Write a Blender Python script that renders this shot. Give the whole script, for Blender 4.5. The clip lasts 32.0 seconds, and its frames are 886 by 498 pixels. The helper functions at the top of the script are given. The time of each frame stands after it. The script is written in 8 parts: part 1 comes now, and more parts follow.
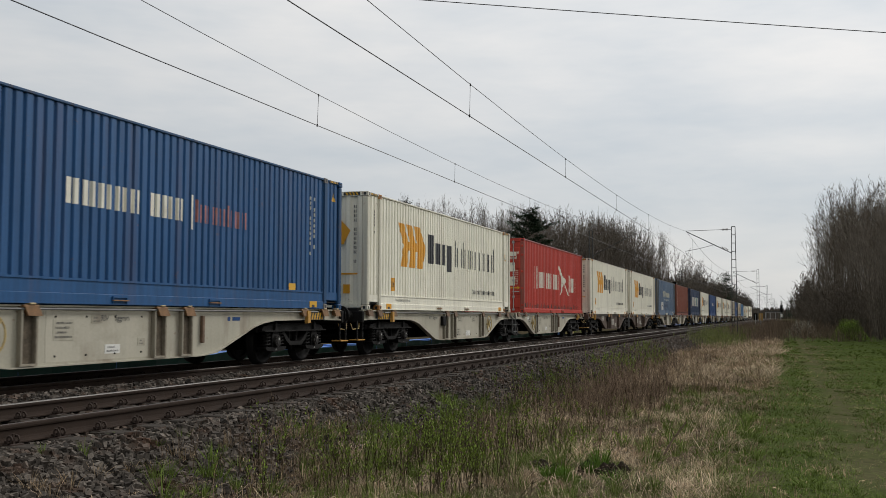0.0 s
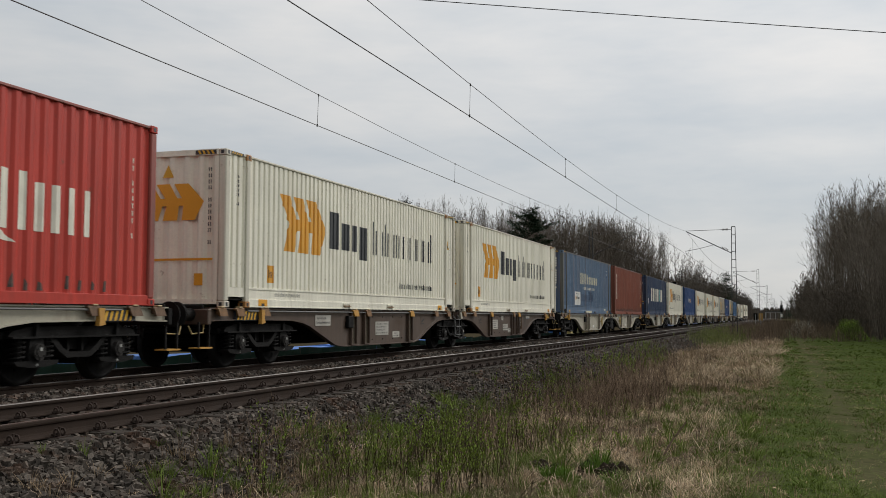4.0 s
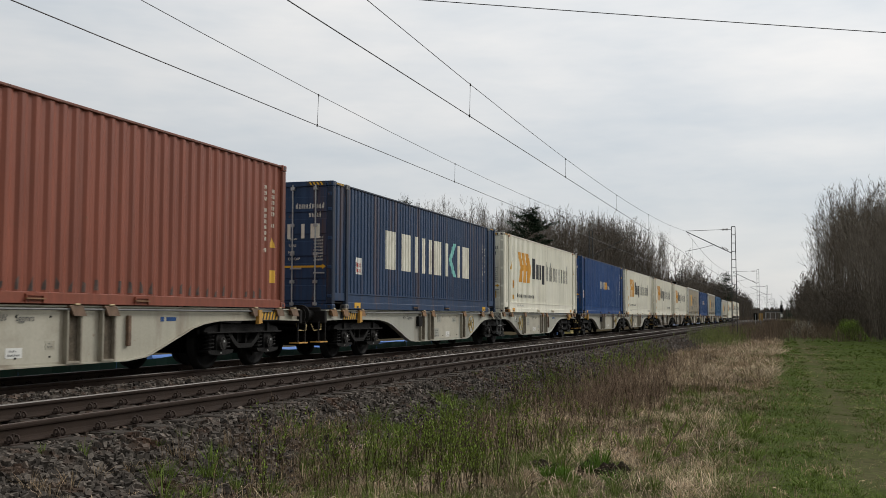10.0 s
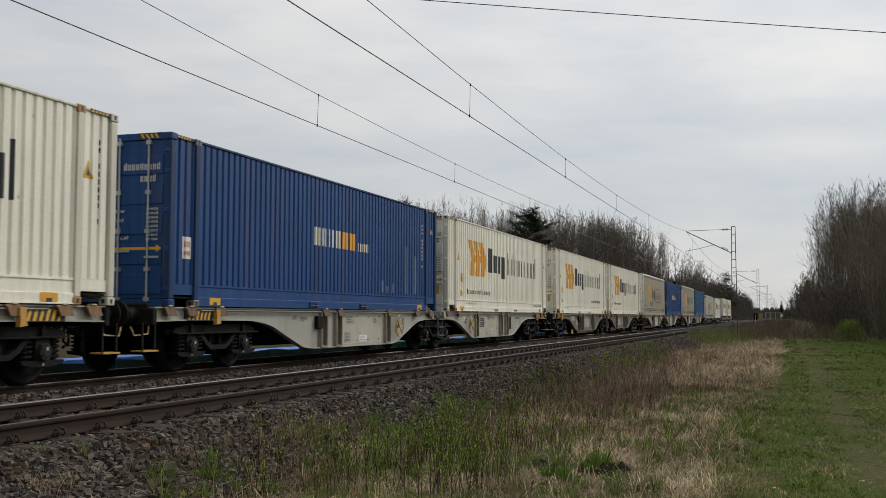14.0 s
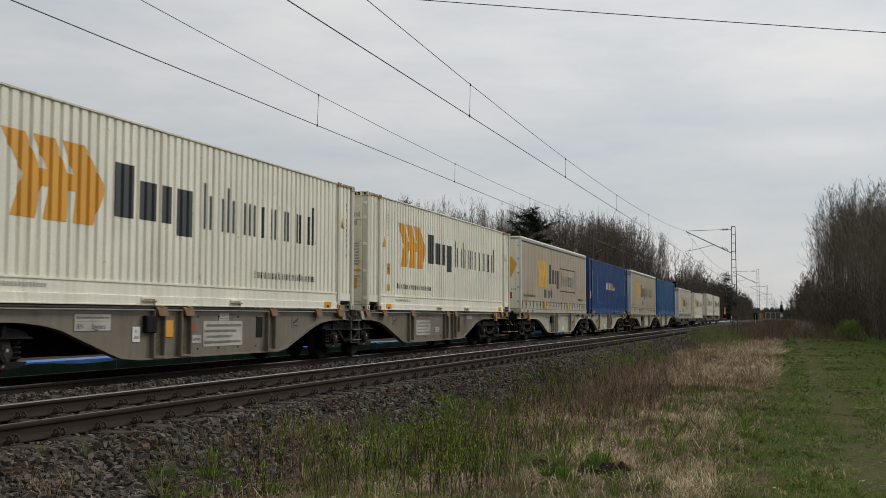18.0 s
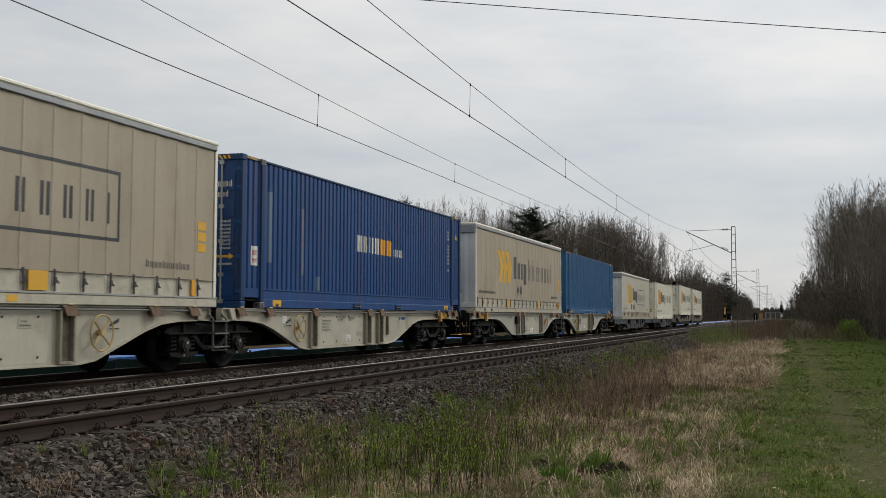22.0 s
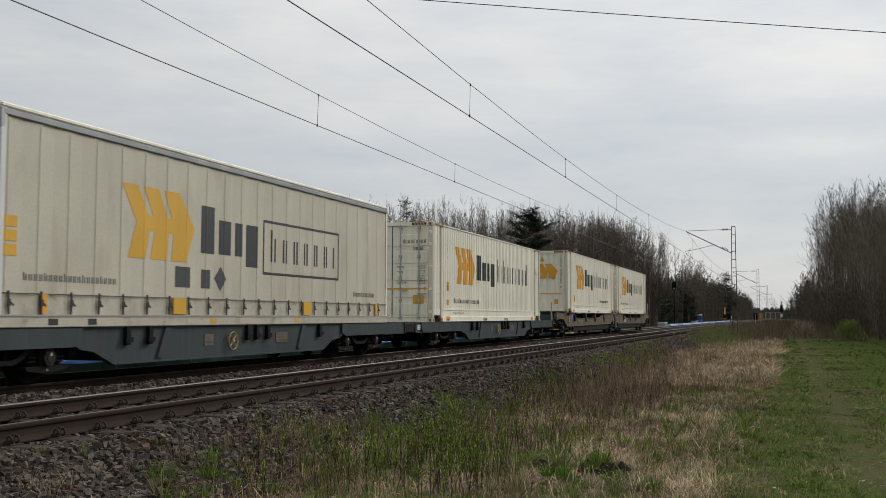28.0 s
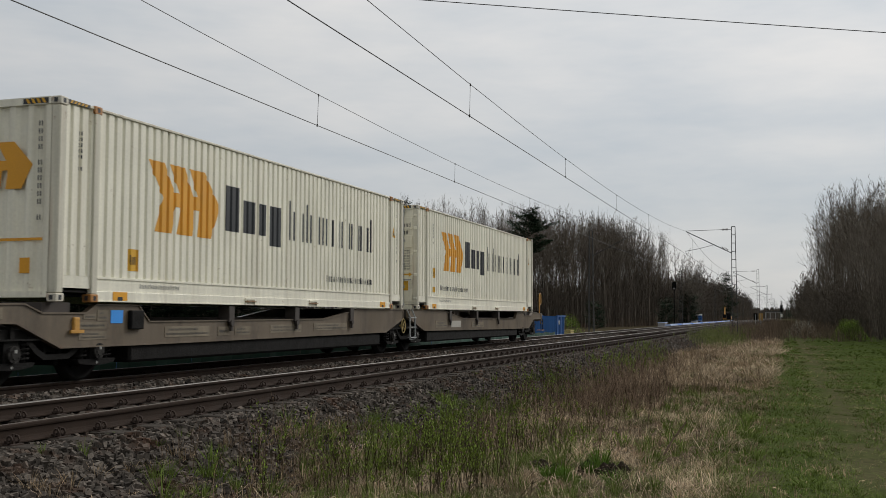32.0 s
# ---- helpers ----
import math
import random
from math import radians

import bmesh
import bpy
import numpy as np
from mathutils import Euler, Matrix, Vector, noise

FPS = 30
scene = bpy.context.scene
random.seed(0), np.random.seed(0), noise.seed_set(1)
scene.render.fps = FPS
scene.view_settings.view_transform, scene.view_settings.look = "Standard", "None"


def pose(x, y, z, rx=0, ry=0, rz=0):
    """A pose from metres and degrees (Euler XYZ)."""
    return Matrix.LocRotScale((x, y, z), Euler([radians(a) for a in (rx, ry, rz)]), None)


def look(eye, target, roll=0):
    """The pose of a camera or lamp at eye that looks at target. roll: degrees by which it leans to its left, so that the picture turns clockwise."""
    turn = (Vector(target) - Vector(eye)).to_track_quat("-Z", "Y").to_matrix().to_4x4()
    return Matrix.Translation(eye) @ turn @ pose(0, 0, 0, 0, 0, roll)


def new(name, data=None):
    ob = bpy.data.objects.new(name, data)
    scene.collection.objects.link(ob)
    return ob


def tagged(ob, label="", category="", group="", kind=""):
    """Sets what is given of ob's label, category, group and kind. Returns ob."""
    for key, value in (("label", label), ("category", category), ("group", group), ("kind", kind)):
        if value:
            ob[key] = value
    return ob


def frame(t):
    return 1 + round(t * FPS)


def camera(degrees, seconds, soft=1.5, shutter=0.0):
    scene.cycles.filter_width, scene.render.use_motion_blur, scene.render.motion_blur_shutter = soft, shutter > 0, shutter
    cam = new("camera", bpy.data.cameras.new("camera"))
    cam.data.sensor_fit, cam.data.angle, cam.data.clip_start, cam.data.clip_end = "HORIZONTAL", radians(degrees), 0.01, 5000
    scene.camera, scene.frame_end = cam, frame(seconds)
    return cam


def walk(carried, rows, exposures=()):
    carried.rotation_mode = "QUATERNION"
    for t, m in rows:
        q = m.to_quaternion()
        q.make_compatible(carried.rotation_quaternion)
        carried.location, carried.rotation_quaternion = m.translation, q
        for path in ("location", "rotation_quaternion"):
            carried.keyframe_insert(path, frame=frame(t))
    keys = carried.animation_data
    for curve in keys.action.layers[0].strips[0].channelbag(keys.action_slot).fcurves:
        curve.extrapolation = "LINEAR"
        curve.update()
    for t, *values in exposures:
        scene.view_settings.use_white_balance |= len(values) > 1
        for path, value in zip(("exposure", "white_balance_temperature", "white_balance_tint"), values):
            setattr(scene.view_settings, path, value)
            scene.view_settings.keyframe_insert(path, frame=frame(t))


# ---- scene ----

# The track runs along +X, away from the camera; z = 0 is the top of the rails.
cam = camera(46.56, 32.0, soft=0.7, shutter=0.12)
EYE = (0.0, 0.0, 0.977)
AIM = (94.72, 31.39, 7.50)
STAND = look(EYE, AIM, 0.13)
walk(cam, [(0, STAND), (32, STAND)], [(0, 0.0), (3, -0.08), (6, -0.1), (8, -0.08), (11, 0.12), (14, -0.04), (17, -0.13), (20, -0.11), (22.5, 0.0), (25, 0.06), (28, -0.03), (30, -0.13), (32, -0.16)])

# ---- sky and light ----
world = bpy.data.worlds.new("overcast_sky")
scene.world = world
world.use_nodes = True
wn, wl = world.node_tree.nodes, world.node_tree.links
wn.clear()
SUN_EL, SUN_ROT = radians(33), radians(123)


def sky_nodes():
    out = wn.new("ShaderNodeOutputWorld")
    bg = wn.new("ShaderNodeBackground")
    sky = wn.new("ShaderNodeTexSky")
    sky.sky_type, sky.sun_disc = "NISHITA", False
    sky.sun_elevation, sky.sun_rotation = SUN_EL, SUN_ROT
    co = wn.new("ShaderNodeTexCoord")
    sep = wn.new("ShaderNodeSeparateXYZ")
    wl.new(co.outputs["Generated"], sep.inputs[0])
    # an overcast dome is about three times as bright overhead as at the horizon
    dome = wn.new("ShaderNodeMapRange")
    dome.inputs["From Min"].default_value, dome.inputs["From Max"].default_value = 0.0, 1.0
    dome.inputs["To Min"].default_value, dome.inputs["To Max"].default_value = 0.53, 1.04
    wl.new(sep.outputs["Z"], dome.inputs["Value"])
    mp = wn.new("ShaderNodeMapping")
    mp.inputs["Scale"].default_value = (1.6, 1.6, 7.0)
    wl.new(co.outputs["Generated"], mp.inputs["Vector"])
    n1 = wn.new("ShaderNodeTexNoise")
    n1.inputs["Scale"].default_value, n1.inputs["Detail"].default_value = 1.7, 5.0
    n1.inputs["Roughness"].default_value = 0.57
    wl.new(mp.outputs[0], n1.inputs["Vector"])
    ramp = wn.new("ShaderNodeValToRGB")
    ramp.color_ramp.elements[0].position, ramp.color_ramp.elements[0].color = 0.33, (0.79, 0.845, 0.895, 1)
    ramp.color_ramp.elements[1].position, ramp.color_ramp.elements[1].color = 0.66, (1.085, 1.068, 1.045, 1)
    wl.new(n1.outputs["Fac"], ramp.inputs["Fac"])
    mul = wn.new("ShaderNodeMix")
    mul.data_type, mul.blend_type = "RGBA", "MULTIPLY"
    mul.inputs["Factor"].default_value = 1.0
    wl.new(ramp.outputs["Color"], mul.inputs["A"])
    wl.new(dome.outputs[0], mul.inputs["B"])
    # the cloud is thinner, and brighter, on the sun's side
    side = wn.new("ShaderNodeVectorMath")
    side.operation = "DOT_PRODUCT"
    side.inputs[1].default_value = (0.84, -0.54, 0.0)
    wl.new(co.outputs["Generated"], side.inputs[0])
    glow = wn.new("ShaderNodeMapRange")
    glow.inputs["From Min"].default_value, glow.inputs["From Max"].default_value = -1.0, 1.0
    glow.inputs["To Min"].default_value, glow.inputs["To Max"].default_value = 0.68, 1.30
    wl.new(side.outputs["Value"], glow.inputs["Value"])
    lit = wn.new("ShaderNodeMix")
    lit.data_type, lit.blend_type = "RGBA", "MULTIPLY"
    lit.inputs["Factor"].default_value = 1.0
    wl.new(mul.outputs["Result"], lit.inputs["A"])
    wl.new(glow.outputs[0], lit.inputs["B"])
    dim = wn.new("ShaderNodeVectorMath")
    dim.operation = "SCALE"
    dim.inputs["Scale"].default_value = 0.10
    wl.new(sky.outputs[0], dim.inputs[0])
    mix = wn.new("ShaderNodeMix")
    mix.data_type = "RGBA"
    mix.inputs["Factor"].default_value = 0.93
    wl.new(dim.outputs[0], mix.inputs["A"])
    wl.new(lit.outputs["Result"], mix.inputs["B"])
    wl.new(mix.outputs["Result"], bg.inputs["Color"])
    bg.inputs["Strength"].default_value = 1.0
    wl.new(bg.outputs[0], out.inputs[0])


sky_nodes()
sun_data = bpy.data.lights.new("sun", "SUN")
sun_data.energy, sun_data.angle, sun_data.color = 1.7, radians(20), (1.0, 0.97, 0.93)
sun = new("sun", sun_data)
sun.matrix_world = look((85, -55, 66), (0, 0, 0))

# ---- materials ----
def material(name, base, rough=0.7, metal=0.0, var=0.12, scale=3.0, grain=60.0, bump=0.0, bump_scale=40.0,
             stain=None, stain_amount=0.3, stain_scale=(1.2, 1.2, 1.2), per_piece=0.0, spec=0.5, stretch=(1, 1, 1), wear=None, streak=(0.80, 1.10)):
    """A painted, stony or woody surface: large and fine variation, stains with ragged edges, fine relief."""
    m = bpy.data.materials.new(name)
    m.use_nodes = True
    nt = m.node_tree
    n, l = nt.nodes, nt.links
    b = n["Principled BSDF"]
    b.inputs["Roughness"].default_value, b.inputs["Metallic"].default_value = rough, metal
    b.inputs["Specular IOR Level"].default_value = spec
    co = n.new("ShaderNodeTexCoord")
    mp = n.new("ShaderNodeMapping")
    mp.inputs["Scale"].default_value = stretch
    l.new(co.outputs["Object"], mp.inputs["Vector"])
    vec = mp.outputs[0]

    def tex(s, detail=4.0):
        t = n.new("ShaderNodeTexNoise")
        t.inputs["Scale"].default_value, t.inputs["Detail"].default_value = s, detail
        l.new(vec, t.inputs["Vector"])
        return t.outputs["Fac"]

    def rng(fac, lo, hi, a=0.3, z=0.7):
        r = n.new("ShaderNodeMapRange")
        r.inputs["From Min"].default_value, r.inputs["From Max"].default_value = a, z
        r.inputs["To Min"].default_value, r.inputs["To Max"].default_value = lo, hi
        l.new(fac, r.inputs["Value"])
        return r.outputs[0]

    def times(a, c):
        x = n.new("ShaderNodeMix")
        x.data_type, x.blend_type = "RGBA", "MULTIPLY"
        x.inputs["Factor"].default_value = 1.0
        if isinstance(a, tuple):
            x.inputs["A"].default_value = a
        else:
            l.new(a, x.inputs["A"])
        l.new(c, x.inputs["B"])
        return x.outputs["Result"]

    col = times((*base, 1), rng(tex(scale), 1 - var, 1 + var))
    col = times(col, rng(tex(grain, 2.0), 1 - var * 0.6, 1 + var * 0.6))
    if per_piece:
        info = n.new("ShaderNodeObjectInfo")
        geo = n.new("ShaderNodeNewGeometry")
        add = n.new("ShaderNodeMath")
        add.operation = "ADD"
        l.new(info.outputs["Random"], add.inputs[0])
        l.new(geo.outputs["Random Per Island"], add.inputs[1])
        fr = n.new("ShaderNodeMath")
        fr.operation = "FRACT"
        l.new(add.outputs[0], fr.inputs[0])
        col = times(col, rng(fr.outputs[0], 1 - per_piece, 1 + per_piece, 0.0, 1.0))
    if stain:
        mp2 = n.new("ShaderNodeMapping")
        mp2.inputs["Scale"].default_value = stain_scale
        l.new(co.outputs["Object"], mp2.inputs["Vector"])
        t = n.new("ShaderNodeTexNoise")
        t.inputs["Scale"].default_value, t.inputs["Detail"].default_value, t.inputs["Roughness"].default_value = 1.0, 7.0, 0.62
        l.new(mp2.outputs[0], t.inputs["Vector"])
        x = n.new("ShaderNodeMix")
        x.data_type = "RGBA"
        l.new(rng(t.outputs["Fac"], 0.0, stain_amount, 0.52, 0.72), x.inputs["Factor"])
        l.new(col, x.inputs["A"])
        x.inputs["B"].default_value = (*stain, 1)
        col = x.outputs["Result"]
    if wear:
        # rain streaks, and chips down to the rusty steel
        mp3 = n.new("ShaderNodeMapping")
        mp3.inputs["Scale"].default_value = (9.0, 9.0, 0.35)
        l.new(co.outputs["Object"], mp3.inputs["Vector"])
        t = n.new("ShaderNodeTexNoise")
        t.inputs["Scale"].default_value, t.inputs["Detail"].default_value = 1.0, 5.0
        l.new(mp3.outputs[0], t.inputs["Vector"])
        col = times(col, rng(t.outputs["Fac"], streak[0], streak[1], 0.3, 0.7))
        t = n.new("ShaderNodeTexNoise")
        t.inputs["Scale"].default_value, t.inputs["Detail"].default_value, t.inputs["Roughness"].default_value = 3.3, 9.0, 0.72
        l.new(co.outputs["Object"], t.inputs["Vector"])
        x = n.new("ShaderNodeMix")
        x.data_type = "RGBA"
        l.new(rng(t.outputs["Fac"], 0.0, wear[0], 0.635, 0.68), x.inputs["Factor"])
        l.new(col, x.inputs["A"])
        x.inputs["B"].default_value = (*wear[1], 1)
        col = x.outputs["Result"]
    l.new(col, b.inputs["Base Color"])
    l.new(rng(tex(scale * 2), max(rough - 0.1, 0.05), min(rough + 0.1, 1)), b.inputs["Roughness"])
    if bump:
        bp = n.new("ShaderNodeBump")
        bp.inputs["Strength"].default_value, bp.inputs["Distance"].default_value = bump, 0.02
        l.new(tex(bump_scale, 5.0), bp.inputs["Height"])
        l.new(bp.outputs[0], b.inputs["Normal"])
    return m


RUST = (0.16, 0.075, 0.035)


def paint(name, base, **kw):
    opts = dict(rough=0.5, var=0.07, scale=0.7, grain=25, stain=RUST, stain_amount=0.22, stain_scale=(3.2, 3.2, 0.22), wear=(0.55, RUST))
    opts.update(kw)
    return material(name, base, **opts)


M = {
    "white": paint("cream_paint", (0.80, 0.77, 0.64), streak=(0.90, 1.05), stain=(0.48, 0.42, 0.30), stain_amount=0.36, wear=(0.6, (0.30, 0.22, 0.13))),
    "cobalt": paint("blue_paint", (0.017, 0.082, 0.21), spec=0.25),
    "navy": paint("navy_paint", (0.026, 0.052, 0.108), spec=0.2, stain=(0.12, 0.07, 0.045), stain_amount=0.75, wear=(0.85, RUST)),
    "royal": paint("royal_blue_paint", (0.013, 0.060, 0.190), spec=0.2),
    "steelblue": paint("faded_blue_paint", (0.083, 0.145, 0.230), stain_amount=0.5),
    "teal": paint("petrol_blue_paint", (0.016, 0.10, 0.225), spec=0.25),
    "red": paint("red_paint", (0.47, 0.050, 0.034), spec=0.25, stain=(0.26, 0.06, 0.04), stain_amount=0.45, wear=(0.8, (0.17, 0.06, 0.035))),
    "maroon": paint("oxide_paint", (0.23, 0.068, 0.040), spec=0.25, stain=(0.12, 0.05, 0.035)),
    "tarp": paint("cream_tarpaulin", (0.338, 0.287, 0.203), stain=(0.22, 0.175, 0.115), stain_amount=0.6, rough=0.6, wear=None, stain_scale=(1.5, 1.5, 0.6)),
    "orange": material("orange_print", (0.68, 0.315, 0.016), rough=0.5, var=0.08, scale=1),
    "yellow": material("yellow_print", (0.62, 0.34, 0.02), rough=0.5, var=0.08, scale=1),
    "black": material("black_print", (0.02, 0.022, 0.026), rough=0.5, var=0.1, scale=1),
    "letter": material("off_white_print", (0.70, 0.67, 0.56), rough=0.5, var=0.1, scale=2, stain=(0.3, 0.2, 0.12), stain_amount=0.4),
    "mint": material("mint_print", (0.22, 0.55, 0.50), rough=0.5, var=0.1, scale=2),
    "wagon": paint("cream_wagon_paint", (0.388, 0.362, 0.284), stain=(0.15, 0.10, 0.06), streak=(0.95, 1.03), stain_amount=0.75, stain_scale=(1.3, 1.3, 0.35)),
    "wagon_grey_white": paint("grey_white_wagon_paint", (0.355, 0.348, 0.292), stain=(0.17, 0.13, 0.09), streak=(0.95, 1.03), stain_amount=0.6, stain_scale=(1.3, 1.3, 0.35)),
    "wagon_dirty": paint("dirty_taupe_wagon_paint", (0.160, 0.136, 0.100), stain=(0.055, 0.036, 0.024), streak=(0.90, 1.05), stain_amount=1.0, stain_scale=(1.1, 1.1, 0.4)),
    "wagon_brown": paint("brown_wagon_paint", (0.078, 0.050, 0.034), stain=(0.030, 0.020, 0.014), streak=(0.90, 1.05), stain_amount=0.9, stain_scale=(1.1, 1.1, 0.4)),
    "wagon_grey": paint("grey_wagon_paint", (0.046, 0.058, 0.062), spec=0.2, stain=(0.060, 0.048, 0.036), streak=(0.85, 1.08), stain_amount=0.85),
    "wagon_taupe": paint("taupe_wagon_paint", (0.128, 0.098, 0.066), stain=(0.040, 0.028, 0.019), streak=(0.90, 1.05), stain_amount=0.9, stain_scale=(1.2, 1.2, 0.5)),
    "iron": material("grimy_cast_iron", spec=0.12, base=(0.0100, 0.0093, 0.0086), rough=0.75, var=0.3, scale=4, grain=40, bump=0.4, bump_scale=30),
    "wheel": material("oily_wheel_steel", spec=0.12, base=(0.0085, 0.0078, 0.0072), rough=0.7, var=0.2, scale=5),
    "rail": material("rusty_rail", spec=0.12, base=(0.033, 0.0225, 0.017), rough=0.85, var=0.2, scale=2, grain=90, bump=0.3, bump_scale=120),
    "railtop": material("worn_rail_head", (0.17, 0.155, 0.142), rough=0.5, metal=0.75, var=0.15, scale=1.5),
    "railtop_dull": material("dull_rail_head", (0.09, 0.07, 0.058), rough=0.5, metal=0.4, var=0.2, scale=1.5),
    "sleeper": material("grey_sleeper", spec=0.12, base=(0.048, 0.040, 0.033), rough=0.9, var=0.2, scale=4, grain=50, bump=0.4),
    "clip": material("rusty_rail_clip", spec=0.12, base=(0.045, 0.032, 0.026), rough=0.8, var=0.3, scale=9),
    "ballast": material("ballast_stone", spec=0.12, base=(0.080, 0.068, 0.057), rough=0.9, var=0.32, scale=9, grain=70, per_piece=0.75, bump=0.3, stain=(0.090, 0.046, 0.027), stain_amount=0.85, stain_scale=(2.2, 2.2, 2.2)),
    "mast": material("galvanised_mast", (0.055, 0.055, 0.053), rough=0.6, metal=0.3, var=0.2, scale=3),
    "wire": material("oxidised_wire", (0.04, 0.04, 0.04), rough=0.6, metal=0.3, var=0.1),
}


# ---- tools ----
def thing(name, label, category, group="", at=(0, 0, 0)):
    ob = new(name)
    ob.empty_display_size = 0.3
    ob.location = at
    return tagged(ob, label, category, group)


def mesh_of(name, bm, mat, smooth=False):
    me = bpy.data.meshes.new(name)
    bm.to_mesh(me)
    bm.free()
    for m in (mat if isinstance(mat, (list, tuple)) else [mat]):
        me.materials.append(m)
    if smooth:
        me.shade_smooth()
    return me


PRINT = {"thin_print", "serial_print", "web_print", "weight_table", "code_plate", "panel_print", "notice_print", "data_print", "code_print",
         "graffiti", "caution_print", "warning_stripe", "seam", "scuff_mark", "lacing", "faded_print"}


def part(name, bm, mat, parent, label="", smooth=False, kind=""):
    """Links a bmesh (or a mesh) as one object under parent."""
    me = bm if isinstance(bm, bpy.types.Mesh) else mesh_of(name, bm, mat, smooth)
    ob = new(name, me)
    ob.parent = parent
    if name in PRINT:
        kind = "stuff"
    return tagged(ob, label, kind=kind)


def box(bm, x0, x1, y0, y1, z0, z1, bevel=0.0, mi=0):
    vs = [bm.verts.new(c) for c in ((x0, y0, z0), (x1, y0, z0), (x1, y1, z0), (x0, y1, z0),
                                    (x0, y0, z1), (x1, y0, z1), (x1, y1, z1), (x0, y1, z1))]
    fs = [bm.faces.new([vs[i] for i in f]) for f in ((3, 2, 1, 0), (4, 5, 6, 7), (0, 1, 5, 4), (1, 2, 6, 5), (2, 3, 7, 6), (3, 0, 4, 7))]
    for f in fs:
        f.material_index = mi
    if bevel:
        es = list({e for f in fs for e in f.edges})
        bmesh.ops.bevel(bm, geom=es, offset=bevel, segments=1, affect="EDGES", material=mi)
    return bm


def boxed(*a, **k):
    return box(bmesh.new(), *a, **k)


def cyl(bm, p, q, r, n=12, r2=None, cap=True, mi=0):
    """A round bar from p to q."""
    p, q = Vector(p), Vector(q)
    d = (q - p).normalized()
    u = d.orthogonal().normalized()
    v = d.cross(u)
    r2 = r if r2 is None else r2
    a = [bm.verts.new(p + r * (math.cos(t) * u + math.sin(t) * v)) for t in (2 * math.pi * i / n for i in range(n))]
    b = [bm.verts.new(q + r2 * (math.cos(t) * u + math.sin(t) * v)) for t in (2 * math.pi * i / n for i in range(n))]
    for i in range(n):
        bm.faces.new((a[i], a[(i + 1) % n], b[(i + 1) % n], b[i])).material_index = mi
    if cap:
        bm.faces.new(a[::-1]).material_index = mi
        bm.faces.new(b).material_index = mi
    return bm


def tube(bm, pts, r, n=6, mi=0):
    """A bent round bar through pts, in one piece."""
    pts = [Vector(p) for p in pts]
    u, last = None, None
    for i, p in enumerate(pts):
        d = (pts[min(i + 1, len(pts) - 1)] - pts[max(i - 1, 0)]).normalized()
        u = d.orthogonal().normalized() if u is None else (u - d * u.dot(d)).normalized()
        v = d.cross(u)
        ring = [bm.verts.new(p + r * (math.cos(t) * u + math.sin(t) * v)) for t in (2 * math.pi * k / n for k in range(n))]
        if last:
            for k in range(n):
                bm.faces.new((last[k], last[(k + 1) % n], ring[(k + 1) % n], ring[k])).material_index = mi
        else:
            bm.faces.new(ring[::-1]).material_index = mi
        last = ring
    bm.faces.new(last).material_index = mi
    return bm


def prism(bm, outline, y0, y1, mi=0, axis="y"):
    """Extrudes a closed outline of (x, z) along y, or of (y, z) along x."""
    put = (lambda a, c, d: (a, d, c)) if axis == "y" else (lambda a, c, d: (d, a, c))
    a = [bm.verts.new(put(x, z, y0)) for x, z in outline]
    b = [bm.verts.new(put(x, z, y1)) for x, z in outline]
    k = len(a)
    fs = [bm.faces.new(a), bm.faces.new(b[::-1])]
    for i in range(k):
        fs.append(bm.faces.new((a[(i + 1) % k], a[i], b[i], b[(i + 1) % k])))
    for f in fs:
        f.material_index = mi
    bmesh.ops.recalc_face_normals(bm, faces=fs)
    return bm


TOUCH = 9.706        # the near face of the containers, in y
MIDDLE = 10.96       # the middle of the far track
NEAR = 7.406         # the middle of the near track
GROUND = -0.78
SPEED, SLOWING = 9.158, -0.0121


def run(t):
    """How far the train has gone at t, from where it is at 16 s."""
    return SPEED * (t - 16) + SLOWING * (t - 16) ** 2 / 2


MOVERS = []      # things that ride with the train: (thing, x, y, z)
WHEELS = []      # turning wheelsets


# ---- ground, tracks, verge ----
def ground_height(x, y):
    """The lie of the land across the line: meadow, ballast bank, field beyond."""
    prof_y = [-400, -12, -2, 0.5, 3.2, 4.3, 5.0, 6.0, 6.3, 8.35, 8.75, 9.2, 9.7, 10.1, 12.3, 13.2, 14.2, 30, 400]
    prof_z = [-0.9, -0.85, -0.80, -0.79, -0.80, -0.78, -0.60, -0.215, -0.235, -0.225, -0.12, -0.075, -0.12, -0.225, -0.235, -0.40, -0.62, -0.7, -0.9]
    h = float(np.interp(y, prof_y, prof_z))
    if y < 4.6:
        h += 0.05 * noise.noise(Vector((x * 0.35, y * 0.35, 0))) + 0.025 * noise.noise(Vector((x * 1.3, y * 1.3, 5)))
        h += -0.04 * math.exp(-((y + 1.0) / 0.35) ** 2)
    return h


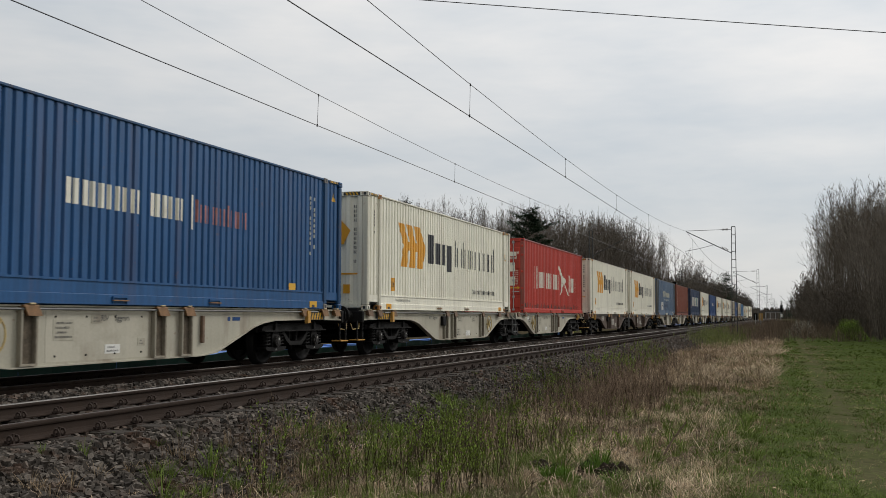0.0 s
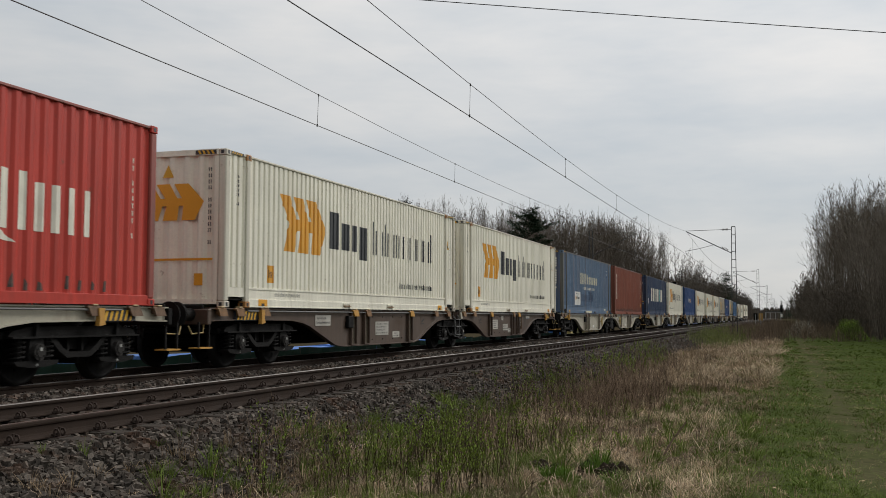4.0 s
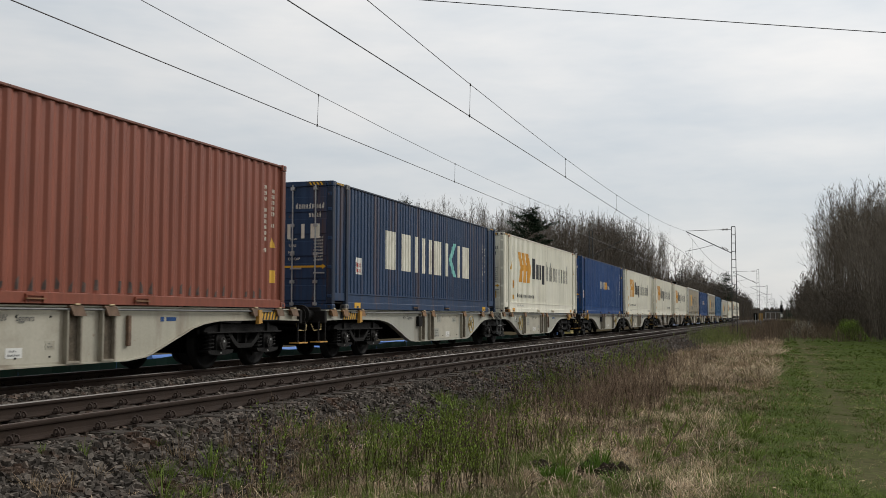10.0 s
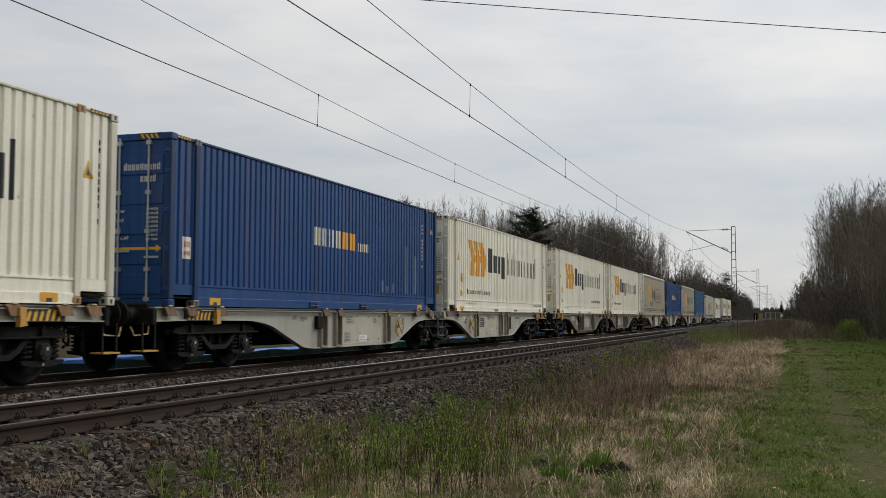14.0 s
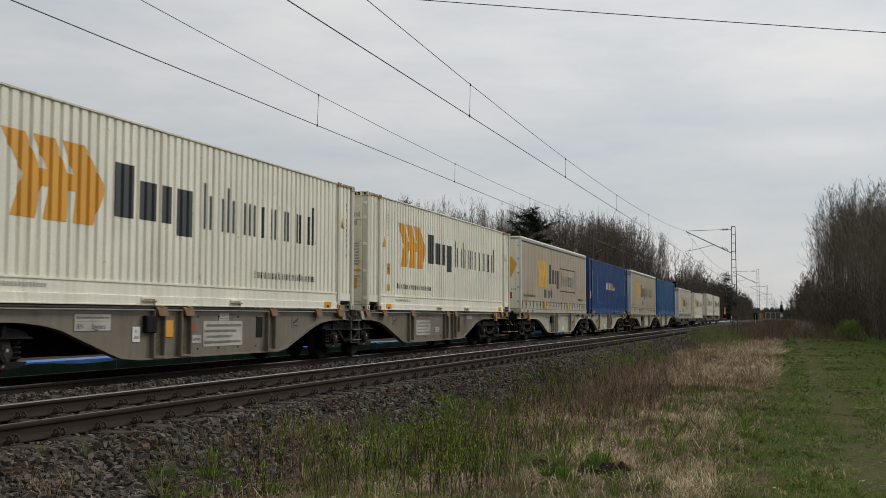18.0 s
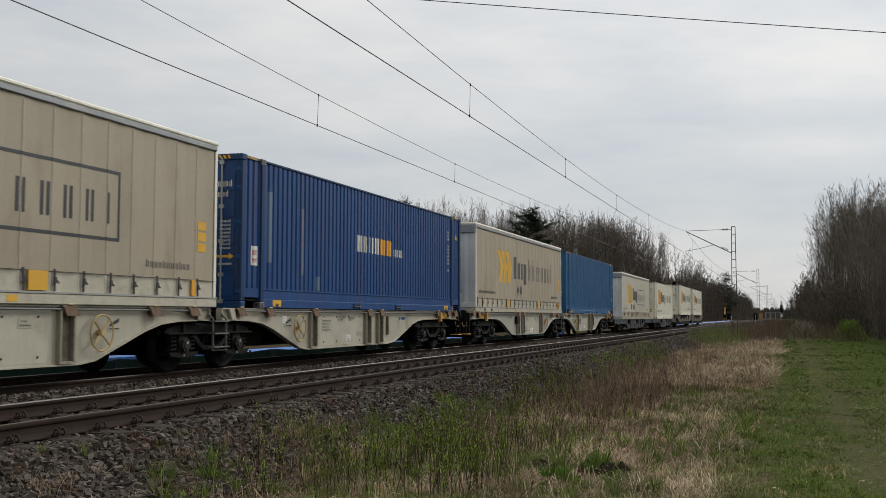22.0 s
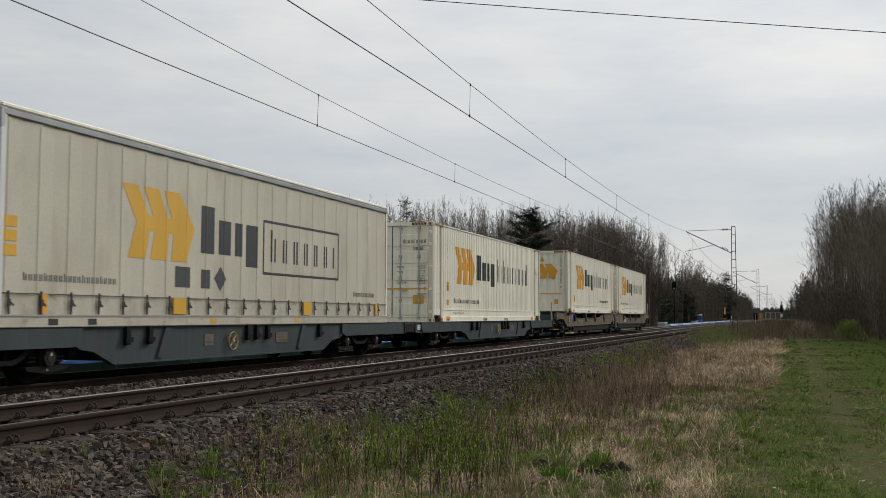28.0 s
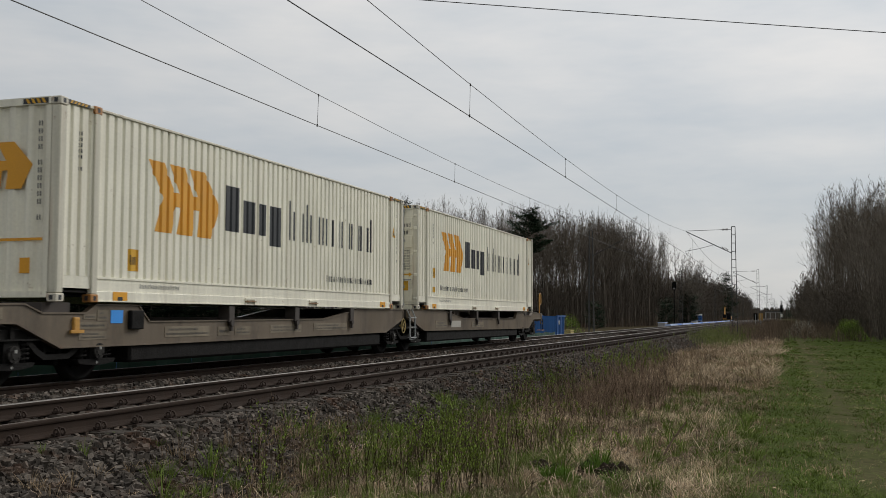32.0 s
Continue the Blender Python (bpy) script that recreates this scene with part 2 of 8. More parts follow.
def ground_material():
    m = bpy.data.materials.new("meadow_soil")
    m.use_nodes = True
    n, l = m.node_tree.nodes, m.node_tree.links
    b = n["Principled BSDF"]
    b.inputs["Roughness"].default_value = 0.95
    b.inputs["Specular IOR Level"].default_value = 0.0
    co = n.new("ShaderNodeTexCoord")
    sep = n.new("ShaderNodeSeparateXYZ")
    l.new(co.outputs["Object"], sep.inputs[0])

    def tex(s, d=5.0):
        t = n.new("ShaderNodeTexNoise")
        t.inputs["Scale"].default_value, t.inputs["Detail"].default_value = s, d
        l.new(co.outputs["Object"], t.inputs["Vector"])
        return t.outputs["Fac"]

    wob = n.new("ShaderNodeMath")
    wob.operation = "MULTIPLY_ADD"
    wob.inputs[1].default_value, wob.inputs[2].default_value = 3.4, -1.7
    l.new(tex(0.6), wob.inputs[0])
    add = n.new("ShaderNodeMath")
    add.operation = "ADD"
    l.new(sep.outputs["Y"], add.inputs[0])
    l.new(wob.outputs[0], add.inputs[1])
    rng = n.new("ShaderNodeMapRange")
    rng.inputs["From Min"].default_value, rng.inputs["From Max"].default_value = -10.0, 30.0
    l.new(add.outputs[0], rng.inputs["Value"])
    ramp = n.new("ShaderNodeValToRGB")
    green, dry, soil, stone, field = (0.054, 0.070, 0.022, 1), (0.088, 0.068, 0.045, 1), (0.038, 0.030, 0.021, 1), (0.042, 0.036, 0.031, 1), (0.058, 0.048, 0.030, 1)
    worn = (0.082, 0.078, 0.040, 1)
    stops = [(-10, green), (-1.9, green), (-1.1, worn), (-0.3, green), (0.2, green), (0.9, dry), (3.6, dry), (4.4, soil), (5.2, stone), (12.8, stone), (13.8, soil), (16, field), (30, field)]
    el = ramp.color_ramp.elements
    while len(el) < len(stops):
        el.new(0.5)
    for e, (y, c) in zip(el, stops):
        e.position, e.color = (y + 10) / 40, c
    l.new(rng.outputs[0], ramp.inputs["Fac"])
    mul = n.new("ShaderNodeMix")
    mul.data_type, mul.blend_type = "RGBA", "MULTIPLY"
    mul.inputs["Factor"].default_value = 1.0
    v = n.new("ShaderNodeMapRange")
    v.inputs["From Min"].default_value, v.inputs["From Max"].default_value = 0.3, 0.7
    v.inputs["To Min"].default_value, v.inputs["To Max"].default_value = 0.72, 1.28
    l.new(tex(9.0, 6.0), v.inputs["Value"])
    l.new(ramp.outputs["Color"], mul.inputs["A"])
    l.new(v.outputs[0], mul.inputs["B"])
    l.new(mul.outputs["Result"], b.inputs["Base Color"])
    bp = n.new("ShaderNodeBump")
    bp.inputs["Strength"].default_value, bp.inputs["Distance"].default_value = 0.25, 0.02
    l.new(tex(14.0, 6.0), bp.inputs["Height"])
    l.new(bp.outputs[0], b.inputs["Normal"])
    return m


def build_ground():
    xs = [-600, -100, -20] + [-4 + 0.6 * i for i in range(80)] + [46, 52, 60, 75, 100, 140, 200, 300, 500, 900, 1600, 3500]
    ys = [-2500, -800, -200, -60, -30, -18] + [-12 + 0.6 * i for i in range(28)] + [4.8, 5.0, 5.3, 6.0, 6.3, 7.5, 8.35, 8.75, 9.2, 9.7, 10.1, 11, 12.3, 13.2, 14.2, 18, 24, 30, 60, 120, 300, 900, 2500]
    verts = [(x, y, ground_height(x, y)) for x in xs for y in ys]
    n = len(ys)
    faces = [(i * n + j, (i + 1) * n + j, (i + 1) * n + j + 1, i * n + j + 1) for i in range(len(xs) - 1) for j in range(n - 1)]
    me = bpy.data.meshes.new("ground")
    me.from_pydata(verts, [], faces)
    me.materials.append(ground_material())
    me.shade_smooth()
    tagged(new("ground", me), "meadow, dry verge and gravel track bed", "ground", kind="structure")


def rail_mesh(x0, x1, top):
    half = [(0.075, -0.172), (0.075, -0.160), (0.018, -0.140), (0.010, -0.12), (0.010, -0.055), (0.030, -0.045), (0.036, -0.030), (0.036, -0.010), (0.026, -0.001)]
    loop = half + [(-a, b) for a, b in half[::-1]]
    bm = bmesh.new()
    xs = [x0 + (x1 - x0) * (i / 14) ** 2.2 for i in range(15)]
    rings = [[bm.verts.new((x, a, b)) for a, b in loop] for x in xs]
    k = len(loop)
    for p, q in zip(rings, rings[1:]):
        for i in range(k):
            f = bm.faces.new((p[i], p[(i + 1) % k], q[(i + 1) % k], q[i]))
            f.material_index = 1 if i == 8 or (top == "railtop" and i == 9) else 0
    bmesh.ops.recalc_face_normals(bm, faces=bm.faces)
    return mesh_of("rail", bm, [M["rail"], M[top]])


def sleeper_mesh():
    bm = prism(bmesh.new(), [(-0.13, -0.30), (0.13, -0.30), (0.12, -0.185), (0.10, -0.175), (-0.10, -0.175), (-0.12, -0.185)], -1.3, 1.3)
    return mesh_of("sleeper", bm, M["sleeper"])


def clip_mesh():
    """Base plate with two coil clips and their bolts."""
    bm = boxed(-0.08, 0.08, -0.17, 0.17, -0.178, -0.165)
    for s in (-1, 1):
        for k in (-0.045, 0.045):
            ring = [(k + 0.0, s * (0.115 + 0.028 * math.cos(a)), -0.125 + 0.032 * math.sin(a)) for a in (2 * math.pi * i / 7 for i in range(8))]
            tube(bm, ring, 0.012, 4)
        cyl(bm, (0, s * 0.115, -0.17), (0, s * 0.115, -0.075), 0.015, 6)
        box(bm, -0.06, 0.06, s * 0.08 - 0.012, s * 0.08 + 0.012, -0.16, -0.135)
    return mesh_of("rail_clip", bm, M["clip"])


def build_tracks():
    sl, cl = sleeper_mesh(), clip_mesh()
    for name, yc, top, label in (("near_track", NEAR, "railtop_dull", "weathered railway track on ballast"), ("far_track", MIDDLE, "railtop", "railway track with a polished rail head")):
        t = tagged(new(name), label, "railway track", kind="structure")
        t.location = (0, yc, 0)
        for s in (-1, 1):
            r = part("rail", rail_mesh(-30, 1600, "railtop" if s > 0 or yc == MIDDLE else "railtop_dull"), None, t, "rusty steel rail")
            r.matrix_basis = Matrix.Translation((0, s * 0.7535, 0))
        rnd = random.Random(int(yc))
        for i in range(240 if yc == NEAR else 150):
            x = 2.0 + 0.62 * i
            o = part("sleeper", sl, None, t)
            o.matrix_basis = Matrix.Translation((x, rnd.uniform(-0.02, 0.02), 0))
            if x < 75:
                for s in (-1, 1):
                    c = part("rail_clip", cl, None, t)
                    c.matrix_basis = Matrix.Translation((x, s * 0.7535, 0))


def stuff_mesh(name, verts, faces, mat, label, category, smooth=False):
    me = bpy.data.meshes.new(name)
    me.from_pydata(verts, [], faces)
    for m in (mat if isinstance(mat, list) else [mat]):
        me.materials.append(m)
    if smooth:
        me.shade_smooth()
    return tagged(new(name, me), label, category, kind="stuff")


def build_ballast():
    rng = np.random.default_rng(4)
    base = np.array([(a, b, c) for a in (-1, 1) for b in (-1, 1) for c in (-1, 1)], float)
    quads = np.array([(0, 1, 3, 2), (4, 6, 7, 5), (0, 4, 5, 1), (2, 3, 7, 6), (0, 2, 6, 4), (1, 5, 7, 3)])

    def lay(n, x0, x1, y0, y1, big=1.0, up=0.0):
        x = x0 * (x1 / x0) ** rng.random(n)
        y = rng.uniform(y0, y1, n)
        z = np.array([ground_height(a, b) for a, b in zip(x, y)]) + rng.uniform(-0.01, 0.03, n) + up
        size = rng.uniform(0.012, 0.031, n) * big * (1 + 0.4 * (x > 25))
        shape = rng.uniform(0.55, 1.25, (n, 1, 3)) * (1 + 0.35 * rng.uniform(-1, 1, (n, 8, 3)))
        a, b = rng.uniform(0, 6.28, n), rng.uniform(-0.7, 0.7, n)
        pts = base[None] * shape * size[:, None, None]
        ca, sa, cb, sb = np.cos(a)[:, None], np.sin(a)[:, None], np.cos(b)[:, None], np.sin(b)[:, None]
        px, py, pz = pts[..., 0], pts[..., 1], pts[..., 2]
        py, pz = cb * py - sb * pz, sb * py + cb * pz
        px, py = ca * px - sa * py, sa * px + ca * py
        return np.stack([px + x[:, None], py + y[:, None], pz + z[:, None]], -1)

    groups = [lay(31000, 5.0, 80, 4.85, 6.62), lay(19000, 6.5, 60, 8.15, 10.15), lay(4500, 6.5, 40, 6.75, 8.1, 1.0, 0.0), lay(5000, 8.0, 60, 11.8, 13.3), lay(1500, 4.6, 9.5, 4.3, 5.2)]
    v = np.concatenate(groups)
    n = len(v)
    f = (quads[None] + 8 * np.arange(n)[:, None, None]).reshape(-1, 4)
    stuff_mesh("ballast", v.reshape(-1, 3).tolist(), f.tolist(), M["ballast"], "grey-brown crushed stone ballast beside the rails", "gravel")


def blades(name, label, category, mat, n, x0, x1, y_of, h0, h1, width, lean, seed, clump=0.0, curl=0.35, fan=0.0, per=55):
    """Grass or shoots: narrow bent blades, denser near the camera."""
    rng = np.random.default_rng(seed)
    x = x0 * (x1 / x0) ** rng.random(n)
    lo, hi = y_of
    y = rng.uniform(lo, hi, n)
    if fan:
        y = hi - (hi + fan * x + 0.4) * rng.random(n) + 0.3 * np.sin(x * 0.9) * np.sin(x * 0.37 + 1) + rng.normal(0, 0.22, n)
    if clump:
        k = max(8, n // per)
        cx = x0 * (x1 / x0) ** rng.random(k)
        cy = rng.uniform(lo, hi, k)
        pick = rng.integers(0, k, n)
        use = rng.random(n) < clump
        spread = 0.10 + 0.006 * cx[pick]
        x = np.where(use, cx[pick] + rng.normal(0, 1, n) * spread, x)
        y = np.where(use, cy[pick] + rng.normal(0, 1, n) * spread, y)
    z = np.array([ground_height(a, b) for a, b in zip(x, y)]) - 0.01
    h = rng.uniform(h0, h1, n) * (0.6 + 0.4 * rng.random(n))
    if fan:
        h *= 1 - 0.15 * np.exp(-((y + 1.0 + 0.2 * np.sin(x / 5)) / 0.28) ** 2)
    w = width * (1 + x / 18) * rng.uniform(0.6, 1.3, n)
    a = rng.uniform(0, 6.28, n)
    l = lean * rng.random(n) * h
    dx, dy = np.cos(a) * l, np.sin(a) * l
    sx, sy = -np.sin(a) * w, np.cos(a) * w
    # blades face roughly across the view
    mid = 0.55
    v = np.empty((n, 5, 3))
    v[:, 0] = np.stack([x - sx, y - sy, z], -1)
    v[:, 1] = np.stack([x + sx, y + sy, z], -1)
    mx, my, mz = x + dx * curl, y + dy * curl, z + h * mid
    v[:, 2] = np.stack([mx + sx * 0.7, my + sy * 0.7, mz], -1)
    v[:, 3] = np.stack([mx - sx * 0.7, my - sy * 0.7, mz], -1)
    v[:, 4] = np.stack([x + dx, y + dy, z + h * np.sqrt(np.clip(1 - (lean * 0.5) ** 2, 0.2, 1))], -1)
    i5 = 5 * np.arange(n)[:, None]
    f = (i5 + np.array([[0, 1, 2, 3]])).tolist() + (i5 + np.array([[3, 2, 4]])).tolist()
    return stuff_mesh(name, v.reshape(-1, 3).tolist(), f, M[mat], label, category)


def tussocks(name, label, mat, n, per, x0, x1, y_of, r_of, h_of, width, seed, patch=0.0, droop=0.5, offset=0.0):
    """Grass in tufts: every blade rises from its tuft's heart, leans outward and bends over. patch > 0 leaves bare gaps between."""
    rng = np.random.default_rng(seed)
    cx, cy = [], []
    while len(cx) < n:
        x = x0 * (x1 / x0) ** rng.random()
        y = rng.uniform(*(y_of(x) if callable(y_of) else y_of))
        if patch and noise.noise(Vector((x * 0.55 + offset, y * 0.9 + offset, 3.0 + seed))) < patch - 0.5 + rng.normal(0, 0.07):
            continue
        cx.append(x)
        cy.append(y)
    cx, cy = np.array(cx), np.array(cy)
    big = rng.uniform(0.55, 1.25, n)
    cz = np.array([ground_height(a, b) for a, b in zip(cx, cy)]) - 0.015
    pick = np.repeat(np.arange(n), per)
    k = len(pick)
    a = rng.uniform(0, 6.283, k)
    out = np.sqrt(rng.random(k))
    r = rng.uniform(*r_of, n)[pick] * big[pick]
    h = rng.uniform(*h_of, n)[pick] * big[pick] * rng.uniform(0.55, 1.1, k)
    ca, sa = np.cos(a), np.sin(a)
    bx, by, bz = cx[pick] + ca * out * r * 0.4, cy[pick] + sa * out * r * 0.4, cz[pick]
    reach = out * r * rng.uniform(0.7, 1.5, k)
    bend = droop * out * rng.uniform(0.3, 1.2, k)
    w = width * (1 + cx[pick] / 20) * rng.uniform(0.6, 1.3, k)
    t = rng.uniform(0, 6.283, k)
    wx, wy = np.cos(t) * w, np.sin(t) * w
    v = np.empty((k, 7, 3))
    for i, (f, g) in enumerate(((0.0, 1.0), (0.38, 0.85), (0.74, 0.6))):
        px, py = bx + ca * reach * f ** 1.6, by + sa * reach * f ** 1.6
        pz = bz + h * (f - bend * 0.55 * f * f)
        v[:, 2 * i] = np.stack([px - wx * g, py - wy * g, pz], -1)
        v[:, 2 * i + 1] = np.stack([px + wx * g, py + wy * g, pz], -1)
    v[:, 6] = np.stack([bx + ca * reach, by + sa * reach, bz + h * (1 - bend * 0.62)], -1)
    i7 = 7 * np.arange(k)[:, None]
    f = (i7 + np.array([[0, 1, 3, 2]])).tolist() + (i7 + np.array([[2, 3, 5, 4]])).tolist() + (i7 + np.array([[4, 5, 6]])).tolist()
    return stuff_mesh(name, v.reshape(-1, 3).tolist(), f, M[mat], label, "grass")


def saplings(name, label, spots, mat, seed, stems=(3, 6), thick=0.0036, twigs=4, leaves=0, leaf=0.026, lean=0.10, wide=0.30):
    """Clusters of slim upright stems with rising side twigs; with leaves > 0, narrow young leaves along their upper half."""
    rng = random.Random(seed)
    verts, faces, lv, lf = [], [], [], []

    def rod(p, q, r0, r1):
        d = (q - p).normalized()
        u = d.orthogonal().normalized()
        w = d.cross(u)
        k = len(verts)
        for c, r in ((p, r0), (q, r1)):
            for t in (0, 2.09, 4.19):
                verts.append(tuple(c + r * (math.cos(t) * u + math.sin(t) * w)))
        for i in range(3):
            faces.append((k + i, k + (i + 1) % 3, k + 3 + (i + 1) % 3, k + 3 + i))

    def foliage(p, q, n, size):
        along = (q - p).normalized()
        for _ in range(n):
            c = p.lerp(q, rng.random())
            a = rng.uniform(0, 6.28)
            d = (along * 0.9 + Vector((math.cos(a), math.sin(a), rng.uniform(0.0, 0.5))) * 0.75).normalized() * size * rng.uniform(0.6, 1.35)
            m = d.cross(Vector((rng.gauss(0, 1), rng.gauss(0, 1), rng.gauss(0, 1)))).normalized() * d.length * 0.2
            b = len(lv)
            lv.extend([tuple(c), tuple(c + d * 0.5 + m), tuple(c + d), tuple(c + d * 0.5 - m)])
            lf.append((b, b + 1, b + 2, b + 3))

    for x, y, h, spread in spots:
        g = ground_height(x, y)
        fat = thick * (1 + x / 40)
        for _ in range(rng.randint(*stems)):
            p = Vector((x + rng.gauss(0, spread), y + rng.gauss(0, spread), g - 0.02))
            d = Vector((rng.gauss(0, lean), rng.gauss(0, lean), 1)).normalized()
            hh = h * rng.uniform(0.5, 1.12)
            nodes = [p]
            for i in range(3):
                d = (d + Vector((rng.gauss(0, 0.07), rng.gauss(0, 0.07), 0.06))).normalized()
                nodes.append(nodes[-1] + d * hh / 3)
                rod(nodes[-2], nodes[-1], fat * (1 - 0.28 * i), fat * (1 - 0.28 * (i + 1)))
            if leaves:
                foliage(nodes[1].lerp(nodes[2], 0.5), nodes[3], leaves, leaf)
            for _ in range(rng.randint(max(0, twigs - 2), twigs + 1)):
                i = rng.choice((0, 1, 1, 2))
                s = nodes[i].lerp(nodes[i + 1], rng.uniform(0.3, 1) if leaves else rng.random())
                a = rng.uniform(0, 6.28)
                e = s + Vector((math.cos(a) * wide * 1.6, math.sin(a) * wide * 1.6, 0.85)).normalized() * hh * rng.uniform(0.14, 0.36)
                rod(s, e, fat * 0.55, fat * 0.22)
                if leaves:
                    foliage(s.lerp(e, 0.3), e, leaves // 2, leaf * 0.9)
    ob = stuff_mesh(name, verts, faces, M[mat], label, "shrub")
    if leaves:
        me = bpy.data.meshes.new("leaf")
        me.from_pydata(lv, [], lf)
        me.materials.append(M["young_leaf"])
        o = new("leaf", me)
        o.parent = ob
        tagged(o, "fresh green leaves", kind="stuff")
    return ob


def plant(name, rgb, per=0.5):
    return material(name, rgb, rough=0.85, var=0.38, scale=0.45, grain=12, per_piece=per, spec=0.02)


M.update({
    "straw": plant("straw", (0.318, 0.237, 0.152)),
    "straw_pale": plant("bleached_straw", (0.49, 0.39, 0.27), 0.6),
    "grass": plant("green_grass", (0.125, 0.168, 0.040)),
    "lawn": plant("short_grass", (0.114, 0.152, 0.038), 0.18),
    "olive": plant("olive_weed", (0.165, 0.170, 0.078)),
    "young_leaf": plant("young_leaf", (0.180, 0.245, 0.046)),
    "twig": plant("brown_twig", (0.150, 0.112, 0.080)),
    "twig_red": plant("reddish_twig", (0.150, 0.108, 0.076), 0.8),
    "stem_dark": plant("dark_young_stem", (0.052, 0.042, 0.026)),
    "tuft": plant("lush_grass", (0.085, 0.150, 0.026)),
    "bark": material("grey_bark", (0.155, 0.134, 0.109), rough=0.9, var=0.3, scale=2, grain=20, per_piece=0.3, spec=0.02),
    "bark_red": material("reddish_bark", (0.136, 0.114, 0.091), rough=0.9, var=0.3, scale=2, grain=20, per_piece=0.35, spec=0.02),
    "bark_deep": material("brown_bark", (0.106, 0.090, 0.073), rough=0.9, var=0.3, scale=2, grain=20, per_piece=0.35, spec=0.02),
    "needle": plant("dark_needles", (0.033, 0.053, 0.033), 0.4),
    "bush": plant("bright_bush_leaf", (0.16, 0.235, 0.035), 0.3),
    "blossom": plant("pale_blossom", (0.42, 0.40, 0.34), 0.3),
})


def build_verge():
    # a thatch of fallen straw, then tufts of several kinds over it
    blades("dry_grass", "bleached dry grass on the verge", "grass", "straw", 36000, 5.2, 90, (0.4, 5.15), 0.06, 0.22, 0.0021, 1.9, 11, clump=0.35)
    tussocks("pale_tufts", "pale straw tufts leaning over", "straw_pale", 800, 34, 7.0, 36, (0.7, 4.3), (0.10, 0.26), (0.09, 0.27), 0.0017, 12, 0.44, 0.95)
    tussocks("pale_grass", "pale dry grass farther along the verge", "straw_pale", 470, 24, 26.0, 95, lambda x: (0.5 + 0.5 * math.sin(x * 0.31), 4.3), (0.25, 0.5), (0.20, 0.46), 0.0020, 22, 0.40, 0.55)
    tussocks("brown_grass", "brown withered grass farther along the verge", "straw", 620, 24, 24.0, 80, (0.3, 4.5), (0.25, 0.5), (0.16, 0.40), 0.0020, 35, 0.36, 0.6, 4.0)
    tussocks("brown_tufts", "brown withered tufts on the verge", "straw", 480, 34, 6.5, 60, (0.6, 4.6), (0.10, 0.26), (0.08, 0.25), 0.0018, 23, 0.5, 0.8, 7.0)
    tussocks("green_grass", "fresh green tufts among dry grass", "grass", 380, 42, 7.6, 26, (0.5, 5.4), (0.10, 0.20), (0.12, 0.30), 0.0024, 13, 0.50, 0.45, 3.0)
    tussocks("grey_green_grass", "dull green tufts in the dry grass", "olive", 420, 34, 6.0, 45, (0.4, 3.6), (0.12, 0.24), (0.10, 0.28), 0.0022, 24, 0.46, 0.6, 11.0)
    tussocks("green_tufts", "lush green tufts in the dry grass", "tuft", 7, 130, 10.6, 12.1, (1.7, 2.5), (0.10, 0.16), (0.18, 0.30), 0.0028, 19, 0, 0.4)
    blades("lawn", "short green meadow grass", "grass", "lawn", 115000, 6.0, 110, (-8.0, 0.95), 0.02, 0.07, 0.0030, 1.4, 14, fan=0.112)
    tussocks("lawn_edge", "longer meadow grass in tufts", "lawn", 900, 24, 6.0, 80, (-6.0, 1.2), (0.07, 0.16), (0.06, 0.15), 0.0026, 15, 0.5, 0.4, 5.0)
    tussocks("lawn_fringe", "meadow grass creeping into the dry verge", "lawn", 620, 30, 6.0, 70, (0.3, 2.3), (0.09, 0.2), (0.07, 0.20), 0.0025, 18, 0.45, 0.5, 9.0)
    blades("fallen_straw", "dead straw lying in the meadow grass", "grass", "straw", 5000, 6.0, 70, (-3.0, 1.2), 0.06, 0.2, 0.0018, 1.9, 17, clump=0.7)
    blades("tangled_straw", "grey tangled straw lying flat", "grass", "straw_pale", 3000, 6.0, 20, (0.6, 4.8), 0.12, 0.42, 0.0022, 2.0, 20, clump=0.5)
    tussocks("track_weeds", "thin weeds growing in the ballast", "grass", 34, 26, 6.8, 34, (4.7, 6.3), (0.05, 0.12), (0.08, 0.26), 0.0020, 16, 0, 0.5)
    tussocks("shoot_grass", "green grass at the feet of the shoots", "grass", 230, 36, 8.6, 13.5, (2.7, 5.35), (0.08, 0.18), (0.10, 0.28), 0.0022, 31, 0.35, 0.5)
    tussocks("bank_straw", "dry weeds on the ballast's foot", "straw", 170, 26, 6.6, 12.5, (4.3, 5.6), (0.08, 0.2), (0.08, 0.24), 0.0018, 33, 0.4, 0.8)
    tussocks("path_grass", "short trodden grass on the path", "olive", 700, 26, 7.0, 60, (-1.7, -0.4), (0.08, 0.18), (0.02, 0.06), 0.0026, 32, 0.35, 0.9)
    tussocks("path_straw", "dry trodden grass on the path", "straw", 420, 20, 6.0, 60, (-2.0, -0.3), (0.08, 0.2), (0.02, 0.06), 0.0022, 36, 0.4, 0.9, 6.0)
    rnd = random.Random(3)
    # green shoots in front, some straying into the ballast
    spots = [(rnd.uniform(9.2, 14.5), rnd.uniform(2.9, 4.6), rnd.uniform(0.38, 0.72), 0.06) for _ in range(120)]
    spots += [(rnd.uniform(8.0, 11.5), rnd.uniform(4.3, 5.3), rnd.uniform(0.3, 0.66), 0.05) for _ in range(12)]
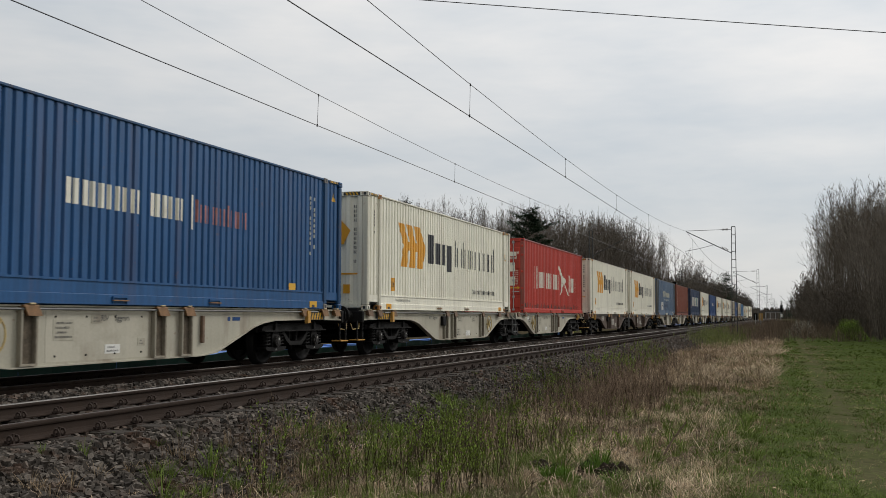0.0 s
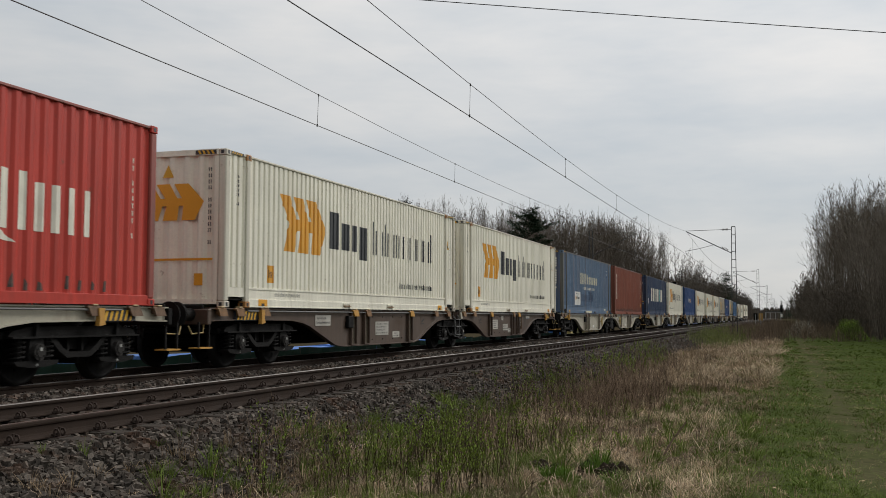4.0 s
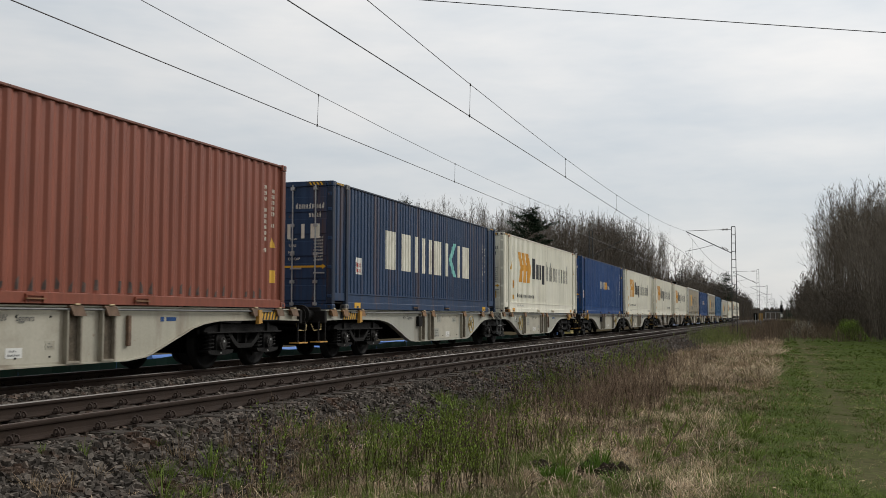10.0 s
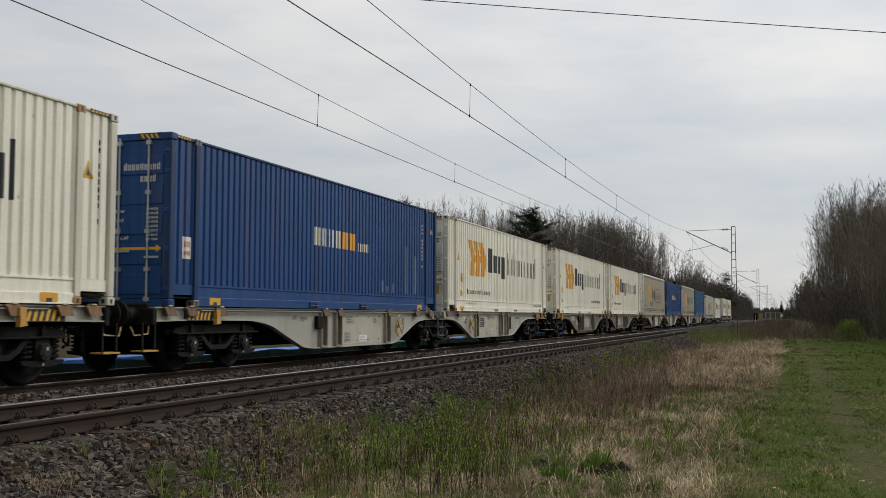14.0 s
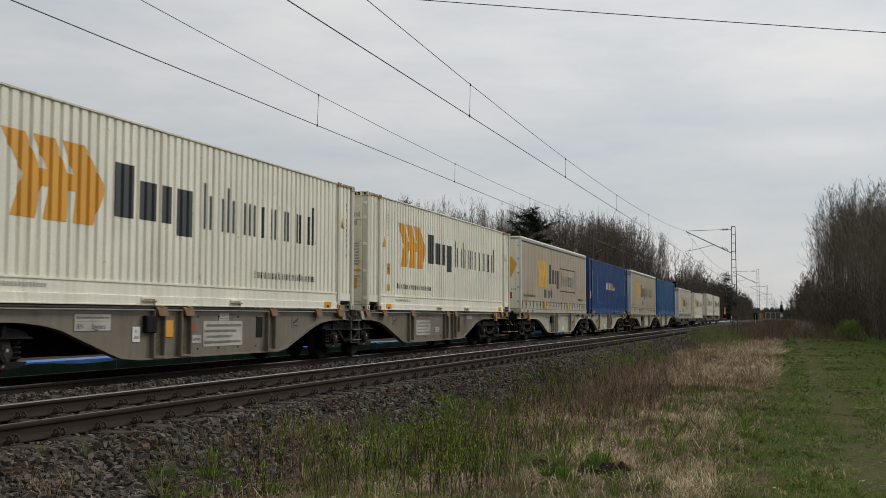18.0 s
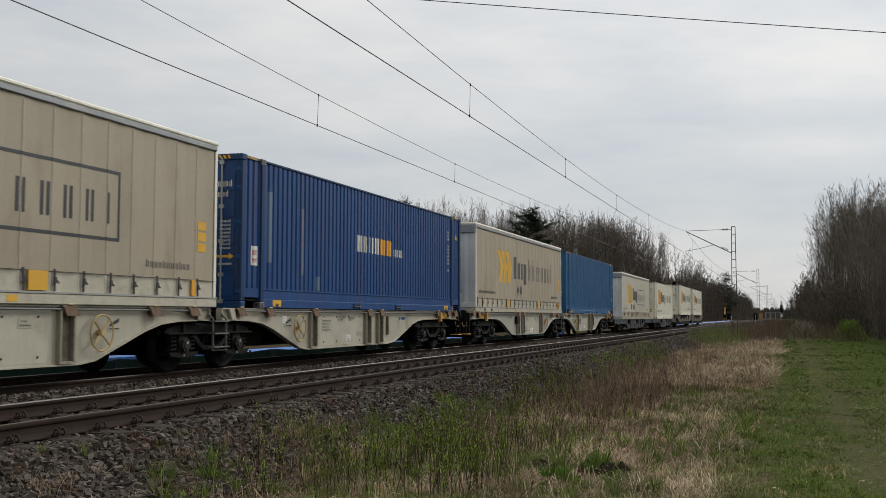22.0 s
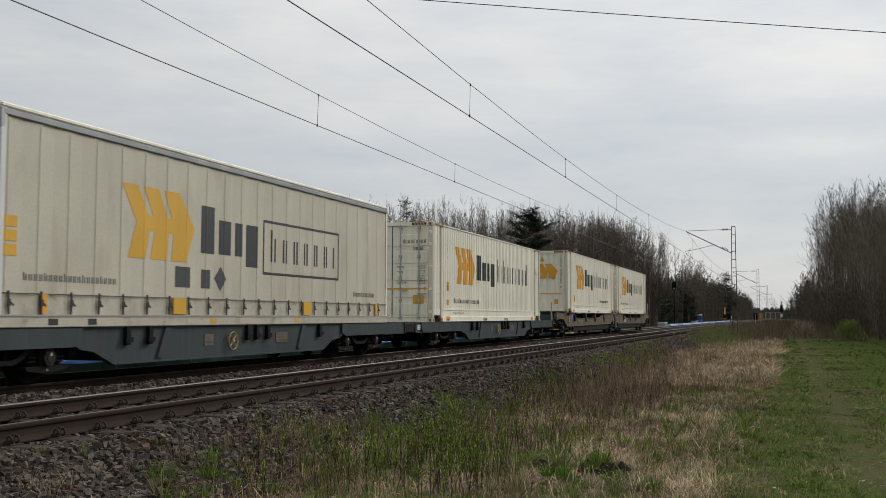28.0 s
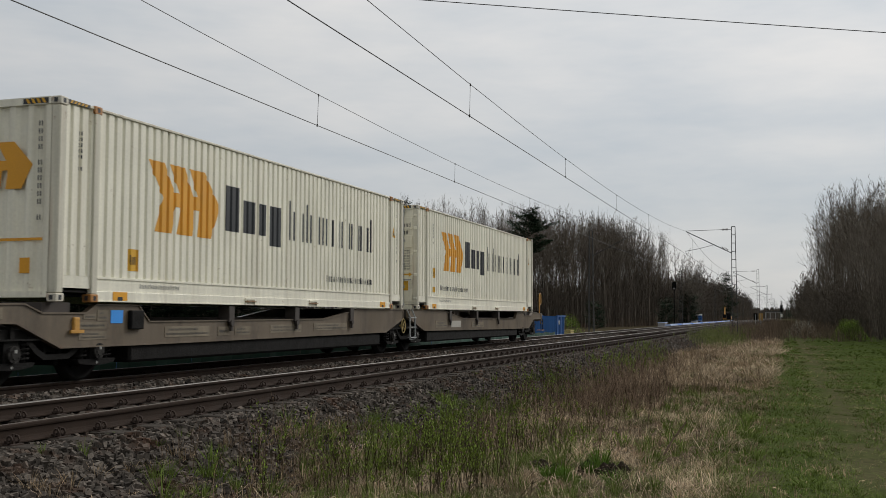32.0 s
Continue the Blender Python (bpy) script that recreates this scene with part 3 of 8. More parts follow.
    spots += [(rnd.uniform(17.5, 27.0), rnd.uniform(4.0, 5.4), rnd.uniform(0.4, 0.75), 0.12) for _ in range(44)]
    spots += [(rnd.uniform(12.0, 20.0), rnd.uniform(2.2, 4.8), rnd.uniform(0.25, 0.5), 0.1) for _ in range(26)]
    dead = [(rnd.uniform(7.2, 12.5), rnd.uniform(4.2, 5.6), rnd.uniform(0.25, 0.55), 0.08) for _ in range(46)]
    saplings("dead_stems", "dry dark weed stems at the ballast's foot", dead, "twig_red", 25, (2, 5), 0.0040, 3, lean=0.2)
    saplings("green_shoots", "upright dark stems with young green leaves", spots, "stem_dark", 5, (2, 5), 0.0050, 2, leaves=9, leaf=0.034, wide=0.15)
    spots = [(rnd.uniform(27.0, 44.0), rnd.uniform(4.2, 5.5), rnd.uniform(0.3, 0.6), 0.2) for _ in range(60)]
    saplings("ballast_weeds", "low green weeds at the ballast's foot", spots, "stem_dark", 15, (3, 6), 0.003, 2, leaves=12, leaf=0.04)
    # leafless brown thickets
    spots = [(rnd.gauss(20.5, 2.2), rnd.uniform(2.4, 4.0), rnd.uniform(0.55, 0.95), 0.16) for _ in range(105)]
    spots += [(rnd.uniform(16.5, 40.0), rnd.uniform(2.6, 5.1), rnd.uniform(0.35, 0.75), 0.22) for _ in range(130)]
    spots += [(rnd.uniform(8.5, 16.0), rnd.uniform(2.3, 5.1), rnd.uniform(0.3, 0.62), 0.09) for _ in range(46)]
    spots += [(rnd.uniform(13.0, 30.0), rnd.uniform(0.9, 2.6), rnd.uniform(0.2, 0.45), 0.16) for _ in range(40)]
    saplings("brown_shrubs", "leafless reddish-brown twig thicket", spots, "twig_red", 6, (3, 7), 0.0042, 5, lean=0.16)
    spots = [(rnd.uniform(58, 108), rnd.uniform(2.9, 5.4), rnd.uniform(0.45, 0.95), 0.5) for _ in range(210)]
    saplings("weed_thicket", "olive-green weeds along the ballast foot", spots, "olive", 8, (8, 14), 0.005, 3, leaves=3, leaf=0.05)
    spots = [(rnd.uniform(74, 125), rnd.uniform(0.2, 4.4), rnd.uniform(0.6, 1.3), 0.5) for _ in range(190)]
    spots += [(rnd.uniform(100, 300), rnd.uniform(-3.0, 4.2), rnd.uniform(0.9, 1.7), 0.9) for _ in range(150)]
    spots += [(rnd.uniform(80, 130), rnd.uniform(-4.8, -0.8), rnd.uniform(0.6, 1.5), 0.7) for _ in range(90)]
    saplings("verge_thicket", "low brown brush along the line", spots, "twig", 7, (6, 11), 0.0055, 4)


def build_litter():
    """A dead branch, turned soil and fallen leaves in the dry grass."""
    b = thing("dead_branch", "dead grey branch sticking out of the grass", "branch", at=(13.2, 1.5, ground_height(13.2, 1.5)))
    part("stem", tube(bmesh.new(), [(0, 0, -0.05), (0.05, -0.08, 0.15), (0.1, -0.16, 0.27), (0.12, -0.30, 0.46)], 0.011, 5), M["twig"], b)
    for p, q in (((0.05, -0.08, 0.15), (0.12, -0.22, 0.2)), ((0.1, -0.16, 0.27), (0.06, -0.1, 0.42)), ((0.1, -0.18, 0.3), (0.2, -0.33, 0.33)), ((0.11, -0.24, 0.38), (0.14, -0.18, 0.5))):
        part("twig", cyl(bmesh.new(), p, q, 0.006, 4, r2=0.002), M["twig"], b)
    rng = random.Random(9)
    for x, y in ((11.8, 2.66), (11.9, 2.1), (12.0, 1.95)):
        o = thing("soil_mound", "small mound of dark turned soil", "soil", at=(x, y, ground_height(x, y)))
        for _ in range(16):
            bm = bmesh.new()
            bmesh.ops.create_icosphere(bm, subdivisions=1, radius=rng.uniform(0.03, 0.075), matrix=Matrix.Translation((rng.gauss(0, 0.11), rng.gauss(0, 0.11), rng.uniform(0.0, 0.07))))
            for v in bm.verts:
                v.co += Vector((rng.gauss(0, 0.008), rng.gauss(0, 0.008), rng.gauss(0, 0.008)))
            part("clod", bm, M["soil"], o)
    v, f = [], []
    for _ in range(260):
        x, y = 6.5 * (45 / 6.5) ** rng.random(), rng.uniform(-4.5, 4.4)
        c = Vector((x, y, ground_height(x, y) + rng.uniform(0.03, 0.09)))
        t = rng.uniform(0, 6.28)
        w = Vector((math.cos(t), math.sin(t), rng.uniform(-0.3, 0.5))) * rng.uniform(0.02, 0.045)
        m = Vector((-w.y, w.x, rng.uniform(-0.01, 0.01))) * 0.5
        k = len(v)
        v += [tuple(c), tuple(c + w * 0.5 + m), tuple(c + w), tuple(c + w * 0.5 - m)]
        f.append((k, k + 1, k + 2, k + 3))
    stuff_mesh("fallen_leaves", v, f, M["straw"], "dry fallen leaves scattered in the grass", "leaves")


M["soil"] = material("turned_soil", (0.028, 0.021, 0.015), rough=0.95, var=0.3, scale=9, spec=0.05)
build_ground()
build_tracks()
build_ballast()
build_verge()
build_litter()


# ---- containers ----
WIDE = 2.51
GROWN = 1.011       # the boxes against the rest of the place


def waves(x0, x1, pitch=0.278, deep=0.042, cut=(0.27, 0.50, 0.77)):
    """Break points (x, depth) of a trapezoid corrugation from x0 to x1; cut: where the groove starts, bottoms and rises."""
    n = max(1, round((x1 - x0) / pitch))
    p = (x1 - x0) / n
    pts = []
    for i in range(n):
        a = x0 + i * p
        pts += [(a, 0.0), (a + cut[0] * p, 0.0), (a + cut[1] * p, deep), (a + cut[2] * p, deep)]
    return pts + [(x1, 0.0)]


def wave_panel(pts, y, z0, z1, sign=1, axis="x", thick=0.02):
    """A corrugated sheet along x at depth y (or along y at depth x), with a back."""
    bm = bmesh.new()
    put = (lambda a, d, z: (a, y + sign * d, z)) if axis == "x" else (lambda a, d, z: (y + sign * d, a, z))
    rows = [[bm.verts.new(put(a, d + e, z)) for a, d in pts] for e, z in ((0, z0), (0, z1), (thick, z1), (thick, z0))]
    for r, q in zip(rows, rows[1:] + rows[:1]):
        for i in range(len(pts) - 1):
            bm.faces.new((r[i], r[i + 1], q[i + 1], q[i]))
    bmesh.ops.recalc_face_normals(bm, faces=bm.faces)
    return bm


def clip_x(poly, lo, hi):
    for keep, edge in ((1, lo), (-1, hi)):
        out = []
        for (ax, az), (bx, bz) in zip(poly, poly[1:] + poly[:1]):
            ina, inb = keep * (ax - edge) >= -1e-9, keep * (bx - edge) >= -1e-9
            if ina:
                out.append((ax, az))
            if ina != inb:
                k = (edge - ax) / (bx - ax)
                out.append((edge, az + k * (bz - az)))
        poly = out
        if len(poly) < 3:
            return []
    return poly


def rect(x0, x1, z0, z1):
    return [(x0, z0), (x1, z0), (x1, z1), (x0, z1)]


def on_side(polys, pts, y):
    """Convex shapes printed on a corrugated side, following its folds."""
    bm = bmesh.new()
    xs, ds = [p[0] for p in pts], [p[1] for p in pts]
    for poly in polys:
        lo, hi = min(p[0] for p in poly), max(p[0] for p in poly)
        cuts = [lo] + [x for x in xs if lo < x < hi] + [hi]
        for a, b in zip(cuts, cuts[1:]):
            piece = clip_x(poly, a, b)
            clean = [p for i, p in enumerate(piece) if math.dist(p, piece[i - 1]) > 1e-5]
            if b - a > 1e-5 and len(clean) > 2:
                bm.faces.new([bm.verts.new((x, y - 0.004 + float(np.interp(x, xs, ds)), z)) for x, z in clean])
    bmesh.ops.remove_doubles(bm, verts=bm.verts, dist=1e-4)
    return bm


def printed(polys, pts, y):
    """Names and marks on a side: set by their distance from the box's middle, whatever its size."""
    c = 6.858 if pts[-1][0] > 13 else 6.096
    return on_side([[(c + (a - c) / GROWN, b / GROWN) for a, b in poly] for poly in polys], pts, y)


def load(ob, x, z, L):
    """Puts a box on the train, its length and width shared out evenly about its middle."""
    ob.scale = (GROWN, GROWN, GROWN)
    MOVERS.append((ob, x - (GROWN - 1) * L / 2, TOUCH - (GROWN - 1) * WIDE / 2, z))


def on_end(polys, x=-0.004):
    bm = bmesh.new()
    for poly in polys:
        bm.faces.new([bm.verts.new((x, y, z)) for y, z in poly])
    return bm


def hollow(x0, x1, z0, z1, w):
    return [rect(x0, x0 + w, z0, z1), rect(x1 - w, x1, z0, z1), rect(x0 + w, x1 - w, z0, z0 + w), rect(x0 + w, x1 - w, z1 - w, z1)]


def stems(x0, x1, z0, z1, spec, w):
    """A row of plain upright bars in the rhythm of a thin word: one figure a sign, its number of bars; + is a taller one."""
    room = {"1": 1, "2": 2.4, "3": 3.6, "+": 1}
    k, x, out = (x1 - x0) / sum(room[c] for c in spec), x0, []
    for c in spec:
        n = {"1": 1, "2": 2, "3": 3, "+": 1}[c]
        wide = room[c] * k
        top = z1 if c == "+" else z0 + (z1 - z0) * 0.74
        for i in range(n):
            xa = x + (0.14 * k if n > 1 else wide / 2 - w / 2) + (i * (wide - 0.28 * k - w) / (n - 1) if n > 1 else 0)
            out.append(rect(xa, xa + w, z0, top))
        x += wide
    return out


def pair(x0, x1, z0, z1, w):
    """Two plain upright bars."""
    return [rect(x0, x0 + w, z0, z1), rect(x1 - w, x1, z0, z1)]


def pairs(x0, x1, z0, z1, n, w, fill=0.72, rest=1.0):
    """A row of n pairs of bars in the rhythm of a word, each a list of shapes."""
    p = (x1 - x0) / n
    return [pair(x0 + (i + (1 - fill) / 2) * p, x0 + (i + (1 + fill) / 2) * p, z0, z0 + (z1 - z0) * (1.0 if i == 0 else rest), w) for i in range(n)]


def small_print(x0, x1, z0, z1, n):
    """A line of small print: each sign two slim uprights."""
    p, out = (x1 - x0) / n, []
    for i in range(n):
        top = z1 if i % 4 else z0 + (z1 - z0) * 1.25
        a, w = x0 + i * p, 0.19 * p
        out += [rect(a, a + w, z0, top), rect(a + 0.42 * p, a + 0.42 * p + w, z0, z1)]
    return out


def serial(x, z0, z1, n, w=0.07):
    """A column of small plain signs where a serial number stands."""
    p, out = (z1 - z0) / n, []
    for i in range(n):
        if i not in (1, 8):
            a, b = z0 + i * p, z0 + (i + 0.66) * p
            out += [rect(x, x + 0.30 * w, a, b), rect(x + 0.62 * w, x + 0.92 * w, a, b)]
    return out


def chevrons(x0, x1, z0, z1):
    """Three arrow shapes joined along their middle, parted above and below by slanting slits."""
    fx, fz = (x1 - x0) / 2.12, (z1 - z0) / 1.16
    zm, slit, half = z0 + 0.58 * fz, 0.15, 0.12
    out = []
    for s, z, first, step, wide in ((1, z1, 0.0, 0.61, 0.49), (-1, z0, 0.20, 0.645, 0.45)):
        k = half / 0.58
        for i in range(3):
            m, edge = 0.44 + 0.56 * i, first + step * i
            e = 0.68 if i == 2 else 0.56
            after_m, after_edge = m + e, edge + (wide if i == 2 else step)
            a0, a1 = m + (edge - m) * k, after_m + (after_edge - after_m) * k
            gap = 0.0 if i == 2 else slit
            band = [(m, zm), (m + e, zm), (a1, zm + s * half * fz), (a0, zm + s * half * fz)]
            arm = [(a0, zm + s * half * fz), (a1 - gap, zm + s * half * fz), (after_edge - gap, z), (edge, z)]
            for q in (band, arm):
                q = [(x0 + u * fx, v) for u, v in q]
                out.append(q if s > 0 else q[::-1])
    return out


LETTERED = {}


def words(name, body, size, mat, parent, m, label=""):
    """A printed word or number in the built-in font, as a flat mesh under parent."""
    if (body, size, mat) not in LETTERED:
        cu = bpy.data.curves.new(name, "FONT")
        cu.body, cu.size, cu.extrude, cu.resolution_u = body, size, 0.0, 3
        tmp = new(name, cu)
        me = bpy.data.meshes.new_from_object(tmp.evaluated_get(bpy.context.evaluated_depsgraph_get()))
        bpy.data.objects.remove(tmp)
        me.materials.append(M[mat])
        LETTERED[(body, size, mat)] = me
    ob = part(name, LETTERED[(body, size, mat)], None, parent, label, kind="stuff" if len(body) > 3 else "")
    ob.matrix_basis = m
    return ob


def end_words(name, body, size, mat, parent, y, z, x=0.005):
    """Words on the leading end, read from in front."""
    return words(name, body, size, mat, parent, Matrix.Translation((x, y, z)) @ Matrix.Rotation(radians(-90), 4, "Z") @ Matrix.Rotation(radians(90), 4, "X"))


CASTINGS = {}


def casting_mesh(mat):
    if mat not in CASTINGS:
        bm = boxed(0, 0.178, 0, 0.162, 0, 0.118, bevel=0.012)
        box(bm, 0.06, 0.118, -0.003, 0.004, 0.028, 0.092, mi=1)
        box(bm, -0.003, 0.004, 0.05, 0.112, 0.028, 0.092, mi=1)
        CASTINGS[mat] = mesh_of("corner_casting", bm, [M[mat], M["black"]])
    return CASTINGS[mat]


def stripes(z0, z1, y0, y1, n=7):
    out = []
    p = (y1 - y0) / n
    for i in range(n):
        out.append([(y0 + i * p, z0), (y0 + (i + 0.5) * p, z0), (y0 + (i + 0.95) * p, z1), (y0 + (i + 0.45) * p, z1)])
    return out


def door_end(mat, L, H, W, ob):
    """Two door leaves with lock rods, handles and hinges on the end that leads."""
    for k, (y0, y1) in enumerate(((0.10, W / 2 - 0.012), (W / 2 + 0.012, W - 0.10))):
        bm = boxed(0.03, 0.06, y0, y1, 0.14, H - 0.12)
        for i in range(5):
            za, zb = 0.20 + i * 0.50, 0.20 + i * 0.50 + 0.34
            box(bm, 0.012, 0.03, y0 + 0.06, y1 - 0.06, za, min(zb, H - 0.2), bevel=0.008)
        leaf = part("door", bm, M[mat], ob, "ribbed steel door leaf")
        for yy in ((0.28, 0.78) if k == 0 else (0.42, 0.92)):
            bm = bmesh.new()
            yr = y0 + yy * (y1 - y0)
            cyl(bm, (-0.012, yr, 0.08), (-0.012, yr, H - 0.07), 0.017, 8)
            for z in (0.12, 0.62, 1.25, 1.9, H - 0.16):
                box(bm, -0.035, 0.03, yr - 0.045, yr + 0.045, z - 0.035, z + 0.035)
            box(bm, -0.05, -0.03, yr - 0.24, yr + 0.03, 0.80 + 0.1 * (yy > 0.5), 0.835 + 0.1 * (yy > 0.5))
            part("lock_rod", bm, M["galv"], leaf, "galvanised lock rod with handle")
        ye = y0 - 0.03 if k == 0 else y1 + 0.03
        for z in (0.3, 0.95, 1.6, 2.25, 2.6):
            part("hinge", boxed(-0.012, 0.03, ye - 0.05, ye + 0.05, z - 0.04, z + 0.04, bevel=0.01), M[mat], leaf)
    part("gasket", boxed(0.02, 0.034, W / 2 - 0.012, W / 2 + 0.012, 0.14, H - 0.12), M["black"], ob)
    bm = boxed(0.0, 0.09, 0.16, W - 0.16, 0.0, 0.13)
    part("door_sill", bm, M[mat], ob)
    part("door_header", boxed(0.0, 0.09, 0.16, W - 0.16, H - 0.11, H), M[mat], ob)
    ink = "black" if mat == "white" else "letter"
    part("code_plate", on_end(small_print(0.22, 0.95, H - 0.62, H - 0.52, 9) + small_print(0.3, 0.62, H - 0.82, H - 0.72, 4), 0.009), M[ink], ob)
    for i, word in enumerate(("MGW", "TARE", "NET", "CU.CAP")):
        end_words("weight_word", word, 0.085, ink, ob, 1.10, 1.56 - 0.15 * i, 0.007)
    lines = []
    for i in range(8):
        z = 1.60 - 0.072 * i
        lines += small_print(0.24, 0.48, z, z + 0.04, 5)
    part("weight_table", on_end(lines, 0.007), M[ink], ob)
    arrow = [rect(0.26, W - 0.3, 0.94, 0.985), [(0.16, 0.962), (0.26, 0.90), (0.26, 1.025)]]
    part("arrow_stripe", on_end(arrow, 0.0065), M["yellow"], ob)


def front_end(mat, H, W, ob):
    """A corrugated front wall with broad corner posts."""
    part("end_wall", wave_panel(waves(0.16, W - 0.16, 0.31, 0.045), 0.02, 0.14, H - 0.1, 1, "y"), M[mat], ob)
    bm = boxed(0.0, 0.09, 0.16, W - 0.16, 0.06, 0.15)
    part("end_sill", bm, M[mat], ob)
    part("end_header", boxed(0.0, 0.09, 0.16, W - 0.16, H - 0.105, H), M[mat], ob)
    part("serial_print", on_end(serial(0.30, 1.15, H - 0.3, 13), 0.012), M["black" if mat == "white" else "letter"], ob)


def box_container(label, mat, L, x, z, doors, long45=True, front=None):
    """A corrugated steel container; its local origin is the low front corner on the near side."""
    post = mat + "_worn" if mat + "_worn" in M else mat
    corner = casting_mesh("rusty_white" if mat == "white" else mat)
    inner = casting_mesh("rusty_orange" if mat in ("white", "teal") else "casting")
    H, W = 2.896, WIDE
    ob = thing("freight_container", label, "container", "containers on the train")
    low = 0.37 if long45 else 0.17
    pts = waves(0.13, L - 0.13, 0.205, 0.034, (0.60, 0.70, 0.87)) if long45 else waves(0.13, L - 0.13, 0.278, 0.030)
    part("side_wall", wave_panel(pts, 0.035, low, H - 0.055, 1), M[mat], ob)
    part("side_wall", wave_panel(pts, W - 0.035, low, H - 0.07, -1), M[mat], ob)
    part("roof", roof_sheet(L, W, H), M[mat], ob)
    if not long45:
        rnd = random.Random(int(L * 10 + abs(x)))
        marks = []
        for i in range(40):
            xa = 0.35 + 0.278 * i + rnd.uniform(-0.02, 0.02)
            if xa < L - 0.5 and rnd.random() < 0.8:
                za = rnd.uniform(0.18, 0.22)
                marks.append([(xa, za), (xa + rnd.uniform(0.05, 0.10), za), (xa + 0.07, za + rnd.uniform(0.08, 0.22)), (xa + 0.015, za + rnd.uniform(0.06, 0.2))])
        part("scuff_mark", on_side(marks, pts, 0.0365), M["scuff"], ob)
    part("floor", boxed(0.1, L - 0.1, 0.07, W - 0.07, 0.14, 0.17), M["iron"], ob)
    for y0, y1 in ((0.015, 0.10), (W - 0.10, W - 0.015)):
        part("top_rail", boxed(0.15, L - 0.15, y0, y1, H - 0.058, H - 0.012, bevel=0.01), M[post], ob)
        a, b = (0.80, L - 0.80) if long45 else (0.15, L - 0.15)
        bm = prism(bmesh.new(), [(y0 - 0.012, 0.012), (y1, 0.012), (y1, 0.168), (y0 + 0.008, 0.168), (y0, 0.16), (y0, 0.03), (y0 - 0.012, 0.03)], a, b, axis="x")
        if long45:
            part("rail_web", boxed(a, b, y0 + 0.02, y1, 0.17, low + 0.005), M[mat], ob)
            part("rail_lip", boxed(a, b, y0 + 0.005, y1 + 0.002, low - 0.02, low + 0.012), M[mat], ob)
            for p, q in ((0.15, a - 0.002), (b + 0.002, L - 0.15)):
                part("end_rail", boxed(p, q, y0 + 0.02, y1, 0.20, low + 0.005), M[mat], ob)
        part("bottom_rail", bm, M[mat], ob)
    for xe in (0.0, L - 0.16):
        for ye in (0.0, W - 0.15):
            part("corner_post", boxed(xe, xe + 0.16, ye, ye + 0.15, 0.118, H - 0.118, bevel=0.02), M[post], ob)
            for ze in (0.0, H - 0.118):
                c = part("corner_casting", corner, None, ob)
                c.matrix_basis = Matrix.Translation((xe - 0.004 if xe == 0 else xe - 0.01, ye - 0.006, ze))
    if long45:
        for xe in (0.762, L - 0.762 - 0.178):
            for ye in (-0.004,):
                part("inner_post", boxed(xe + 0.02, xe + 0.158, ye + 0.006, ye + 0.09, 0.118, H - 0.10, bevel=0.012), M[post], ob)
                for ze in (0.0, H - 0.118):
                    c = part("corner_casting", inner, None, ob)
                    c.matrix_basis = Matrix.Translation((xe, ye, ze))
    for xe in (L * 0.40, L * 0.60):
        bm = boxed(xe - 0.18, xe + 0.18, -0.012, 0.02, 0.115, 0.14)
        box(bm, xe - 0.19, xe + 0.19, -0.034, 0.0, 0.068, 0.086, mi=1)
        box(bm, xe - 0.18, xe - 0.16, -0.01, 0.02, 0.02, 0.115)
        box(bm, xe + 0.16, xe + 0.18, -0.01, 0.02, 0.02, 0.115)
        part("fork_pocket", bm, [M[mat], M["lock_orange"]], ob)
    part("end_wall", boxed(L - 0.06, L - 0.03, 0.1, W - 0.1, 0.1, H - 0.1), M[mat], ob)
    if doors:
        door_end(mat, L, H, W, ob)
    else:
        front_end(front or mat, H, W, ob)
    if long45:
        for xa in (0.22, L - 0.62):
            part("stripe_ground", on_side([rect(xa - 0.03, xa + 0.45, H - 0.066, H - 0.014)], [(0, -0.02), (L, -0.02)], 0.0365), M["black"], ob)
            part("warning_stripe", on_side(stripes(H - 0.062, H - 0.018, xa, xa + 0.40, 5), [(0, -0.02), (L, -0.02)], 0.035), M["yellow"], ob)
        for ya in (0.2, W - 0.64):
            part("stripe_ground", on_end([rect(ya, ya + 0.44, H - 0.095, H - 0.015)], -0.002), M["black"], ob)
        part("warning_stripe", on_end(stripes(H - 0.09, H - 0.02, 0.24, 0.6, 4) + stripes(H - 0.09, H - 0.02, W - 0.6, W - 0.24, 4), -0.004), M["yellow"], ob)
        for xa in (1.30, L - 1.62):
            part("lift_mark", on_side([rect(xa, xa + 0.36, 0.035, 0.165)], [(0, 0), (L, 0)], 0.014), M["orange" if mat == "white" else "yellow"], ob)
            part("lift_slot", on_side([rect(xa + 0.12, xa + 0.24, 0.036, 0.09)], [(0, 0), (L, 0)], 0.011), M["black"], ob)
    load(ob, x, z, L)
    return ob, pts


def roof_sheet(L, W, H):
    bm = bmesh.new()
    pts = waves(0.1, L - 0.1, 0.30, 0.02)
    a = [bm.verts.new((x, 0.06, H - 0.03 - d)) for x, d in pts]
    b = [bm.verts.new((x, W - 0.06, H - 0.03 - d)) for x, d in pts]
    for i in range(len(pts) - 1):
        bm.faces.new((a[i], a[i + 1], b[i + 1], b[i]))
    return bm


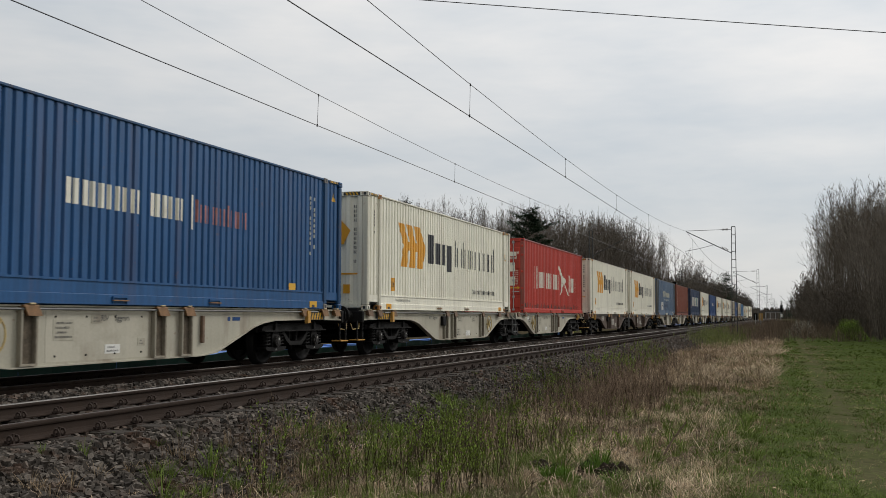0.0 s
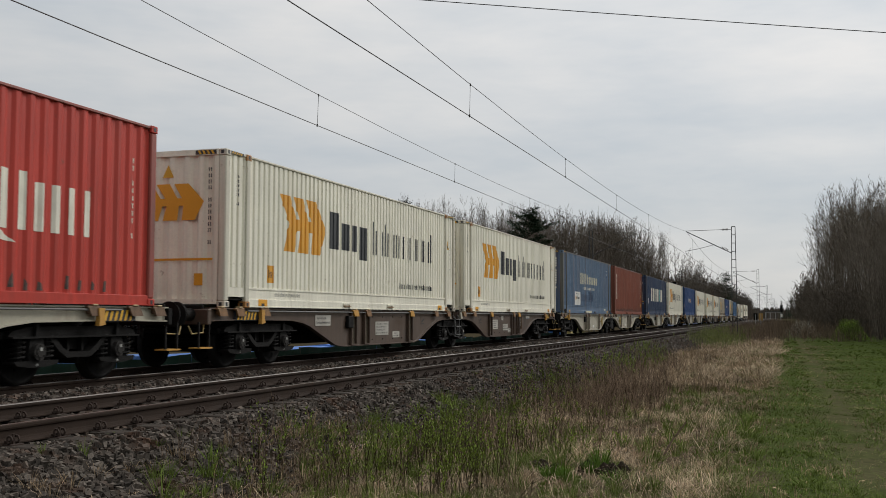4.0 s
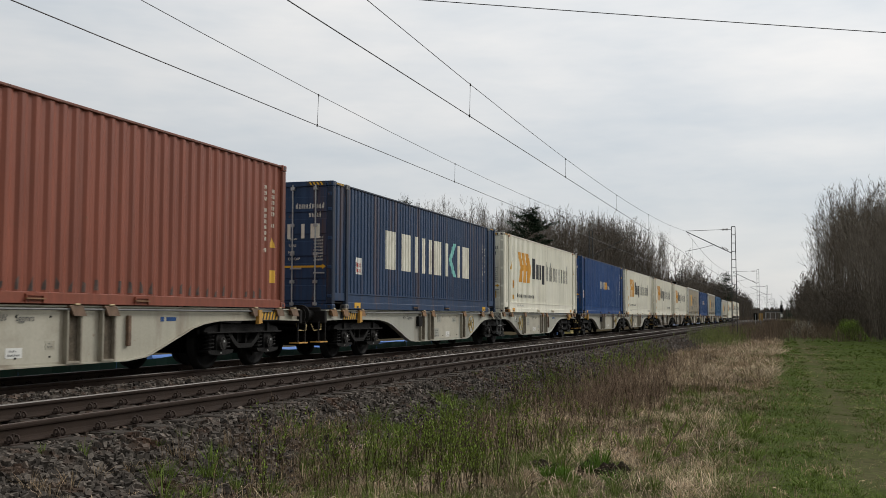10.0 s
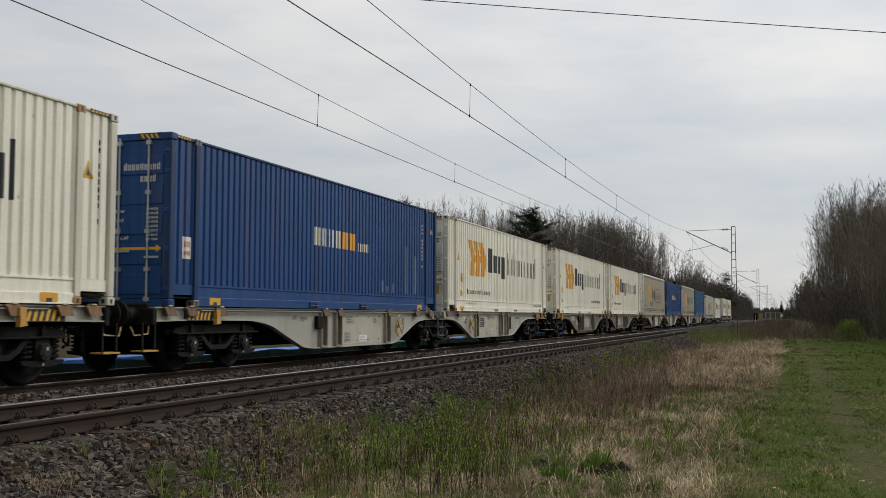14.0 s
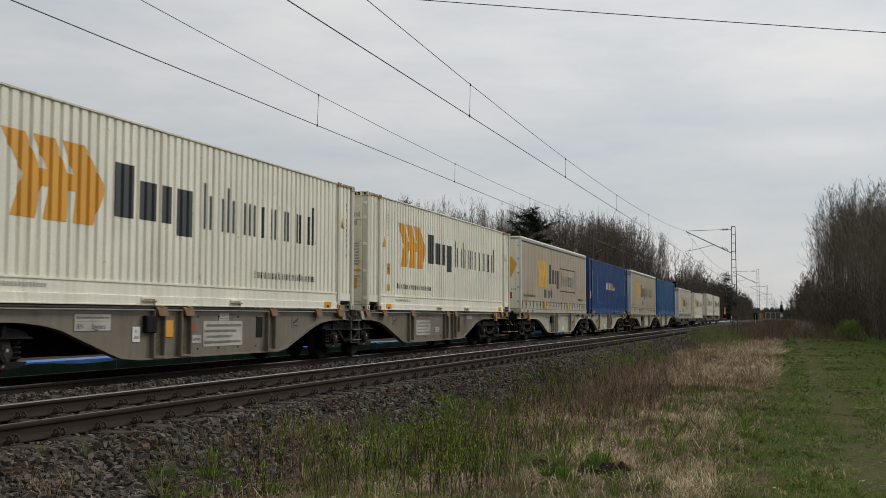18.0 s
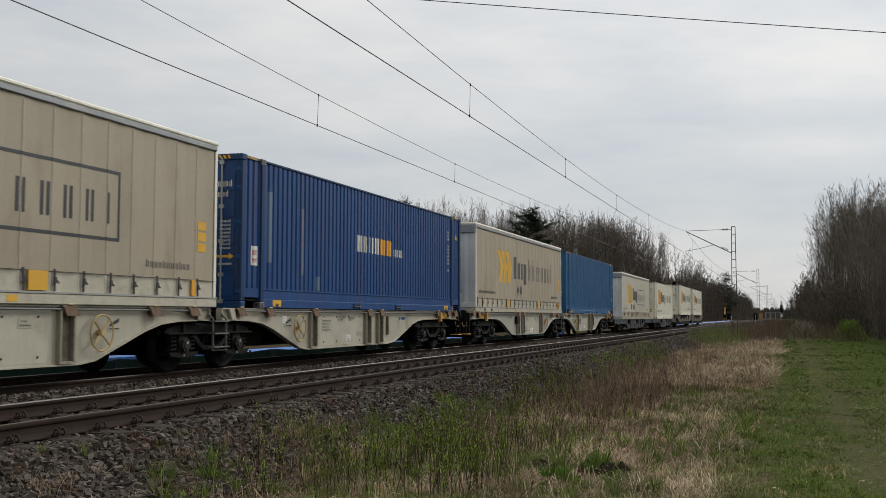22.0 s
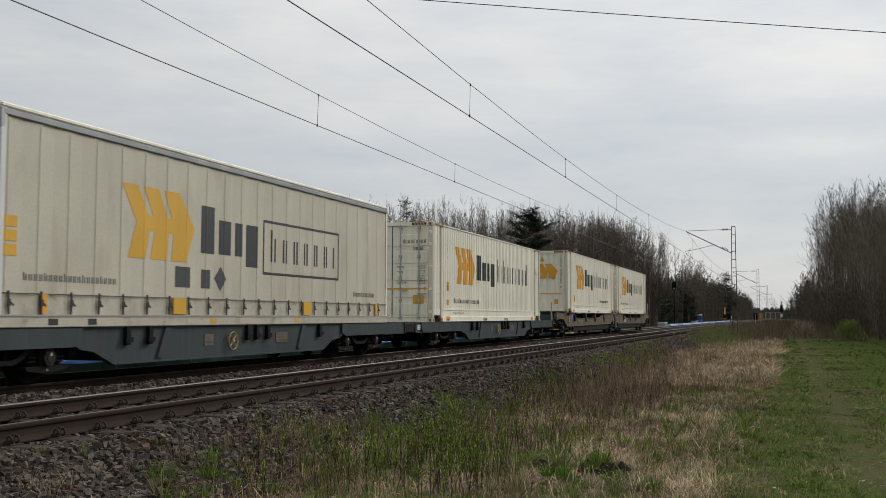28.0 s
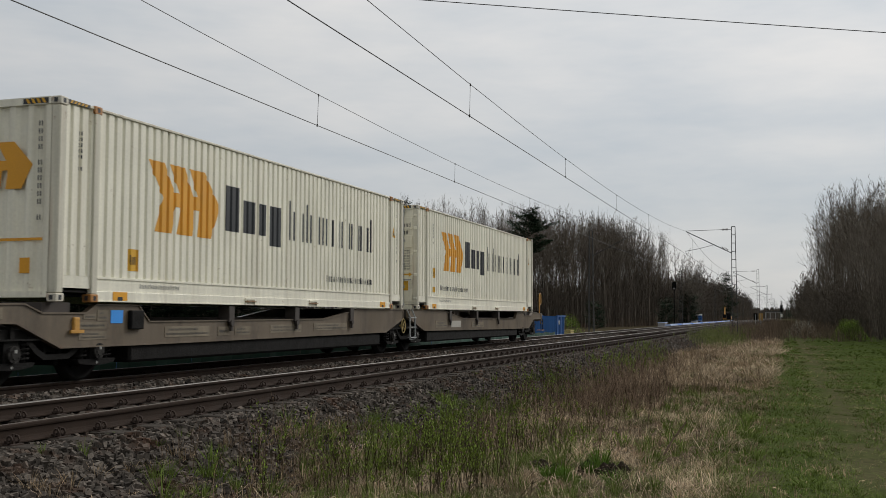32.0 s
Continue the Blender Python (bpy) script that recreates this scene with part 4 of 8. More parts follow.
def freight_logo(ob, pts, y=0.035, dx=0.0, dz=0.0, url="right", mark="orange", framed=False, ink="black", squeeze=1.0):
    """The shipping company's mark: orange arrows, four bold blocks and a row of thin bars."""
    def sx(v):
        return 2.12 + dx + (v - 2.12) * squeeze
    part("arrow_mark", printed(chevrons(sx(2.12), sx(4.24), 1.18 + dz, 2.34 + dz), pts, y), M[mark], ob, "orange arrow mark")
    for shape in ([rect(sx(4.58), sx(5.06), 1.37 + dz, 2.21 + dz)], [rect(sx(5.22), sx(5.68), 1.38 + dz, 2.0 + dz)],
                  [rect(sx(5.84), sx(6.12), 1.38 + dz, 2.0 + dz)], [rect(sx(6.28), sx(6.76), 1.20 + dz, 2.0 + dz)]):
        part("bold_bar", printed(shape, pts, y), M[ink], ob)
    if framed:
        part("frame_mark", printed(hollow(sx(7.0), sx(10.85), 1.08 + dz, 2.16 + dz, 0.05), pts, y), M[ink], ob)
        part("thin_print", printed(stems(sx(7.25), sx(10.6), 1.34 + dz, 1.98 + dz, "+222" + "222", 0.065), pts, y), M[ink], ob)
    else:
        part("thin_print", printed(stems(sx(7.05), sx(11.7), 1.38 + dz, 2.20 + dz, "+2+2132" + "22+", 0.075), pts, y), M[ink], ob, "thin black bars of a company name")
    if url:
        a, b = {"right": (9.0, 11.7), "left": (2.1, 4.85)}[url]
        part("web_print", printed(small_print(sx(a), sx(b), 0.58 + dz, 0.70 + dz, 22), pts, y), M[ink], ob)


def add_containers():
    L45, L40 = 13.716, 12.192
    hi, lo, pocket = 1.13, 0.81, 1.17
    white = "cream-painted corrugated container with an orange arrow mark"
    # blue container with faded white lettering
    ob, pts = box_container("blue corrugated steel container with worn white lettering", "cobalt", L45, -140.07, hi, False)
    for shape in pairs(4.14, 6.06, 1.46, 1.84, 5, 0.105) + pairs(6.22, 7.3, 1.46, 1.84, 3, 0.105) + [[rect(7.48, 7.53, 1.34, 1.94)]]:
        part("name_bar", printed(shape, pts, 0.035), M["letter"], ob)
    part("faded_print", printed(small_print(7.65, 9.5, 1.48, 1.80, 7), pts, 0.035), M["faded"], ob, "faded orange bars")
    part("serial_print", on_side(serial(12.1, 1.15, 2.45, 12) + serial(12.3, 1.3, 2.45, 10), pts, 0.035), M["letter"], ob)
    part("warning_triangle", on_side([[(13.2, 2.42), (13.42, 2.42), (13.31, 2.62)]], pts, 0.033), M["yellow"], ob)
    part("placard", on_side([rect(11.15, 11.45, 0.38, 0.52)], [(0, 0), (14, 0)], 0.03), M["yellow"], ob)
    # cream containers
    for x, z, doors, url, note in ((-124.65, hi, False, "right", ""), (-94.12, hi, False, "right", ""), (-79.3, hi, False, "right", ""),
                                   (-18.8, hi, True, "left", ", doors leading"), (11.45, hi, True, "left", ", doors leading"),
                                   (27.05, hi, True, "right", ", doors leading"), (41.72, hi, True, "left", ", doors leading"),
                                   (137.4, lo, True, "left", ", on a low wagon"), (157.05, pocket, False, "right", ", on a pocket wagon"),
                                   (172.05, pocket, True, "left", ", on a pocket wagon")):
        ob, pts = box_container(white + note, "white", L45, x, z, doors)
        freight_logo(ob, pts, url=url)
        part("caution_sticker", on_side([rect(1.40, 1.60, 0.92, 1.20) if doors else rect(1.72, 1.96, 0.50, 0.84)], pts, 0.035), M["orange" if x < 0 or z == lo else "yellow"], ob)
        part("caution_print", on_side(small_print(1.42, 1.58, 1.04, 1.09, 4) + small_print(1.42, 1.58, 0.97, 1.01, 4) if doors else small_print(1.75, 1.93, 0.60, 0.72, 4), pts, 0.031), M["black"], ob)
        if doors:
            part("service_sticker", on_side([rect(1.38, 1.60, 0.50, 0.66)], pts, 0.035), M["yellow"], ob)
        part("warning_print", on_side([[(13.03, 1.89), (13.11, 1.89), (13.07, 2.02)]], pts, 0.031), M["black"], ob)
        part("warning_triangle", on_side([[(12.95, 1.85), (13.2, 1.85), (13.07, 2.12)]] + ([[(1.1, 1.6), (1.32, 1.6), (1.21, 1.9)]] if doors and z == hi else []), pts, 0.035), M["yellow"], ob)
        part("serial_print", on_side(serial(13.32, 1.2, 2.5, 11, 0.05) + serial(1.42 if doors else 0.5, 1.9, 2.5, 7, 0.04), pts, 0.035), M["black"], ob)
        if x == 11.45:
            words("caution_words", "NO RESTRAINT ALLOWED", 0.125, "grey_ink", ob, Matrix.Translation((11.15, 0.027, 0.23)) @ Matrix.Rotation(radians(90), 4, "X"))
        part("data_print", printed(small_print(1.95, 3.1, 0.235, 0.30, 16), [(0, 0), (14, 0)], 0.033), M["grey_print"], ob)
        if z == lo:
            end_words("size_number", "45", 0.52, "black", ob, 2.36, 1.12, -0.004)
            part("arrow_mark", on_end([[(WIDE - a, b) for a, b in q] for q in chevrons(0.15, 1.0, 1.62, 2.05)], 0.0075), M["orange"], ob)
        if doors:
            part("data_sticker", on_end([rect(0.28, 0.60, 0.52, 0.78)], 0.0075), M["yellow"], ob)
        else:
            part("arrow_mark", on_end([[(WIDE - a, b) for a, b in q] for q in chevrons(0.66, 1.98, 1.60, 2.28)], 0.012), M["orange"], ob)
            part("warning_triangle", on_end([[(1.1, 2.40), (1.34, 2.40), (1.22, 2.64)]], 0.012), M["yellow"], ob)
            part("stripe_mark", on_end([rect(0.26, 2.26, 0.86, 0.90)], 0.012), M["orange"], ob)
            part("data_sticker", on_end([rect(0.46, 0.64, 0.40, 0.62)], 0.012), M["orange"], ob)
    # red container with a leaping figure between two words
    ob, pts = box_container("red corrugated steel container with white name lettering", "red", L40, -108.65, hi, True, False)
    for shape in [pair(1.79, 2.45, 1.0, 1.92, 0.17)] + pairs(2.60, 6.80, 1.05, 1.72, 6, 0.16, 0.74) + pairs(8.70, 10.75, 1.0, 1.80, 3, 0.16, 0.74, 0.85):
        part("name_bar", printed(shape, pts, 0.035), M["letter"], ob)
    swoop = [[(6.5, 2.15), (6.9, 2.12), (7.55, 1.72), (7.3, 1.55)], [(7.3, 1.55), (7.55, 1.72), (8.35, 1.55), (8.1, 1.35), (7.3, 1.40)],
             [(7.0, 0.82), (7.35, 0.95), (7.75, 1.36), (7.3, 1.385)], [(7.85, 1.355), (8.1, 1.34), (9.1, 0.82), (8.75, 0.85)]]
    part("swoop_mark", printed(swoop, pts, 0.035), M["letter"], ob, "white swooping mark")
    part("serial_print", on_side(serial(11.6, 1.05, 2.35, 11), pts, 0.035), M["letter"], ob)
    for plate in (rect(0.36, 0.72, 1.6, 1.95), rect(0.82, 1.14, 1.6, 1.95), rect(0.36, 0.72, 1.05, 1.4), rect(0.82, 1.14, 1.05, 1.4), rect(0.3, 0.62, 2.2, 2.36)):
        part("data_plate", on_end([plate], 0.0055), M["letter"], ob)
    # faded blue container with a white sheet
    ob, pts = box_container("faded blue corrugated container with dirty streaks and a white notice", "steelblue", L45, -63.77, hi, False, front="steelblue_dark")
    for shape in pairs(4.16, 5.82, 1.5, 2.05, 4, 0.12) + pairs(6.03, 9.2, 1.53, 2.02, 10, 0.085, 0.72, 0.8):
        part("name_bar", printed(shape, pts, 0.035), M["cream_print"], ob)
    part("web_print", printed(small_print(4.95, 8.55, 1.22, 1.36, 19), pts, 0.035), M["letter"], ob)
    part("notice", printed([rect(2.9, 4.32, 0.42, 1.08)], pts, 0.035), M["sheet"], ob, "white notice sheet")
    part("notice_print", printed([rect(3.02, 3.2, 0.68, 0.86)], pts, 0.031), M["yellow"], ob)
    part("notice_print", printed([rect(3.3, 3.4, 0.72, 0.84), rect(3.43, 3.53, 0.72, 0.84), rect(3.56, 3.66, 0.72, 0.84)] + small_print(3.72, 4.2, 0.72, 0.82, 6) + small_print(3.3, 4.0, 0.95, 1.0, 8), pts, 0.031), M["black"], ob)
    part("maker_plate", on_side([rect(12.1, 12.4, 2.05, 2.5)], pts, 0.035), M["cobalt"], ob)
    part("maker_print", on_side([rect(12.16, 12.36, 2.38, 2.44), rect(12.19, 12.33, 2.14, 2.30)], pts, 0.031), M["letter"], ob)
    part("graffiti", printed([[(6.6 + 0.22 * i, 0.72), (6.68 + 0.22 * i, 0.72), (6.82 + 0.2 * i, 1.14), (6.76 + 0.2 * i, 1.14)] for i in range(6)] +
                                     [[(6.75 + 0.22 * i, 0.82), (6.81 + 0.22 * i, 0.80), (6.66 + 0.22 * i, 1.12), (6.62 + 0.22 * i, 1.1)] for i in range(5)], pts, 0.035), M["navy"], ob)
    part("repair_patch", printed([rect(4.4, 7.9, 0.62, 0.98)], pts, 0.036), M["steelblue_dark"], ob, "darker blue repainted patch")
    part("serial_print", on_side(serial(12.95, 1.0, 2.5, 12), pts, 0.035), M["letter"], ob)
    for plate in (rect(5.7, 7.4, 0.05, 0.14), rect(11.2, 11.7, 0.19, 0.28)):
        part("data_plate", on_side([plate], [(0, 0), (14, 0)], 0.013), M["cream_print"], ob)
    # oxide red container with upright lettering
    ob, pts = box_container("rust-brown corrugated container with upright white lettering", "maroon", L40, -48.45, hi, False, False)
    col = []
    for i in range(6):
        z = 2.24 - 0.262 * i
        col.append([rect(0.69, 0.95, z, z + 0.20)])
    for shape in col:
        part("name_bar", printed(shape, pts, 0.035), M["letter"], ob)
    part("serial_print", on_side(serial(11.4, 1.1, 2.45, 12) + serial(11.7, 1.6, 2.4, 7), pts, 0.035), M["letter"], ob)
    part("warning_triangle", on_end([[(0.45, 0.55), (0.72, 0.55), (0.585, 0.78)]], 0.012), M["yellow"], ob)
    part("warning_triangle", on_side([rect(11.6, 11.82, 0.5, 0.75), [(11.6, 1.2), (11.82, 1.2), (11.71, 1.4)]], pts, 0.035), M["yellow"], ob)
    # dark blue container with a wide white name
    ob, pts = box_container("dark navy corrugated container with rust streaks and white name", "navy", L45, -33.8, hi, True)
    shapes = [[rect(3.3, 4.0, 1.06, 2.06)], [rect(4.45, 5.2, 1.06, 2.06)], stems(5.45, 7.0, 1.06, 2.41, "3", 0.26), [rect(7.15, 7.85, 1.06, 2.06)],
              [rect(8.25, 8.5, 1.06, 2.06)], [rect(9.42, 9.66, 1.06, 2.06)], [rect(9.95, 10.65, 1.06, 2.06)]]
    for shape in shapes:
        part("name_bar", printed(shape, pts, 0.035), M["letter"], ob)
    part("mint_mark", printed([[(8.55, 1.58), (8.85, 1.58), (9.3, 2.1), (9.0, 2.1)], [(9.0, 1.06), (9.3, 1.06), (8.85, 1.58), (8.55, 1.58)]], pts, 0.035), M["mint"], ob, "mint green angle mark")
    for bar in [rect(a, b, 1.6, 1.93) for a, b in ((0.32, 0.55), (0.7, 0.78), (1.05, 1.13), (1.25, 1.5), (1.65, 2.05))]:
        part("name_bar", on_end([bar], 0.009), M["letter"], ob)
    part("notice", printed([rect(1.34, 1.72, 0.85, 1.25)], pts, 0.035), M["sheet"], ob, "small white and red notice")
    part("notice_print", printed(small_print(1.38, 1.66, 1.02, 1.12, 4) + small_print(1.38, 1.66, 0.9, 0.98, 4), pts, 0.031), M["red"], ob)
    part("serial_print", on_side(serial(12.2, 1.0, 2.3, 12, 0.05) + serial(12.45, 1.3, 2.3, 9, 0.05), pts, 0.035), M["letter"], ob)
    # two royal blue containers
    for x, dx in ((-3.48, 0.0), (71.97, 0.0)):
        ob, pts = box_container("royal blue corrugated steel container with small white name", "royal", L45, x, hi, True)
        for shape in pairs(5.54 + dx, 7.0 + dx, 1.40, 1.80, 4, 0.10):
            part("name_bar", printed(shape, pts, 0.035), M["letter"], ob)
        part("number_print", printed([rect(7.06 + dx, 7.38 + dx, 1.40, 1.80), rect(7.48 + dx, 7.80 + dx, 1.40, 1.80)], pts, 0.035), M["orange"], ob, "orange number bars")
        for shape in pairs(7.95 + dx, 8.72 + dx, 1.40, 1.60, 3, 0.06):
            part("name_bar", printed(shape, pts, 0.035), M["letter"], ob)
        part("notice", printed([rect(0.36, 0.66, 0.82, 1.2)], pts, 0.035), M["sheet"], ob, "small white and red notice")
        part("notice_print", printed(small_print(0.39, 0.63, 1.02, 1.12, 4) + small_print(0.39, 0.63, 0.88, 0.96, 4), pts, 0.031), M["red"], ob)
        part("serial_print", on_side(serial(12.55, 1.2, 2.45, 12, 0.05) + serial(12.8, 1.3, 2.3, 9, 0.05), pts, 0.035), M["letter"], ob)
        part("warning_triangle", on_side([[(13.2, 2.2), (13.44, 2.2), (13.32, 2.42)]], pts, 0.035), M["yellow"], ob)
        scuffs = [rect(a, a + 0.16, 0.45, b) for a, b in ((9.5, 0.75), (9.8, 0.62), (10.2, 0.7), (11.2, 1.7), (11.9, 1.5))] if x < 0 else [rect(1.1, 1.3, 0.9, 2.3), rect(2.6, 2.75, 0.7, 2.1), rect(3.3, 3.5, 0.4, 0.7)]
        part("scuff_mark", on_side(scuffs, pts, 0.0365), M["steelblue"], ob)
    # plain petrol blue container
    ob, pts = box_container("plain petrol blue corrugated steel container, doors leading", "teal", L45, 102.38, hi, True)
    part("warning_triangle", on_side([rect(13.2, 13.4, 0.7, 0.9), rect(13.2, 13.4, 1.5, 1.6)], pts, 0.035), M["yellow"], ob)
    part("serial_print", on_side(serial(12.8, 1.4, 2.4, 10, 0.04), pts, 0.035), M["letter"], ob)
    part("data_sticker", on_end([rect(0.28, 0.60, 0.55, 0.80)], 0.0075), M["yellow"], ob)
    # curtain-sided swap bodies
    curtain_body("dirty cream curtain-sided swap body with white rear doors", 57.25, hi, True, True, "tarp")
    curtain_body("dirty cream curtain-sided swap body with ribbed metal front", 87.5, hi, False, False, "tarp")
    curtain_body("cream curtain-sided swap body on a low grey wagon", 119.95, lo, True, False, "tarp_clean")


def curtain_body(label, x, z, framed, doors, cloth):
    L, H, W = 13.716, 2.95, WIDE
    ob = thing("swap_body", label, "container", "containers on the train")
    pts = []
    n = 22
    for i in range(n):
        a = 0.12 + i * (L - 0.24) / n
        w = (L - 0.24) / n
        pts += [(a, 0.006), (a + 0.06 * w, 0.0), (a + 0.12 * w, 0.008), (a + 0.55 * w, 0.016)]
    pts.append((L - 0.12, 0.006))
    side = part("curtain", wave_panel(pts, 0.02, 0.45, H - 0.16, 1), M[cloth], ob, "stained tarpaulin curtain with welded seams")
    seams = [rect(a, a + 0.014, 0.45, H - 0.21) for a, d in pts[1::4]]
    part("seam", on_side(seams, pts, 0.0205), M["seam" if framed else "seam_pale"], side)
    bm = boxed(0.05, L - 0.05, -0.005, 0.10, H - 0.17, H - 0.075, bevel=0.015)
    part("curtain_rail", bm, M["alu"], ob, "grey metal curtain rail")
    part("roof", boxed(0.0, L, 0.0, W, H - 0.07, H, bevel=0.02), M["white"], ob)
    bm = wave_panel([(a, d * 2.2) for a, d in pts], 0.012, 0.17, 0.45, 1)
    part("curtain_skirt", bm, M["skirt"], ob, "creased lower hem of the curtain")
    bm = boxed(0.0, L, 0.0, W, 0.0, 0.15, bevel=0.01)
    part("chassis_frame", bm, M["skirt"], ob)
    bm = boxed(0.0, L, -0.012, 0.02, 0.15, 0.175)
    part("edge_rail", bm, M["grey_print"], ob)
    strap = boxed(-0.02, 0.02, -0.006, 0.004, 0.18, 0.49)
    box(strap, -0.028, 0.032, -0.018, 0.0, 0.29, 0.38)
    prism(strap, [(0.0, 0.33), (0.085, 0.285), (0.095, 0.305), (0.02, 0.36)], -0.012, -0.006)
    part("hem_cord", boxed(0.08, L - 0.08, 0.004, 0.012, 0.452, 0.462), M["strap"], ob)
    strap = mesh_of("strap", strap, M["strap"])
    k = 0
    for a, d in pts[2::4]:
        s = part("strap", strap, None, ob)
        s.matrix_basis = Matrix.Translation((a + 0.05, 0.004, 0)) @ Matrix.Rotation(radians((k * 37) % 7 - 3), 4, "Y")
        k += 1
    for xe, c in ((0.85, "orange"), (4.05, "yellow"), (8.9, "yellow"), (12.9, "orange")):
        part("lift_pad", boxed(xe, xe + (0.38 if c == "yellow" else 0.12), -0.002, 0.02, 0.19, 0.46), M[c], ob)
    for xe in (1.0, 1.85, 5.2, 8.5):
        part("lift_slot", boxed(xe, xe + 0.2, -0.003, 0.01, 0.03, 0.12), M["black" if xe < 4 else "yellow"], ob)
    part("far_curtain", boxed(0.1, L - 0.1, W - 0.03, W, 0.15, H - 0.08), M[cloth], ob)
    part("end_wall", boxed(L - 0.08, L, 0.02, W - 0.02, 0.15, H - 0.08), M["white"], ob)
    for ye in (0.0, W - 0.10):
        part("corner_post", boxed(0.0, 0.11, ye, ye + 0.10, 0.15, H - 0.07, bevel=0.012), M["alu_light"], ob)
    if doors:
        for y0, y1 in ((0.10, W / 2 - 0.01), (W / 2 + 0.01, W - 0.10)):
            leaf = part("door", boxed(0.015, 0.06, y0, y1, 0.16, H - 0.1, bevel=0.006), M["white"], ob, "flat white rear door")
            for zz in (0.4, 0.95, 1.5, 2.05, 2.55):
                part("hinge", boxed(0.0, 0.02, y0 + (0 if y0 < 1 else y1 - y0) - 0.05, y0 + (0 if y0 < 1 else y1 - y0) + 0.05, zz, zz + 0.06), M["galv"], leaf)
        part("arrow_mark", on_end([[(WIDE - a, b) for a, b in q] for q in chevrons(0.55, 2.25, 1.35, 2.4)], 0.011), M["yellow"], ob, "yellow arrow mark")
        part("web_print", on_end(small_print(0.2, 1.3, 0.86, 0.94, 14), 0.011), M["black"], ob)
        part("sticker", on_end([rect(0.36, 0.56, 0.55, 0.80)], 0.011), M["red"], ob)
    else:
        part("front_wall", wave_panel(waves(0.11, W - 0.11, 0.24, 0.03), 0.012, 0.3, H - 0.36, 1, "y"), M["alu_light"], ob, "ribbed aluminium front wall")
        part("front_header", boxed(-0.03, 0.10, 0.0, W, H - 0.36, H - 0.05, bevel=0.03), M["alu"], ob)
        part("front_sill", boxed(-0.01, 0.10, 0.0, W, 0.15, 0.3, bevel=0.01), M["alu_light"], ob)
        part("code_print", on_end(small_print(0.45, 0.95, 0.62, 0.72, 8), 0.004), M["grey_print"], ob)
    wide = [(0, 0.0)] + [(a, d) for a, d in pts] + [(L, 0.0)]
    freight_logo(ob, wide, y=0.02, dx=0.62 if x < 100 else 0.45, dz=-0.10, url=None, mark="yellow", framed=framed, ink="black" if framed else "grey_ink", squeeze=0.94)
    part("web_print", printed(small_print(0.45, 2.5, 0.64, 0.73, 20), wide, 0.02), M["grey_ink"], ob)
    at = 0.1 if cloth == "tarp_clean" else 13.1
    for i in range(3):
        part("yellow_label", on_side([rect(at, at + 0.28, 0.95 + 0.19 * i, 1.1 + 0.19 * i)], wide, 0.019), M["yellow"], ob)
    dia = [[(5.55 + 0.45 * i, 0.85), (5.75 + 0.45 * i, 0.62), (5.95 + 0.45 * i, 0.85), (5.75 + 0.45 * i, 1.08)] for i in range(2)]
    for patch in (dia if not framed else [rect(4.1, 4.55, 0.65, 1.0), rect(4.9, 5.2, 0.65, 0.98), [(5.35, 0.84), (5.55, 0.62), (5.75, 0.84), (5.55, 1.06)]]):
        part("code_patch", printed([patch], wide, 0.02), M["grey_ink"], ob)
    part("serial_print", on_side(small_print(11.6, 12.9, 0.62, 0.72, 11), wide, 0.02), M["grey_ink"], ob)
    load(ob, x, z, L)


